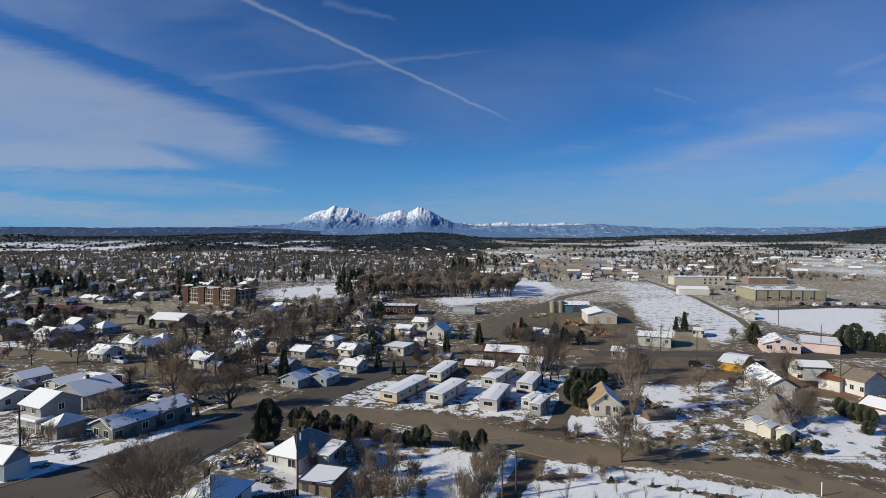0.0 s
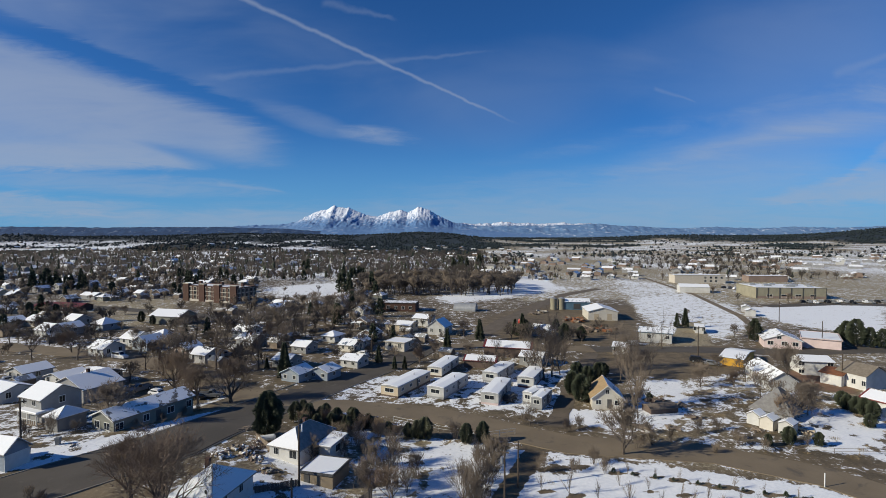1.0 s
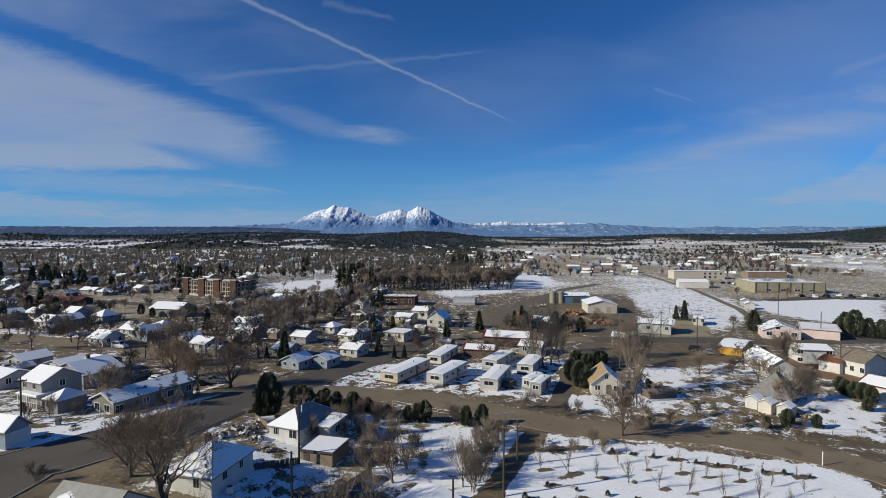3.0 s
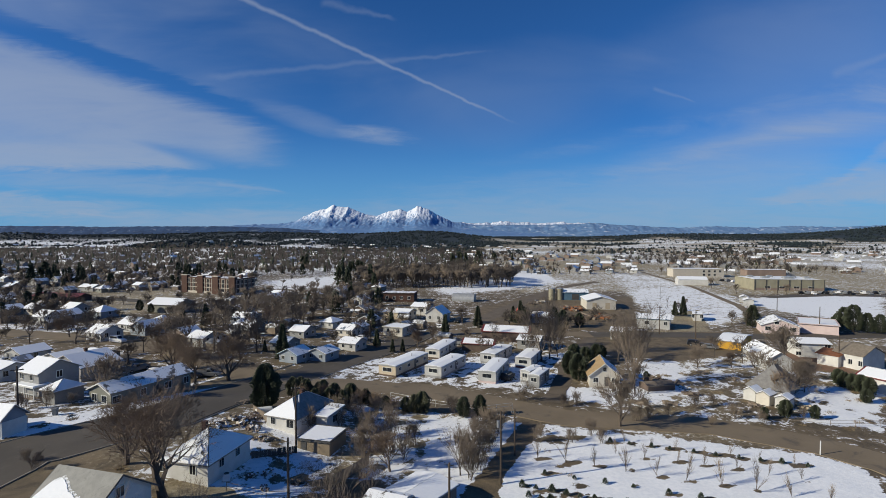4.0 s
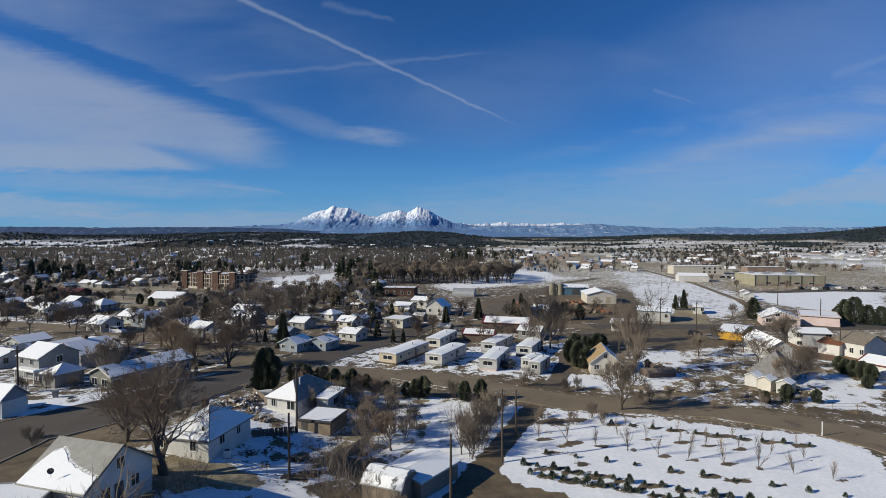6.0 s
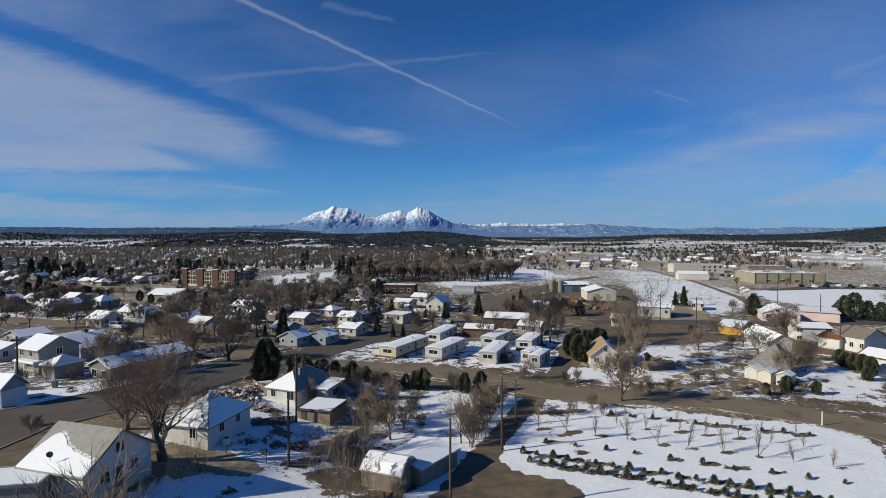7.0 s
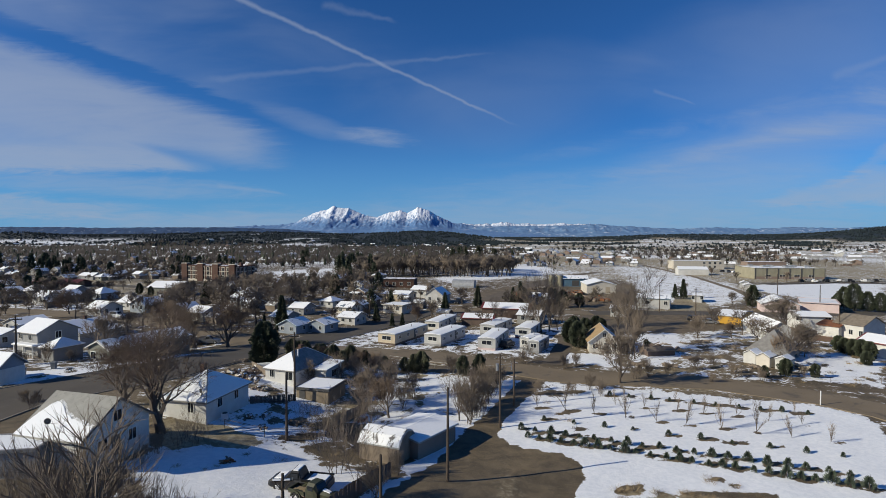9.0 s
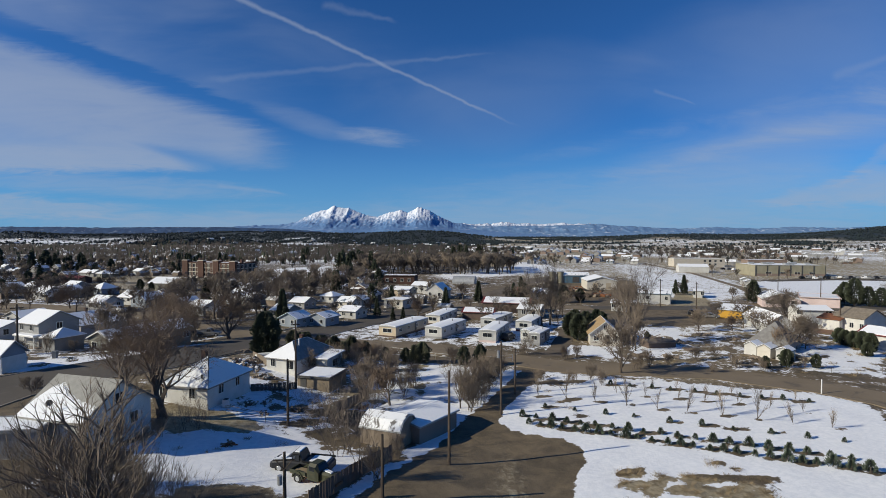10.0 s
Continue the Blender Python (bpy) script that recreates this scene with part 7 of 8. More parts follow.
plant_tree(MID[1], -7.0, 152.7, 0.75)
plant_tree(MID[0], 63.8, 130.6, 0.7)
plant_tree(MID[1], 72.2, 130.6, 0.6)
plant_tree(MID[0], -55.1, 178.5, 1.2)
plant_tree(MID[1], -61.0, 184.7, 1.0)
plant_tree(MID[0], -103.0, 175.0, 0.8)
plant_tree(MID[1], -116.4, 164.4, 1.0)
plant_tree(MID[0], -151.7, 196.8, 0.9)
plant_tree(MID[1], 69.2, 108.2, 0.7)
plant_tree(MID[0], 84.6, 120.0, 0.6)
for k, (x, y, size, turn) in enumerate(((-21.6, 31.4, 1.08, 40), (-19.8, 33.6, 0.88, 150), (-20.6, 32.6, 0.86, 260), (-25.6, 33.4, 0.9, 10), (-22.6, 35.2, 0.82, 200))):
    plant_tree(OLD[k % 3], x, y, size, turn)
# the four near (-28, 57) are brush added to deepen the farmhouse's shadow
for k, (x, y, size) in enumerate(((-20.6, 36.4, 1.3), (-22.4, 37.6, 1.2), (-24.6, 37.4, 1.25), (-27.0, 37.0, 1.1), (-18.8, 37.8, 1.0), (-29.0, 38.6, 1.1), (-28.3, 56.4, 0.75), (-27.0, 57.6, 0.7), (-28.4, 58.4, 0.8), (-26.6, 59.0, 0.5), (-30.6, 38.0, 1.3), (-32.2, 39.6, 1.2), (-33.8, 41.0, 1.1), (-26.0, 39.4, 1.2), (-23.4, 39.6, 1.1), (-30.0, 41.2, 1.2), (-28.0, 40.0, 1.3), (-21.4, 39.0, 1.0))):
    plant_tree(THICKET[k % 2], x, y, size, name="bare_shrub", category="shrub", group="bare shrubs")
plant_tree(SLIM[0], 41.0, 112.6, 1.0)
plant_tree(SLIM[1], 42.3, 116.0, 1.3)
plant_tree(SLIM[0], 49.3, 147.1, 0.8)
plant_tree(SLIM[1], 52.8, 147.0, 0.85)
plant_tree(SLIM[0], 26.4, 138.0, 1.15)
plant_tree(SLIM[1], 28.7, 139.7, 1.2)
plant_tree(SLIM[0], 31.4, 141.9, 0.8)
plant_tree(SLIM[1], 24.9, 142.1, 0.7)
plant_tree(SLIM[0], 108.2, 186.6, 0.6)
plant_tree(SLIM[1], 16.9, 103.3, 0.35)
plant_tree(SLIM[0], 16.0, 160.1, 0.5)
plant_tree(SLIM[0], 2.6, 71.9, 0.55)
plant_tree(SLIM[1], -8.4, 62.6, 0.5)
plant_tree(BRUSH[0], 8.6, 86.6, 1.0, name="bare_shrub", category="shrub", group="bare shrubs")
plant_tree(BRUSH[1], 7.3, 82.9, 1.1, name="bare_shrub", category="shrub", group="bare shrubs")
plant_tree(BRUSH[0], 6.2, 79.5, 1.1, name="bare_shrub", category="shrub", group="bare shrubs")
plant_tree(BRUSH[1], 5.2, 76.4, 1.2, name="bare_shrub", category="shrub", group="bare shrubs")
plant_tree(BRUSH[0], 4.5, 73.5, 1.0, name="bare_shrub", category="shrub", group="bare shrubs")
plant_tree(BRUSH[1], 3.6, 70.8, 1.1, name="bare_shrub", category="shrub", group="bare shrubs")
plant_tree(BRUSH[0], 9.6, 89.3, 0.9, name="bare_shrub", category="shrub", group="bare shrubs")
plant_tree(BRUSH[1], 7.5, 80.1, 0.9, name="bare_shrub", category="shrub", group="bare shrubs")
plant_tree(BRUSH[0], 5.4, 73.5, 0.8, name="bare_shrub", category="shrub", group="bare shrubs")
plant_tree(BRUSH[0], 34.5, 92.8, 0.8, name="bare_shrub", category="shrub", group="bare shrubs")
plant_tree(BRUSH[1], 37.6, 94.3, 0.7, name="bare_shrub", category="shrub", group="bare shrubs")
plant_tree(BRUSH[0], 48.3, 99.5, 0.8, name="bare_shrub", category="shrub", group="bare shrubs")
plant_tree(BRUSH[1], 52.9, 94.3, 0.7, name="bare_shrub", category="shrub", group="bare shrubs")
plant_tree(BRUSH[0], 41.7, 96.6, 0.6, name="bare_shrub", category="shrub", group="bare shrubs")
plant_tree(BRUSH[1], 47.0, 90.7, 0.5, name="bare_shrub", category="shrub", group="bare shrubs")
plant_tree(BRUSH[0], 56.5, 91.7, 0.6, name="bare_shrub", category="shrub", group="bare shrubs")
plant_tree(BRUSH[1], 65.2, 94.3, 0.6, name="bare_shrub", category="shrub", group="bare shrubs")
plant_tree(BRUSH[0], 23.9, 100.8, 0.7, name="bare_shrub", category="shrub", group="bare shrubs")
plant_tree(BRUSH[1], 26.5, 102.6, 0.7, name="bare_shrub", category="shrub", group="bare shrubs")
plant_tree(BRUSH[0], -21.0, 84.3, 1.0, name="bare_shrub", category="shrub", group="bare shrubs")
plant_tree(BRUSH[1], -19.6, 88.4, 1.0, name="bare_shrub", category="shrub", group="bare shrubs")
plant_tree(BRUSH[0], -16.9, 86.8, 1.0, name="bare_shrub", category="shrub", group="bare shrubs")
plant_tree(BRUSH[1], -14.6, 90.0, 1.0, name="bare_shrub", category="shrub", group="bare shrubs")
plant_tree(BRUSH[0], -11.5, 84.7, 1.2, name="bare_shrub", category="shrub", group="bare shrubs")
plant_tree(BRUSH[1], -8.6, 79.0, 1.3, name="bare_shrub", category="shrub", group="bare shrubs")
plant_tree(BRUSH[0], -7.9, 85.3, 1.2, name="bare_shrub", category="shrub", group="bare shrubs")
plant_tree(BRUSH[1], -5.9, 77.4, 1.0, name="bare_shrub", category="shrub", group="bare shrubs")
plant_tree(BRUSH[0], -4.9, 82.4, 1.1, name="bare_shrub", category="shrub", group="bare shrubs")
plant_tree(BRUSH[1], -10.7, 75.0, 1.0, name="bare_shrub", category="shrub", group="bare shrubs")
plant_tree(BRUSH[0], -16.2, 93.7, 1.0, name="bare_shrub", category="shrub", group="bare shrubs")
plant_tree(BRUSH[1], -11.7, 94.8, 1.0, name="bare_shrub", category="shrub", group="bare shrubs")
plant_tree(BRUSH[0], -8.9, 91.2, 1.0, name="bare_shrub", category="shrub", group="bare shrubs")
plant_tree(BRUSH[1], -19.1, 92.8, 1.0, name="bare_shrub", category="shrub", group="bare shrubs")
plant_tree(BRUSH[0], 7.5, 86.9, 1.0, name="bare_shrub", category="shrub", group="bare shrubs")
plant_tree(BRUSH[1], 9.6, 88.0, 1.0, name="bare_shrub", category="shrub", group="bare shrubs")
plant_tree(BRUSH[0], 5.4, 83.6, 1.0, name="bare_shrub", category="shrub", group="bare shrubs")
plant_tree(BRUSH[1], 3.0, 79.5, 1.0, name="bare_shrub", category="shrub", group="bare shrubs")
plant_tree(BRUSH[0], 4.0, 75.8, 1.0, name="bare_shrub", category="shrub", group="bare shrubs")
plant_tree(BRUSH[1], 39.1, 100.1, 0.6, name="bare_shrub", category="shrub", group="bare shrubs")
plant_tree(BRUSH[0], 52.9, 101.6, 0.7, name="bare_shrub", category="shrub", group="bare shrubs")
plant_tree(BRUSH[1], 53.7, 97.0, 0.6, name="bare_shrub", category="shrub", group="bare shrubs")
plant_tree(BRUSH[0], 16.0, 105.0, 0.7, name="bare_shrub", category="shrub", group="bare shrubs")
plant_tree(THICKET[0], -14.2, 64.9, 1.2, name="bare_shrub", category="shrub", group="bare shrubs")
plant_tree(THICKET[1], -12.0, 60.8, 1.4, name="bare_shrub", category="shrub", group="bare shrubs")
plant_tree(THICKET[0], -14.4, 60.1, 1.0, name="bare_shrub", category="shrub", group="bare shrubs")
plant_tree(THICKET[1], -9.7, 55.3, 1.3, name="bare_shrub", category="shrub", group="bare shrubs")
plant_tree(THICKET[0], -7.9, 51.8, 1.0, name="bare_shrub", category="shrub", group="bare shrubs")
plant_tree(THICKET[1], -11.0, 53.0, 1.2, name="bare_shrub", category="shrub", group="bare shrubs")
plant_tree(THICKET[0], -16.9, 66.1, 0.8, name="bare_shrub", category="shrub", group="bare shrubs")
plant_tree(BRUSH[1], -6.2, 47.5, 0.9, name="bare_shrub", category="shrub", group="bare shrubs")
plant_tree(BRUSH[0], -4.8, 54.1, 0.7, name="bare_shrub", category="shrub", group="bare shrubs")
plant_tree(BRUSH[0], -23.7, 41.0, 0.7, name="bare_shrub", category="shrub", group="bare shrubs")
plant_tree(BRUSH[0], -27.6, 42.1, 0.8, name="bare_shrub", category="shrub", group="bare shrubs")
plant_tree(BRUSH[0], -29.3, 51.3, 0.5, name="bare_shrub", category="shrub", group="bare shrubs")
plant_tree(BRUSH[1], -29.2, 53.7, 0.6, name="bare_shrub", category="shrub", group="bare shrubs")
plant_tree(BRUSH[0], -50.5, 64.7, 0.6, name="bare_shrub", category="shrub", group="bare shrubs")
plant_tree(BRUSH[1], -53.5, 67.1, 0.5, name="bare_shrub", category="shrub", group="bare shrubs")
plant_tree(BRUSH[0], -31.5, 46.7, 0.5, name="bare_shrub", category="shrub", group="bare shrubs")
plant_tree(BRUSH[0], 25.5, 83.5, 0.7, name="bare_shrub", category="shrub", group="bare shrubs")
plant_tree(BRUSH[1], 24.8, 86.6, 0.8, name="bare_shrub", category="shrub", group="bare shrubs")
plant_tree(BRUSH[0], 15.3, 83.5, 0.7, name="bare_shrub", category="shrub", group="bare shrubs")
plant_tree(BRUSH[1], 16.4, 86.6, 0.5, name="bare_shrub", category="shrub", group="bare shrubs")
plant_tree(BRUSH[0], 20.8, 83.5, 0.6, name="bare_shrub", category="shrub", group="bare shrubs")
plant_tree(BRUSH[1], 2.0, 97.4, 0.9, name="bare_shrub", category="shrub", group="bare shrubs")
plant_tree(BRUSH[0], 6.1, 86.6, 1.0, name="bare_shrub", category="shrub", group="bare shrubs")
plant_tree(BRUSH[1], 7.7, 90.0, 1.0, name="bare_shrub", category="shrub", group="bare shrubs")
plant_tree(BRUSH[0], 4.5, 75.4, 0.9, name="bare_shrub", category="shrub", group="bare shrubs")
plant_conifer(TALLCEDAR, -31.2, 92.4, 1.0)
plant_conifer(HEDGE[1], -5.0, 97.2, 0.6)
plant_conifer(HEDGE[0], -29.2, 102.6, 0.6)
plant_conifer(HEDGE[1], -26.5, 102.5, 0.65)
plant_conifer(HEDGE[0], -24.1, 102.7, 0.55)
plant_conifer(HEDGE[1], -20.9, 102.0, 0.6)
plant_conifer(HEDGE[0], -17.6, 102.1, 0.55)
plant_conifer(HEDGE[1], -14.7, 101.0, 0.5)
plant_conifer(HEDGE[0], -26.1, 97.8, 0.5)
plant_conifer(HEDGE[1], -24.2, 99.6, 0.45)
plant_conifer(HEDGE[0], -21.6, 100.3, 0.5)
plant_conifer(HEDGE[1], -18.7, 99.4, 0.45)
plant_conifer(HEDGE[0], -16.4, 101.7, 0.45)
plant_conifer(HEDGE[1], -13.5, 100.6, 0.4)
plant_conifer(HEDGE[0], -10.6, 98.6, 0.4)
plant_conifer(HEDGE[1], -6.8, 97.9, 0.45)
plant_conifer(HEDGE[0], -3.6, 97.2, 0.7)
plant_conifer(HEDGE[1], -29.1, 108.0, 0.45)
plant_conifer(HEDGE[0], -24.3, 107.7, 0.4)
plant_conifer(HEDGE[1], -18.9, 106.7, 0.4)
plant_conifer(CEDAR[0], 31.2, 119.4, 0.95)
plant_conifer(CEDAR[1], 30.4, 123.9, 0.9)
plant_conifer(CEDAR[0], 40.2, 136.7, 0.75)
plant_conifer(CEDAR[1], 36.3, 132.4, 0.8)
plant_conifer(CEDAR[0], 34.9, 137.9, 0.8)
plant_conifer(CEDAR[1], 42.9, 140.8, 0.6)
plant_conifer(SPRUCE[0], -40.9, 134.6, 1.0)
plant_conifer(PINE[0], 4.0, 95.2, 0.42)
plant_conifer(PINE[1], 7.0, 95.2, 0.42)
plant_conifer(SPRUCE[1], -19.0, 152.9, 0.6)
plant_conifer(SPRUCE[0], 1.1, 172.7, 0.8)
plant_conifer(SPRUCE[1], 12.8, 187.3, 0.9)
plant_conifer(SPRUCE[0], 29.1, 194.9, 0.9)
plant_conifer(SPRUCE[1], 26.7, 197.3, 0.7)
plant_conifer(SPRUCE[0], 97.9, 213.2, 0.85)
plant_conifer(SPRUCE[1], 94.5, 213.2, 0.65)
plant_conifer(SPRUCE[0], -48.4, 143.5, 0.35)
plant_conifer(SPRUCE[1], -44.0, 143.5, 0.4)
plant_conifer(SPRUCE[0], -13.8, 146.7, 0.4)
plant_conifer(SPRUCE[1], -11.0, 147.0, 0.4)
plant_conifer(PINE[0], 139.9, 178.3, 1.05)
plant_conifer(PINE[1], 141.0, 184.3, 0.8)
plant_conifer(PINE[0], 140.2, 186.4, 0.6)
plant_conifer(PINE[1], 143.1, 176.4, 0.8)
plant_conifer(PINE[0], 145.8, 174.5, 0.7)
plant_conifer(PINE[1], 110.4, 186.6, 0.85)
plant_conifer(PINE[0], 30.1, 194.9, 0.7)
plant_conifer(PINE[1], 43.0, 187.1, 0.7)
plant_conifer(PINE[0], 49.6, 189.2, 0.6)
plant_conifer(PINE[1], 44.2, 207.0, 0.5)
plant_conifer(PINE[0], -127.4, 221.8, 0.5)
plant_conifer(PINE[1], -119.2, 215.5, 0.42)
plant_conifer(CEDAR[0], 87.2, 113.4, 0.6)
plant_conifer(CEDAR[1], 87.8, 115.8, 0.6)
plant_conifer(CEDAR[0], 87.3, 111.1, 0.6)
plant_conifer(CEDAR[1], 87.9, 109.6, 0.65)
plant_conifer(CEDAR[0], 87.9, 107.4, 0.6)
plant_conifer(CEDAR[1], 62.4, 94.7, 0.55)
plant_conifer(CEDAR[0], 58.1, 93.9, 0.35)
plant_conifer(CEDAR[1], 67.2, 93.9, 0.4)
plant_conifer(CEDAR[0], 47.0, 120.2, 0.3)
plant_conifer(CEDAR[1], 83.8, 103.0, 0.5)
plant_tree(FARTREE[0], -57.6, 190.2, 1.2)
plant_tree(FARTREE[1], -57.9, 203.7, 1.1)
plant_tree(FARTREE[0], -49.2, 186.8, 1.0)
plant_tree(FARTREE[1], -64.7, 196.1, 1.2)
plant_tree(FARTREE[0], -65.2, 182.7, 1.2)
plant_tree(FARTREE[1], -54.6, 224.4, 1.1)
plant_tree(FARTREE[0], -45.4, 214.9, 1.0)
plant_tree(FARTREE[1], -39.6, 224.5, 1.0)
plant_tree(FARTREE[0], -27.8, 204.2, 0.8)
plant_tree(FARTREE[1], -73.0, 190.3, 1.1)
plant_tree(FARTREE[0], -87.5, 202.6, 1.0)
plant_tree(FARTREE[1], -26.5, 167.5, 0.7)
nursery_row(14.5, 77.3, 48.2, 64.4, 10, 1.5)
nursery_row(26.7, 78.7, 48.8, 70.5, 7, 1.05)
nursery_row(22.0, 85.2, 50.5, 75.2, 9, 0.8)
stub_row(14.7, 72.2, 46.6, 59.8, 10)
stub_row(27.0, 83.4, 52.5, 74.4, 10)
evergreen_row(10.7, 68.7, 43.5, 55.1, 20, 0.52, 0.70)
evergreen_row(10.9, 65.9, 43.2, 52.2, 25, 0.58, 0.76)
weed_row(17.5, 52.5, 30.5, 50.2, 12)
weed_row(17.2, 49.4, 30.0, 47.6, 16)
weed_row(27.5, 54.6, 32.0, 50.2, 5)
weed_row(15.0, 86.6, 17.9, 68.7, 6)
house(-18.6, 86.5, -22, 2.1, 4.5, 2.3, "shed", 0.5, PLASTER, TIN, "white lean-to with a snowy roof", SNOW, base=0.3, name="lean_to", category="lean-to", wins=(("r", 0.0, 0.9, 1.2, 1.1),))
air_unit(-27.0, 65.4, 15)
for k, (x, y, size) in enumerate(((-35.2, 81.6, 1.0), (-33.6, 84.6, 1.2), (-31.6, 84.0, 1.1), (-31.4, 87.6, 1.0), (-29.4, 82.0, 1.0), (-27.2, 78.6, 0.8), (-24.6, 67.2, 0.6), (-23.0, 68.6, 0.6), (-22.0, 64.6, 0.5))):
    rubble_heap(x, y, 37 * k, size, 200 + k)
satellite_dish(-36.9, 49.1, 7.7, 20)
satellite_dish(-29.2, 63.9, 6.2, -30)
scrap_heap(-18.9, 67.2, 0, 0.7, WOOD, "heap of grey weathered lumber in a yard", 100)
scrap_heap(-30.5, 86.9, 47, 0.8, WOOD, "heap of grey weathered lumber in a yard", 101)
scrap_heap(-35.8, 94.7, 94, 0.7, WOOD, "heap of grey weathered lumber in a yard", 102)
scrap_heap(-26.0, 78.9, 141, 0.5, WOOD, "heap of grey weathered lumber in a yard", 103)
scrap_heap(-21.9, 53.5, 8, 0.5, RUST, "heap of rusty scrap iron on bare dirt", 104)
scrap_heap(47.4, 118.0, 55, 1.5, DARKWALL, "heap of dark scrap lumber in a yard", 105)
scrap_heap(38.9, 102.3, 102, 1.2, WOOD, "heap of grey weathered lumber in a yard", 106)
scrap_heap(52.8, 115.9, 149, 1.0, WOOD, "heap of grey weathered lumber in a yard", 107)
scrap_heap(51.7, 108.3, 16, 1.0, DARKWALL, "heap of dark scrap lumber in a yard", 108)
scrap_heap(69.4, 99.9, 63, 1.1, TAN, "heap of tan rubble and boards in a yard", 109)
scrap_heap(68.7, 102.1, 110, 1.0, TAN, "heap of tan rubble and boards in a yard", 110)
scrap_heap(44.4, 102.2, 157, 0.9, WOOD, "heap of grey weathered lumber in a yard", 111)
scrap_heap(55.7, 231.5, 24, 2.4, RUST, "heap of rusty scrap iron on bare dirt", 112)
scrap_heap(58.6, 228.3, 71, 2.6, RUST, "heap of rusty scrap iron on bare dirt", 113)
scrap_heap(56.5, 206.9, 118, 2.4, DARKWALL, "heap of dark scrap lumber in a yard", 114)
scrap_heap(62.0, 206.8, 165, 2.2, RUST, "heap of rusty scrap iron on bare dirt", 115)
scrap_heap(-28.0, 165.6, 32, 1.0, TIN, "heap of grey tin sheets by a house", 116)
scrap_heap(-30.8, 152.7, 79, 0.9, WOOD, "heap of grey weathered lumber in a yard", 117)
scrap_heap(-24.7, 174.0, 126, 0.8, DARKWALL, "heap of dark scrap lumber in a yard", 118)
scrap_heap(-36.2, 162.0, 173, 0.9, WOOD, "heap of grey weathered lumber in a yard", 119)
scrap_heap(-112.6, 137.7, 40, 0.9, TIN, "heap of grey tin sheets by a house", 120)
scrap_heap(-103.7, 132.0, 87, 0.8, WOOD, "heap of grey weathered lumber in a yard", 121)
scrap_heap(-96.2, 137.6, 134, 0.9, WOOD, "heap of grey weathered lumber in a yard", 122)
scrap_heap(-95.7, 143.8, 1, 0.9, TIN, "heap of grey tin sheets by a house", 123)
scrap_heap(-91.4, 157.8, 48, 0.9, WOOD, "heap of grey weathered lumber in a yard", 124)
scrap_heap(-93.6, 174.9, 95, 0.9, WOOD, "heap of grey weathered lumber in a yard", 125)
scrap_heap(42.6, 249.0, 142, 1.5, WOOD, "heap of grey weathered lumber in a yard", 126)
scrap_heap(47.7, 254.6, 9, 1.6, STONE, "heap of pale rubble on bare dirt", 127)
scrap_heap(67.3, 209.4, 56, 1.2, DARKWALL, "heap of dark scrap lumber in a yard", 128)
scrap_heap(-29.3, 162.9, 103, 0.8, WOOD, "heap of grey weathered lumber in a yard", 129)
scrap_heap(-25.9, 169.3, 150, 0.8, TIN, "heap of grey tin sheets by a house", 130)
scrap_heap(-53.3, 92.1, 17, 0.5, PLASTIC, "grey plastic boxes in a front yard", 131)
scrap_heap(-52.9, 94.1, 64, 0.5, PLASTIC, "grey plastic boxes in a front yard", 132)
scrap_heap(-59.8, 84.2, 111, 0.4, PLASTIC, "grey plastic boxes in a front yard", 133)
scrap_heap(20.5, 114.1, 158, 0.6, TIN, "heap of grey tin sheets by a house", 134)
scrap_heap(16.7, 138.0, 25, 0.7, WOOD, "heap of grey weathered lumber in a yard", 135)
scrap_heap(6.3, 138.1, 72, 0.6, DARKWALL, "heap of dark scrap lumber in a yard", 136)
scrap_heap(-3.2, 66.7, 119, 0.7, DARKWALL, "heap of dark scrap lumber in a yard", 137)
scrap_heap(-1.8, 67.7, 166, 0.6, WOOD, "heap of grey weathered lumber in a yard", 138)
scrap_heap(-10.7, 70.8, 33, 0.5, REDTIN, "red painted boxes among brush", 139)
scrap_heap(-29.8, 71.3, 80, 0.4, DARKTRIM, "dark boxes beside a white house", 140)
scrap_heap(66.4, 120.1, 127, 0.9, WOOD, "heap of grey weathered lumber in a yard", 141)
scrap_heap(62.2, 124.7, 174, 1.0, WOOD, "heap of grey weathered lumber in a yard", 142)
scrap_heap(60.6, 101.5, 41, 0.8, WOOD, "heap of grey weathered lumber in a yard", 143)
scrap_heap(108.1, 146.7, 88, 0.8, RUST, "heap of rusty scrap iron on bare dirt", 144)
tank(-30.3, 89.2, 20, TRIM, "pale propane tank in a back yard")
tank(64.2, 178.9, 0, TRIM, "pale tank beside a building", 0.8, 3.5)
plant_tree(FARTREE[0], -75.5, 143.7, 1.26)
plant_tree(FARTREE[1], -67.9, 137.5, 1.26)
plant_tree(FARTREE[0], -81.7, 143.7, 1.05)
plant_tree(FARTREE[1], -62.3, 143.6, 1.35)
plant_tree(FARTREE[0], -53.0, 137.4, 1.15)
plant_tree(FARTREE[1], -50.7, 143.5, 1.15)
plant_tree(FARTREE[0], -51.2, 165.7, 1.01)
plant_tree(FARTREE[1], -48.3, 174.6, 1.01)
plant_tree(FARTREE[0], -65.5, 224.5, 1.01)
plant_tree(FARTREE[1], -61.3, 252.3, 1.18)
plant_tree(FARTREE[0], -54.5, 252.2, 1.08)
plant_tree(FARTREE[1], -47.7, 252.2, 1.08)
plant_tree(FARTREE[0], -39.6, 252.3, 0.92)
plant_tree(FARTREE[1], -14.4, 153.5, 0.59)
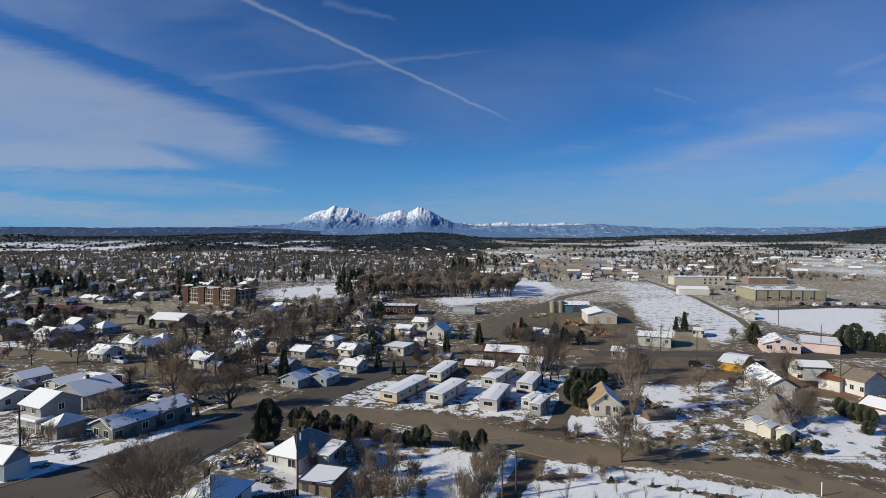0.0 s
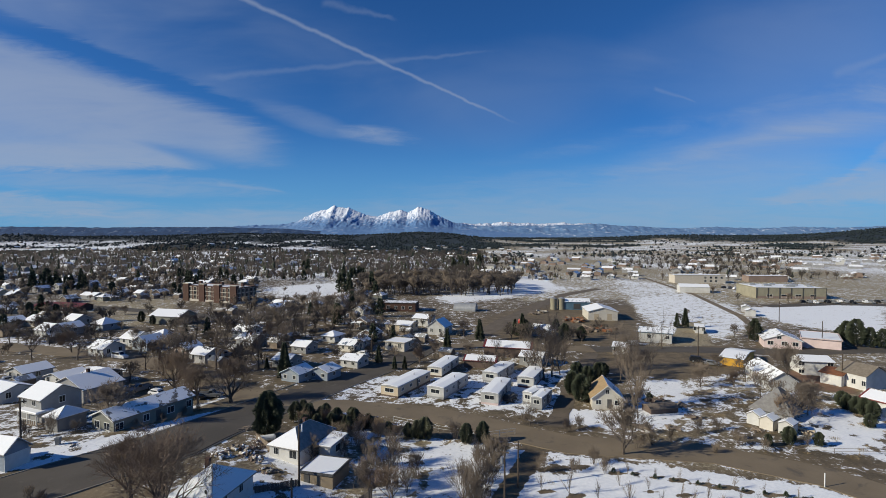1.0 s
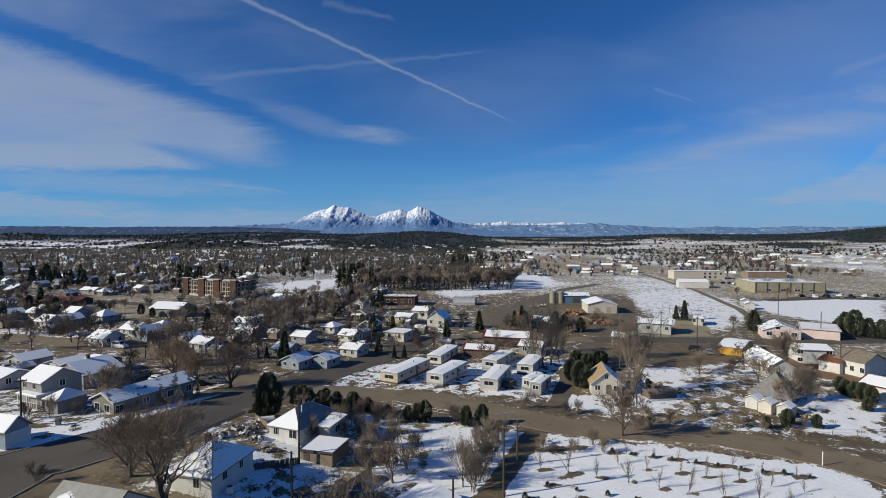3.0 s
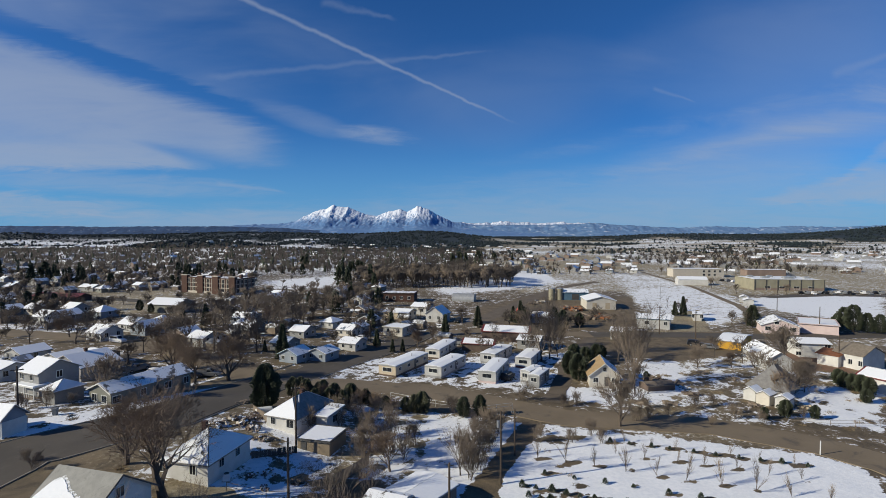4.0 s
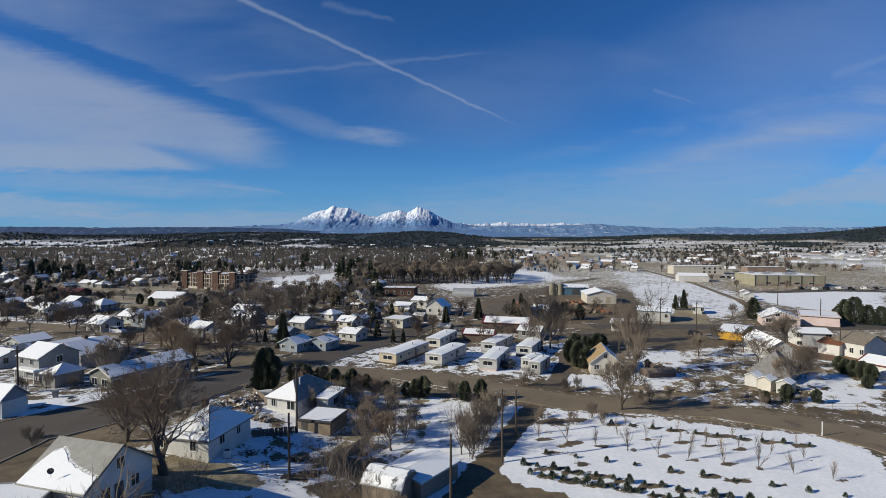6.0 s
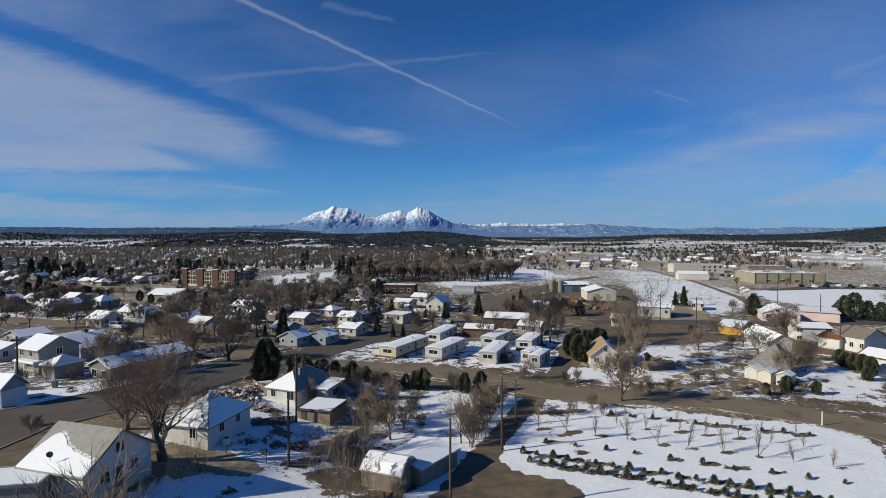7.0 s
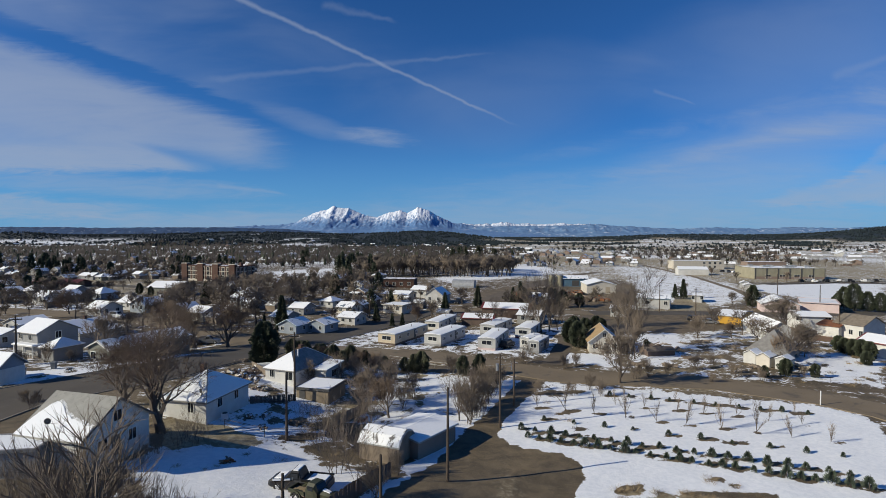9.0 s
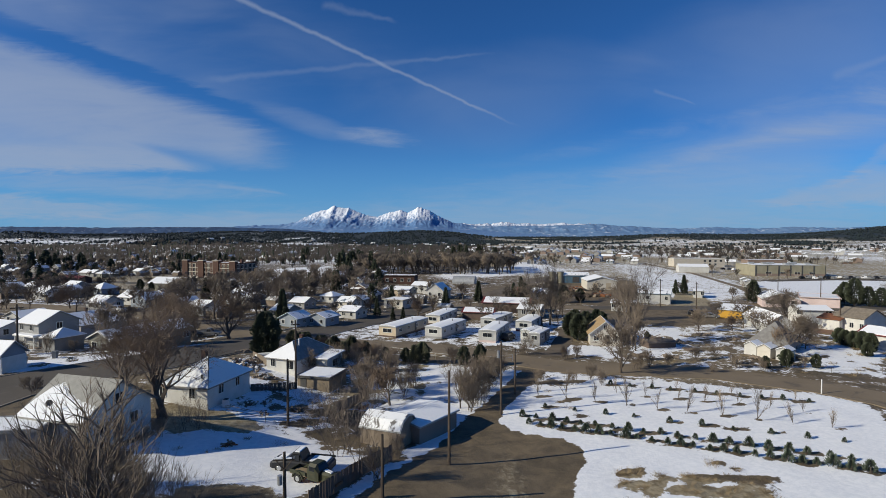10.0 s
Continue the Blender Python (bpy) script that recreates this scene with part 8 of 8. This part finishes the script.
plant_tree(FARTREE[0], -7.2, 157.8, 0.76)
plant_tree(FARTREE[1], -3.0, 161.8, 0.67)
plant_tree(FARTREE[0], 11.0, 141.0, 0.67)
plant_tree(FARTREE[1], 16.3, 147.3, 0.59)
plant_tree(FARTREE[0], 65.9, 134.9, 0.67)
plant_tree(FARTREE[1], 73.2, 140.6, 0.67)
plant_tree(FARTREE[0], 77.5, 134.9, 0.76)
plant_tree(FARTREE[1], 72.3, 120.1, 0.76)
plant_tree(FARTREE[0], 73.5, 115.8, 0.76)
plant_tree(FARTREE[1], 76.3, 110.0, 0.67)
plant_tree(FARTREE[0], 67.1, 101.5, 0.59)
plant_tree(FARTREE[1], -120.9, 154.2, 0.92)
plant_tree(FARTREE[0], -107.5, 154.2, 1.01)
plant_tree(FARTREE[1], -144.7, 175.3, 0.84)
plant_tree(FARTREE[0], -90.2, 137.6, 0.76)
plant_tree(FARTREE[1], -72.8, 174.8, 1.26)
plant_tree(FARTREE[0], -65.3, 174.7, 1.35)
plant_tree(FARTREE[1], -71.2, 209.3, 1.01)
plant_tree(FARTREE[0], -86.9, 184.9, 1.15)
plant_tree(FARTREE[1], -87.9, 174.9, 1.05)
plant_tree(FARTREE[0], -131.5, 175.2, 0.92)
plant_tree(FARTREE[1], 45.5, 135.0, 0.92)
plant_tree(FARTREE[0], 58.4, 178.9, 0.84)
plant_tree(FARTREE[1], 40.0, 108.3, 0.76)
plant_tree(FARTREE[0], 53.5, 140.8, 0.76)
plant_tree(FARTREE[1], 30.6, 147.2, 0.92)
plant_tree(FARTREE[0], 35.3, 154.0, 0.84)
plant_tree(FARTREE[1], 23.2, 140.9, 0.76)
behind = random.Random(61)
for k in range(34):
    y = behind.uniform(190, 300)
    x = behind.uniform(-0.74, -0.42) * y
    if is_free(x, y, 1.5):
        plant_tree(TOWNTREE[k % 3], x, y, behind.uniform(0.6, 1.1))
for x, y, size in ((-27.0, 100.5, 0.8), (-22.6, 101.4, 0.9), (-19.6, 101.0, 0.7), (-15.6, 99.6, 0.9), (-12.2, 98.6, 0.9), (-9.0, 97.0, 0.8)):
    plant_tree(BRUSH[2], x, y, size, name="bare_shrub", category="shrub", group="bare shrubs")
weeds_about(38, 88, 110, 128, 170, 1)
weeds_about(-45, 50, -2, 95, 110, 2)
weeds_about(15, 44, 34, 52, 26, 9)
weeds_about(-70, 78, -42, 110, 40, 3)
weeds_about(-14, 95, 30, 135, 50, 4)
build_ground()


# ---- far mountains ----
def mountain_material(name, low, rock, snow_from, snow_full, run=0.45, ribs=90.0, glades=0.35):
    m = bpy.data.materials.new(name)
    m.use_nodes = True
    gr = Graph(m.node_tree)
    bsdf = m.node_tree.nodes["Principled BSDF"]
    at = gr.coords()
    sep = gr.node("ShaderNodeSeparateXYZ")
    gr.put(at, sep.inputs[0])
    streak = gr.noise(gr.stretch(at, (1.0, 0.25 + 0.5 * (run > 0.9), run)), 0.034, 8, 0.7, 0.4)
    z = gr.math("ADD", sep.outputs[2], gr.math("MULTIPLY", gr.math("SUBTRACT", streak, 0.5), (snow_full - snow_from) * 2.6))
    snow = gr.step(z, snow_from, snow_full)
    # bare rock ribs run down through the snow, thinner towards the summits
    rib = gr.noise(gr.stretch(at, (1.0, 0.2, 0.33)), 0.075, 7, 0.68, 1.1)
    reach = gr.math("MULTIPLY", gr.step(sep.outputs[2], snow_from, snow_full + ribs), 0.13)
    bare = gr.step(rib, gr.math("ADD", 0.455, reach), gr.math("ADD", 0.50, reach))
    snow = gr.math("MULTIPLY", snow, gr.math("SUBTRACT", 1.0, gr.math("MULTIPLY", bare, 0.8)))
    # meadows and thin snow among the woods below
    glade = gr.step(gr.noise(gr.stretch(at, (0.6, 0.5, 1.6)), 0.03, 6, 0.65, 0.5), 0.56, 0.68)
    snow = gr.math("MAXIMUM", snow, gr.math("MULTIPLY", glade, glades))
    # low and rock are woods and rock with blue air haze painted in
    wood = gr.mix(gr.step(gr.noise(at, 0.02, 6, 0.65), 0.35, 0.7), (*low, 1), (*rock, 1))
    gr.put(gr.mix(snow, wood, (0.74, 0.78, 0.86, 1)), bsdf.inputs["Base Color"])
    bsdf.inputs["Roughness"].default_value = 1.0
    b = gr.node("ShaderNodeBump")
    b.inputs["Strength"].default_value, b.inputs["Distance"].default_value = 0.2, 6.0
    gr.put(streak, b.inputs["Height"])
    gr.put(b.outputs[0], bsdf.inputs["Normal"])
    return m


def mountain_range(name, x0, x1, y0, depth, nx, ny, crest, material, label, rough, from_z=60.0, jag=4.0, steep=1.5):
    """A range as a height field: crest(x) is its skyline; ridges run down from it to the foot."""
    s = Shape()
    for j in range(ny):
        v = j / (ny - 1)
        for i in range(nx):
            x = x0 + (x1 - x0) * i / (nx - 1)
            y = y0 + depth * v
            bend = 26.0 * noise.noise(Vector((x * 0.006, y * 0.006, 6.0))) + 10.0 * noise.noise(Vector((x * 0.02, y * 0.02, 2.0)))
            # gullies between sharp ribs, which fork on their way down
            gully = 0.0
            for k, (fx, fy, share) in enumerate(((0.0052, 0.0035, 0.75), (0.0125, 0.0062, 0.62), (0.029, 0.010, 0.50), (0.062, 0.02, 0.28))):
                gully += share * abs(noise.noise(Vector(((x + bend) * fx, (y + bend) * fy, 3.1 + 5 * k))))
            top = crest(x) + jag * (noise.noise(Vector((x * 0.022, 0.0, 1.7))) + 0.7 * noise.noise(Vector((x * 0.07, 0.0, 4.7)))) * v ** 3
            rise = 0.22 * v + 0.78 * v ** steep
            z = top * rise
            keep = float(smooth(from_z - 40.0, from_z + 60.0, z))
            z -= rough * gully * keep * (0.12 + 0.88 * math.sin(math.pi * min(1.0, v * 0.97)))
            s.v.append((x, y, z))
    for j in range(ny - 1):
        for i in range(nx - 1):
            a = j * nx + i
            s.f.append((a, a + 1, a + nx + 1, a + nx))
    # the far side closes the body
    n = len(s.v)
    for i in range(nx):
        x = x0 + (x1 - x0) * i / (nx - 1)
        s.v.append((x, y0 + depth + 60, -60.0))
    for i in range(nx - 1):
        a = (ny - 1) * nx + i
        s.f.append((a, a + 1, n + i + 1, n + i))
    ob = new(name, s.mesh(name, material))
    ob.data.shade_smooth()
    return tagged(ob, label, "mountain", kind="structure")


def skyline(*pairs):
    """A crest line that runs through a few shoulders and summits."""
    xs, zs = [p[0] for p in pairs], [p[1] for p in pairs]
    return lambda x: float(np.interp(x, xs, zs))


# each range's blue slope colours include the haze of distance
PEAKS = skyline((-2900, 70), (-1840, 100), (-1400, 118), (-1250, 140), (-1170, 178), (-1067, 231), (-985, 247), (-914, 281), (-870, 266), (-794, 262), (-745, 240), (-656, 200),
                (-560, 184), (-517, 196), (-450, 229), (-350, 240), (-297, 222), (-210, 268), (-124, 248), (-60, 208), (0, 174), (77, 140), (290, 108), (900, 60))
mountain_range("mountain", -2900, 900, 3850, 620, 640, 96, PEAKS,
               mountain_material("hazy_mountain_slopes", (0.085, 0.185, 0.375), (0.12, 0.235, 0.43), 116.0, 190.0, 1.0, glades=0.30), "twin snow-capped mountain peaks far behind the town", 27.0, 85.0, 8.0, 1.15)
SIERRA = skyline((-300, 30), (60, 96), (168, 100), (540, 106), (1006, 112), (1180, 120), (1285, 126), (1370, 112), (1470, 109), (1700, 96), (1937, 86), (2100, 92), (2263, 98),
                 (2543, 86), (2870, 97), (3335, 93), (3650, 108), (4400, 100))
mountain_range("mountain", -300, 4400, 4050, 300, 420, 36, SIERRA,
               mountain_material("hazy_foothill_slopes", (0.09, 0.185, 0.35), (0.16, 0.27, 0.43), 400.0, 500.0, 1.3, glades=0.6), "long haze-blue foothills with pale clearings", 34.0, 60.0, 5.0, 1.3)
TIPS = skyline((-100, 90), (120, 122), (190, 138), (260, 128), (420, 136), (560, 147), (660, 135), (760, 141), (850, 128), (960, 134), (1080, 141), (1160, 132), (1300, 136), (1420, 116), (1700, 90))
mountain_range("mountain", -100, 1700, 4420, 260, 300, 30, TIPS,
               mountain_material("hazy_snowy_range_slopes", (0.12, 0.21, 0.38), (0.2, 0.3, 0.46), 104.0, 116.0, 1.0, ribs=40.0), "line of white summits beyond the foothills", 46.0, 80.0, 6.0, 1.2)
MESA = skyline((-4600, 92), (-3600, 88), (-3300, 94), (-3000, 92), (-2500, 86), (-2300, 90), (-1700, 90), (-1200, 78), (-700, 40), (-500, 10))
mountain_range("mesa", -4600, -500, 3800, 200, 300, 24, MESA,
               mountain_material("hazy_mesa_woods", (0.013, 0.040, 0.105), (0.030, 0.075, 0.17), 400.0, 500.0, glades=0.16), "long dark haze-blue wooded mesa on the horizon", 14.0, 50.0, 3.0)


# ---- the town beyond, the woods and the junipers on the hills ----
TOWN_TURN = radians(-24.0)


def open_ground(x, y):
    """Whether a place lies in the fields and lots that carry no houses."""
    s = x / y
    if (y < 152 and -52 < x < 26) or (-132 < x < -62 and 136 < y < 163 - 0.25 * (x + 132)):
        return True
    return (0.02 < s < 0.55 and 200 < y < 430) or (s > 0.30 and y < 430) or (-0.12 < s < 0.12 and 215 < y < 420) or (-0.35 < s < -0.19 and 290 < y < 420) or (-0.71 < s < -0.43 and 185 < y < 298)


def town_places(near, far, gap, seed, chance):
    """Plots along streets that run square to one another."""
    rnd = random.Random(seed)
    c, s = math.cos(TOWN_TURN), math.sin(TOWN_TURN)
    n = int(far * 1.3 / gap)
    for i in range(-n, n):
        for j in range(-n, n):
            if i % 4 == 3:
                continue
            u, v = i * gap + rnd.uniform(-0.38, 0.38) * gap, j * gap + rnd.uniform(-0.38, 0.38) * gap
            x, y = c * u - s * v, s * u + c * v
            if near < y < far and abs(x) < 0.95 * y and not open_ground(x, y) and rnd.random() < chance(x, y):
                yield x, y, rnd


def town_chance(x, y):
    s = x / y
    edge = 1.0 - smooth(650.0, 1080.0, y) * (0.8 + 0.2 * smooth(-0.1, 0.3, s))
    return (0.52 if s < 0.05 else 0.44) * edge


def plain_house(x, y, turn, w, l, wall, roof, snow, kind, label, wing):
    ob = house(x, y, turn, w, l, 2.1, kind, 1.5, wall, roof, label, snow, group="houses of the town", trim=TRIM if kind == "gable" else None,
               wins=(("f", -w * 0.25, 0.7, 0.9, 1.0), ("f", w * 0.25, 0.7, 0.9, 1.0), ("r", 0.0, 0.7, 0.9, 1.0), ("l", 0.0, 0.7, 0.9, 1.0)), chimney=(0.6, 0.5, 2.1))
    a, b = w / 2, l / 2
    if wing == "porch":
        part("porch_roof", Shape().solid([(-a, -b - 2.1, 2.0), (a * 0.4, -b - 2.1, 2.0), (a * 0.4, -b, 2.35), (-a, -b, 2.35)], [(-a, -b - 2.1, 2.14), (a * 0.4, -b - 2.1, 2.14), (a * 0.4, -b, 2.5), (-a, -b, 2.5)]), SNOW, ob)
        for px in (-a + 0.15, -a * 0.3, a * 0.4 - 0.15):
            part("porch_post", Shape().box(px - 0.07, -b - 2.0, -0.3, px + 0.07, -b - 1.86, 2.05), TRIM, ob)
        part("porch_floor", Shape().box(-a, -b - 2.1, -0.5, a * 0.4, -b - 0.01, 0.28), WOOD, ob)
    elif wing == "annex":
        part("annex_wall", Shape().box(a, -b * 0.2, -1.0, a + 2.8, b * 0.85, 2.0), wall, ob)
        part("annex_roof", Shape().solid([(a, -b * 0.2 - 0.3, 2.3), (a + 3.1, -b * 0.2 - 0.3, 1.95), (a + 3.1, b * 0.85 + 0.3, 1.95), (a, b * 0.85 + 0.3, 2.3)],
                                          [(a, -b * 0.2 - 0.3, 2.5), (a + 3.1, -b * 0.2 - 0.3, 2.15), (a + 3.1, b * 0.85 + 0.3, 2.15), (a, b * 0.85 + 0.3, 2.5)]), snow, ob)
    return ob


def build_town():
    sorts = [(WHITE, SHINGLE, SNOW, "gable", "white house with a snowy gable roof", "porch"), (TAN, SHINGLE_BROWN, SNOW_THIN, "gable", "tan house with patchy snow on its roof", "annex"),
             (BLUEWALL, SHINGLE, SNOW, "hip", "pale blue house with a snowy hip roof", ""), (GREYWALL, SHINGLE, SNOW_THIN, "gable", "grey house with patchy snow on its roof", "porch"),
             (GREENWALL, SHINGLE_BROWN, SNOW_THIN, "hip", "drab house with patchy snow on its hip roof", "annex"), (WHITE, BLUETIN, SNOW_BLUE, "gable", "white house with a snowy blue roof", ""),
             (BROWNWALL, SHINGLE, SNOW, "gable", "brown house with a snowy gable roof", "annex"), (GREYWALL, SHINGLE_BROWN, SNOW, "gable", "long grey house with a snowy roof", ""),
             (DARKWALL, TIN, SNOW_TIN, "gable", "dark wooden house with thin snow on tin", "porch")]
    first = {}
    for x, y, rnd in town_places(150, 460, 16.5, 5, town_chance):
        if not is_free(x, y, 4.6):
            continue
        k = rnd.randrange(len(sorts))
        turn = math.degrees(TOWN_TURN) + rnd.choice((0, 90, 180, 270)) + rnd.uniform(-4, 4)
        if k not in first:
            wall, roof, snow, kind, label, wing = sorts[k]
            first[k] = plain_house(x, y, turn, rnd.uniform(5.2, 6.6), rnd.uniform(6.0, 8.5) if k != 7 else 12.0, wall, roof, snow, kind, label, wing)
        else:
            copy_thing(first[k], pose(x, y, float(height(x, y)), 0, 0, turn))
            TAKEN.append((x, y, 5.2))
    # backyard sheds and parked cars
    shed, cars = None, [None, None, None]
    rnd = random.Random(44)
    n = 0
    while n < 84:
        y = rnd.uniform(118, 400)
        x = rnd.uniform(-0.9, 0.12) * y
        if open_ground(x, y) or not is_free(x, y, 1.6):
            continue
        n += 1
        turn = math.degrees(TOWN_TURN) + rnd.choice((0, 90, 180, 270)) + rnd.uniform(-8, 8)
        if n % 3:
            if shed is None:
                shed = house(x, y, turn, 3.2, 4.2, 1.9, "gable", 0.8, WOOD, TIN, "small weathered backyard shed with snow on top", SNOW_TIN, over=0.15, base=0.0, name="shed", category="shed",
                             group="backyard sheds", doors=(("f", 0.0, 0.0, 1.1, 1.8),))
            else:
                copy_thing(shed, pose(x, y, float(height(x, y)), 0, 0, turn))
        else:
            k = (n // 3) % 3
            if cars[k] is None:
                cars[k] = car(x, y, turn, (PAINT_GREY, PAINT_WHITE, PAINT_BLACK)[k], ("grey pickup truck parked in a yard", "white car parked in a yard", "dark car parked in a yard")[k], ("pickup", "car", "suv")[k])
            else:
                copy_thing(cars[k], pose(x, y, float(height(x, y)), 0, 0, turn))
        TAKEN.append((x, y, 2.2))


def many(name, v, f, slots, index, label, category):
    me = bpy.data.meshes.new(name)
    me.from_pydata(v, [], f)
    for m in slots:
        me.materials.append(m)
    if index is not None:
        me.polygons.foreach_set("material_index", np.array(index, dtype=np.int32))
    return tagged(new(name, me), label, category, kind="stuff")


def build_far_houses():
    v, f, index = [], [], []
    for x, y, rnd in town_places(460, 1500, 23.0, 6, town_chance):
        turn = TOWN_TURN + rnd.choice((0, math.pi / 2)) + rnd.uniform(-0.05, 0.05)
        w, l, h, r = rnd.uniform(6, 8.5), rnd.uniform(8, 13), rnd.uniform(2.4, 3.4), rnd.uniform(1.0, 2.2)
        c, s, z = math.cos(turn), math.sin(turn), float(height(x, y))
        a, b = w / 2, l / 2
        n = len(v)
        for px, py, pz in ((-a, -b, -1), (a, -b, -1), (a, b, -1), (-a, b, -1), (-a, -b, h), (a, -b, h), (a, b, h), (-a, b, h),
                           (-a - .4, -b - .4, h - .1), (a + .4, -b - .4, h - .1), (a + .4, b + .4, h - .1), (-a - .4, b + .4, h - .1), (0, -b - .4, h + r), (0, b + .4, h + r), (0, -b, h + r - .1), (0, b, h + r - .1)):
            v.append((x + c * px - s * py, y + s * px + c * py, z + pz))
        wall = rnd.choice((0, 2, 3, 2, 3))
        for q in ((0, 1, 5, 4), (1, 2, 6, 5), (2, 3, 7, 6), (3, 0, 4, 7), (4, 5, 14), (6, 7, 15)):
            f.append(tuple(n + k for k in q))
            index.append(wall)
        roof = rnd.choice((4, 4, 4, 5, 6))
        for q in ((9, 10, 13, 12), (11, 8, 12, 13)):
            f.append(tuple(n + k for k in q))
            index.append(roof)
    many("distant_houses", v, f, [WHITE, CREAM, BROWNWALL, GREYWALL, SNOW, SNOW_THIN, SHINGLE], index, "many small houses of the far town under patchy snow", "houses")


def build_trees():
    rnd = random.Random(17)
    n = 0
    # yard trees between the houses; those farther off are joined
    behind = []
    while n < 640:
        y = 125 + 335 * rnd.random() ** 0.9
        x = rnd.uniform(-0.9, 0.9) * y
        if (open_ground(x, y) and (y < 152 or rnd.random() < 0.95)) or (x > 0.05 * y and rnd.random() < 0.6) or not is_free(x, y, 0.8):
            continue
        n += 1
        if rnd.random() > 0.92:
            plant_conifer(FARSPRUCE[n % 2], x, y, rnd.uniform(0.5, 1.1), group="evergreen trees")
        elif y < 205:
            plant_tree(TOWNTREE[n % 3], x, y, rnd.uniform(0.5, 1.15))
        else:
            behind.append((GROVETREE[n % 3], x, y, rnd.uniform(0.55, 1.2), rnd.uniform(0, 6.28)))
    join_trees("town_trees", behind, "bare brown trees between the houses of the town")
    # clusters of tall dark evergreens
    for x0, y0, spread, number in ((-275, 370, 9, 6), (-245, 358, 7, 4), (-300, 330, 8, 4), (-189, 405, 5, 4), (-74, 415, 5, 5), (-140, 530, 5, 3), (-62, 330, 6, 3), (15, 560, 12, 5), (60, 640, 14, 6), (-335, 375, 8, 3)):
        for k in range(number):
            plant_conifer(FARSPRUCE[k % 2], x0 + rnd.gauss(0, spread), y0 + rnd.gauss(0, spread), rnd.uniform(0.9, 1.65), group="evergreen trees")
    # the cottonwood grove beyond the open ground
    grove = []
    for k in range(190):
        y, s = rnd.uniform(322, 400), rnd.uniform(-0.155, 0.135)
        grove.append((GROVETREE[k % 3], s * y, y, rnd.uniform(1.35, 1.95), rnd.uniform(0, 6.28)))
    join_trees("cottonwood_grove", grove, "dense grove of bare grey-brown cottonwoods")


def build_far_trees():
    rnd = random.Random(23)
    v, f = [], []
    dark_v, dark_f = [], []
    n = 0
    while n < 4700:
        y = 430 + 620 * rnd.random() ** 0.95
        x = rnd.uniform(-0.95, 0.95) * y
        s = x / y
        if s > 0.08 and rnd.random() < 0.55:
            continue
        if s > 0.06 and noise.noise(Vector((x * 0.009, y * 0.006, 5.0))) < -0.02:
            continue
        if y > 850 and s > 0.0 and rnd.random() < 0.5:
            continue
        n += 1
        z = float(height(x, y))
        tall = rnd.uniform(6, 13)
        if rnd.random() < (0.24 if s < 0.08 else 0.22):
            tall *= 0.75 if s < 0.08 else 0.5
            m = len(dark_v)
            w = tall * 0.24
            for k in range(6):
                q = k * math.pi / 3 + rnd.random()
                dark_v.append((x + math.cos(q) * w * rnd.uniform(0.7, 1.1), y + math.sin(q) * w, z + tall * rnd.uniform(0.05, 0.25)))
            dark_v.append((x, y, z + tall))
            for k in range(6):
                dark_f.append((m + k, m + (k + 1) % 6, m + 6))
            continue
        for k in range(18 if y < 650 else 11):
            w, e = rnd.uniform(0, 6.283), rnd.uniform(0.25, 1.35)
            r0, r1 = tall * rnd.uniform(0.0, 0.15), tall * rnd.uniform(0.28, 0.5)
            d = Vector((math.cos(w) * math.cos(e), math.sin(w) * math.cos(e), math.sin(e) * 1.2))
            p, q = Vector((x, y, z + tall * 0.28)) + d * r0, Vector((x, y, z + tall * 0.28)) + d * r1
            wide = (0.12 + 0.00022 * y) * (1.0 if y < 650 else 1.35)
            m = len(v)
            v += [(p.x - wide, p.y, p.z), (p.x + wide, p.y, p.z), (q.x + wide * 0.3, q.y, q.z), (q.x - wide * 0.3, q.y, q.z + 0.1)]
            f.append((m, m + 1, m + 2, m + 3))
        m = len(v)
        v += [(x - 0.2, y, z - 0.5), (x + 0.2, y, z - 0.5), (x + 0.1, y, z + tall * 0.5), (x - 0.1, y, z + tall * 0.5)]
        f.append((m, m + 1, m + 2, m + 3))
    many("distant_bare_trees", v, f, [TWIG_DARK], None, "bare grey-brown trees of the far town", "trees")
    many("distant_evergreens", dark_v, dark_f, [NEEDLE], None, "dark evergreens scattered through the far town", "trees")


def build_junipers():
    """Dark junipers, dense on the hills and thin on the plain."""
    rnd = random.Random(29)
    v, f = [], []
    n = tries = 0
    while n < 27000 and tries < 260000:
        tries += 1
        y = 850 + 3000 * rnd.random() ** 1.25
        x = rnd.uniform(-0.95, 0.95) * y
        s = x / y
        z = float(height(x, y))
        w = float(woods(x, y))
        want = 0.06 + 0.94 * w if s < 0.0 else 0.13 + 0.87 * w
        if rnd.random() > want or noise.noise(Vector((x * 0.013, y * 0.008, 7.0))) < -0.25 + 0.3 * (1 - w):
            continue
        n += 1
        r = rnd.uniform(1.4, 3.2) * (1 + y / 3500)
        h = r * rnd.uniform(1.0, 1.6)
        m = len(v)
        for k in range(5):
            w = k * 1.2566 + rnd.random() * 0.8
            v.append((x + math.cos(w) * r * rnd.uniform(0.7, 1.1), y + math.sin(w) * r, z + h * rnd.uniform(0.2, 0.5)))
        v += [(x, y, z - 0.5), (x + rnd.uniform(-0.3, 0.3) * r, y, z + h)]
        for k in range(5):
            j = (k + 1) % 5
            f += [(m + k, m + j, m + 6), (m + j, m + k, m + 5)]
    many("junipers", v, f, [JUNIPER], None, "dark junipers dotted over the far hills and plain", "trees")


build_town()
build_far_houses()
build_trees()
build_far_trees()
build_junipers()
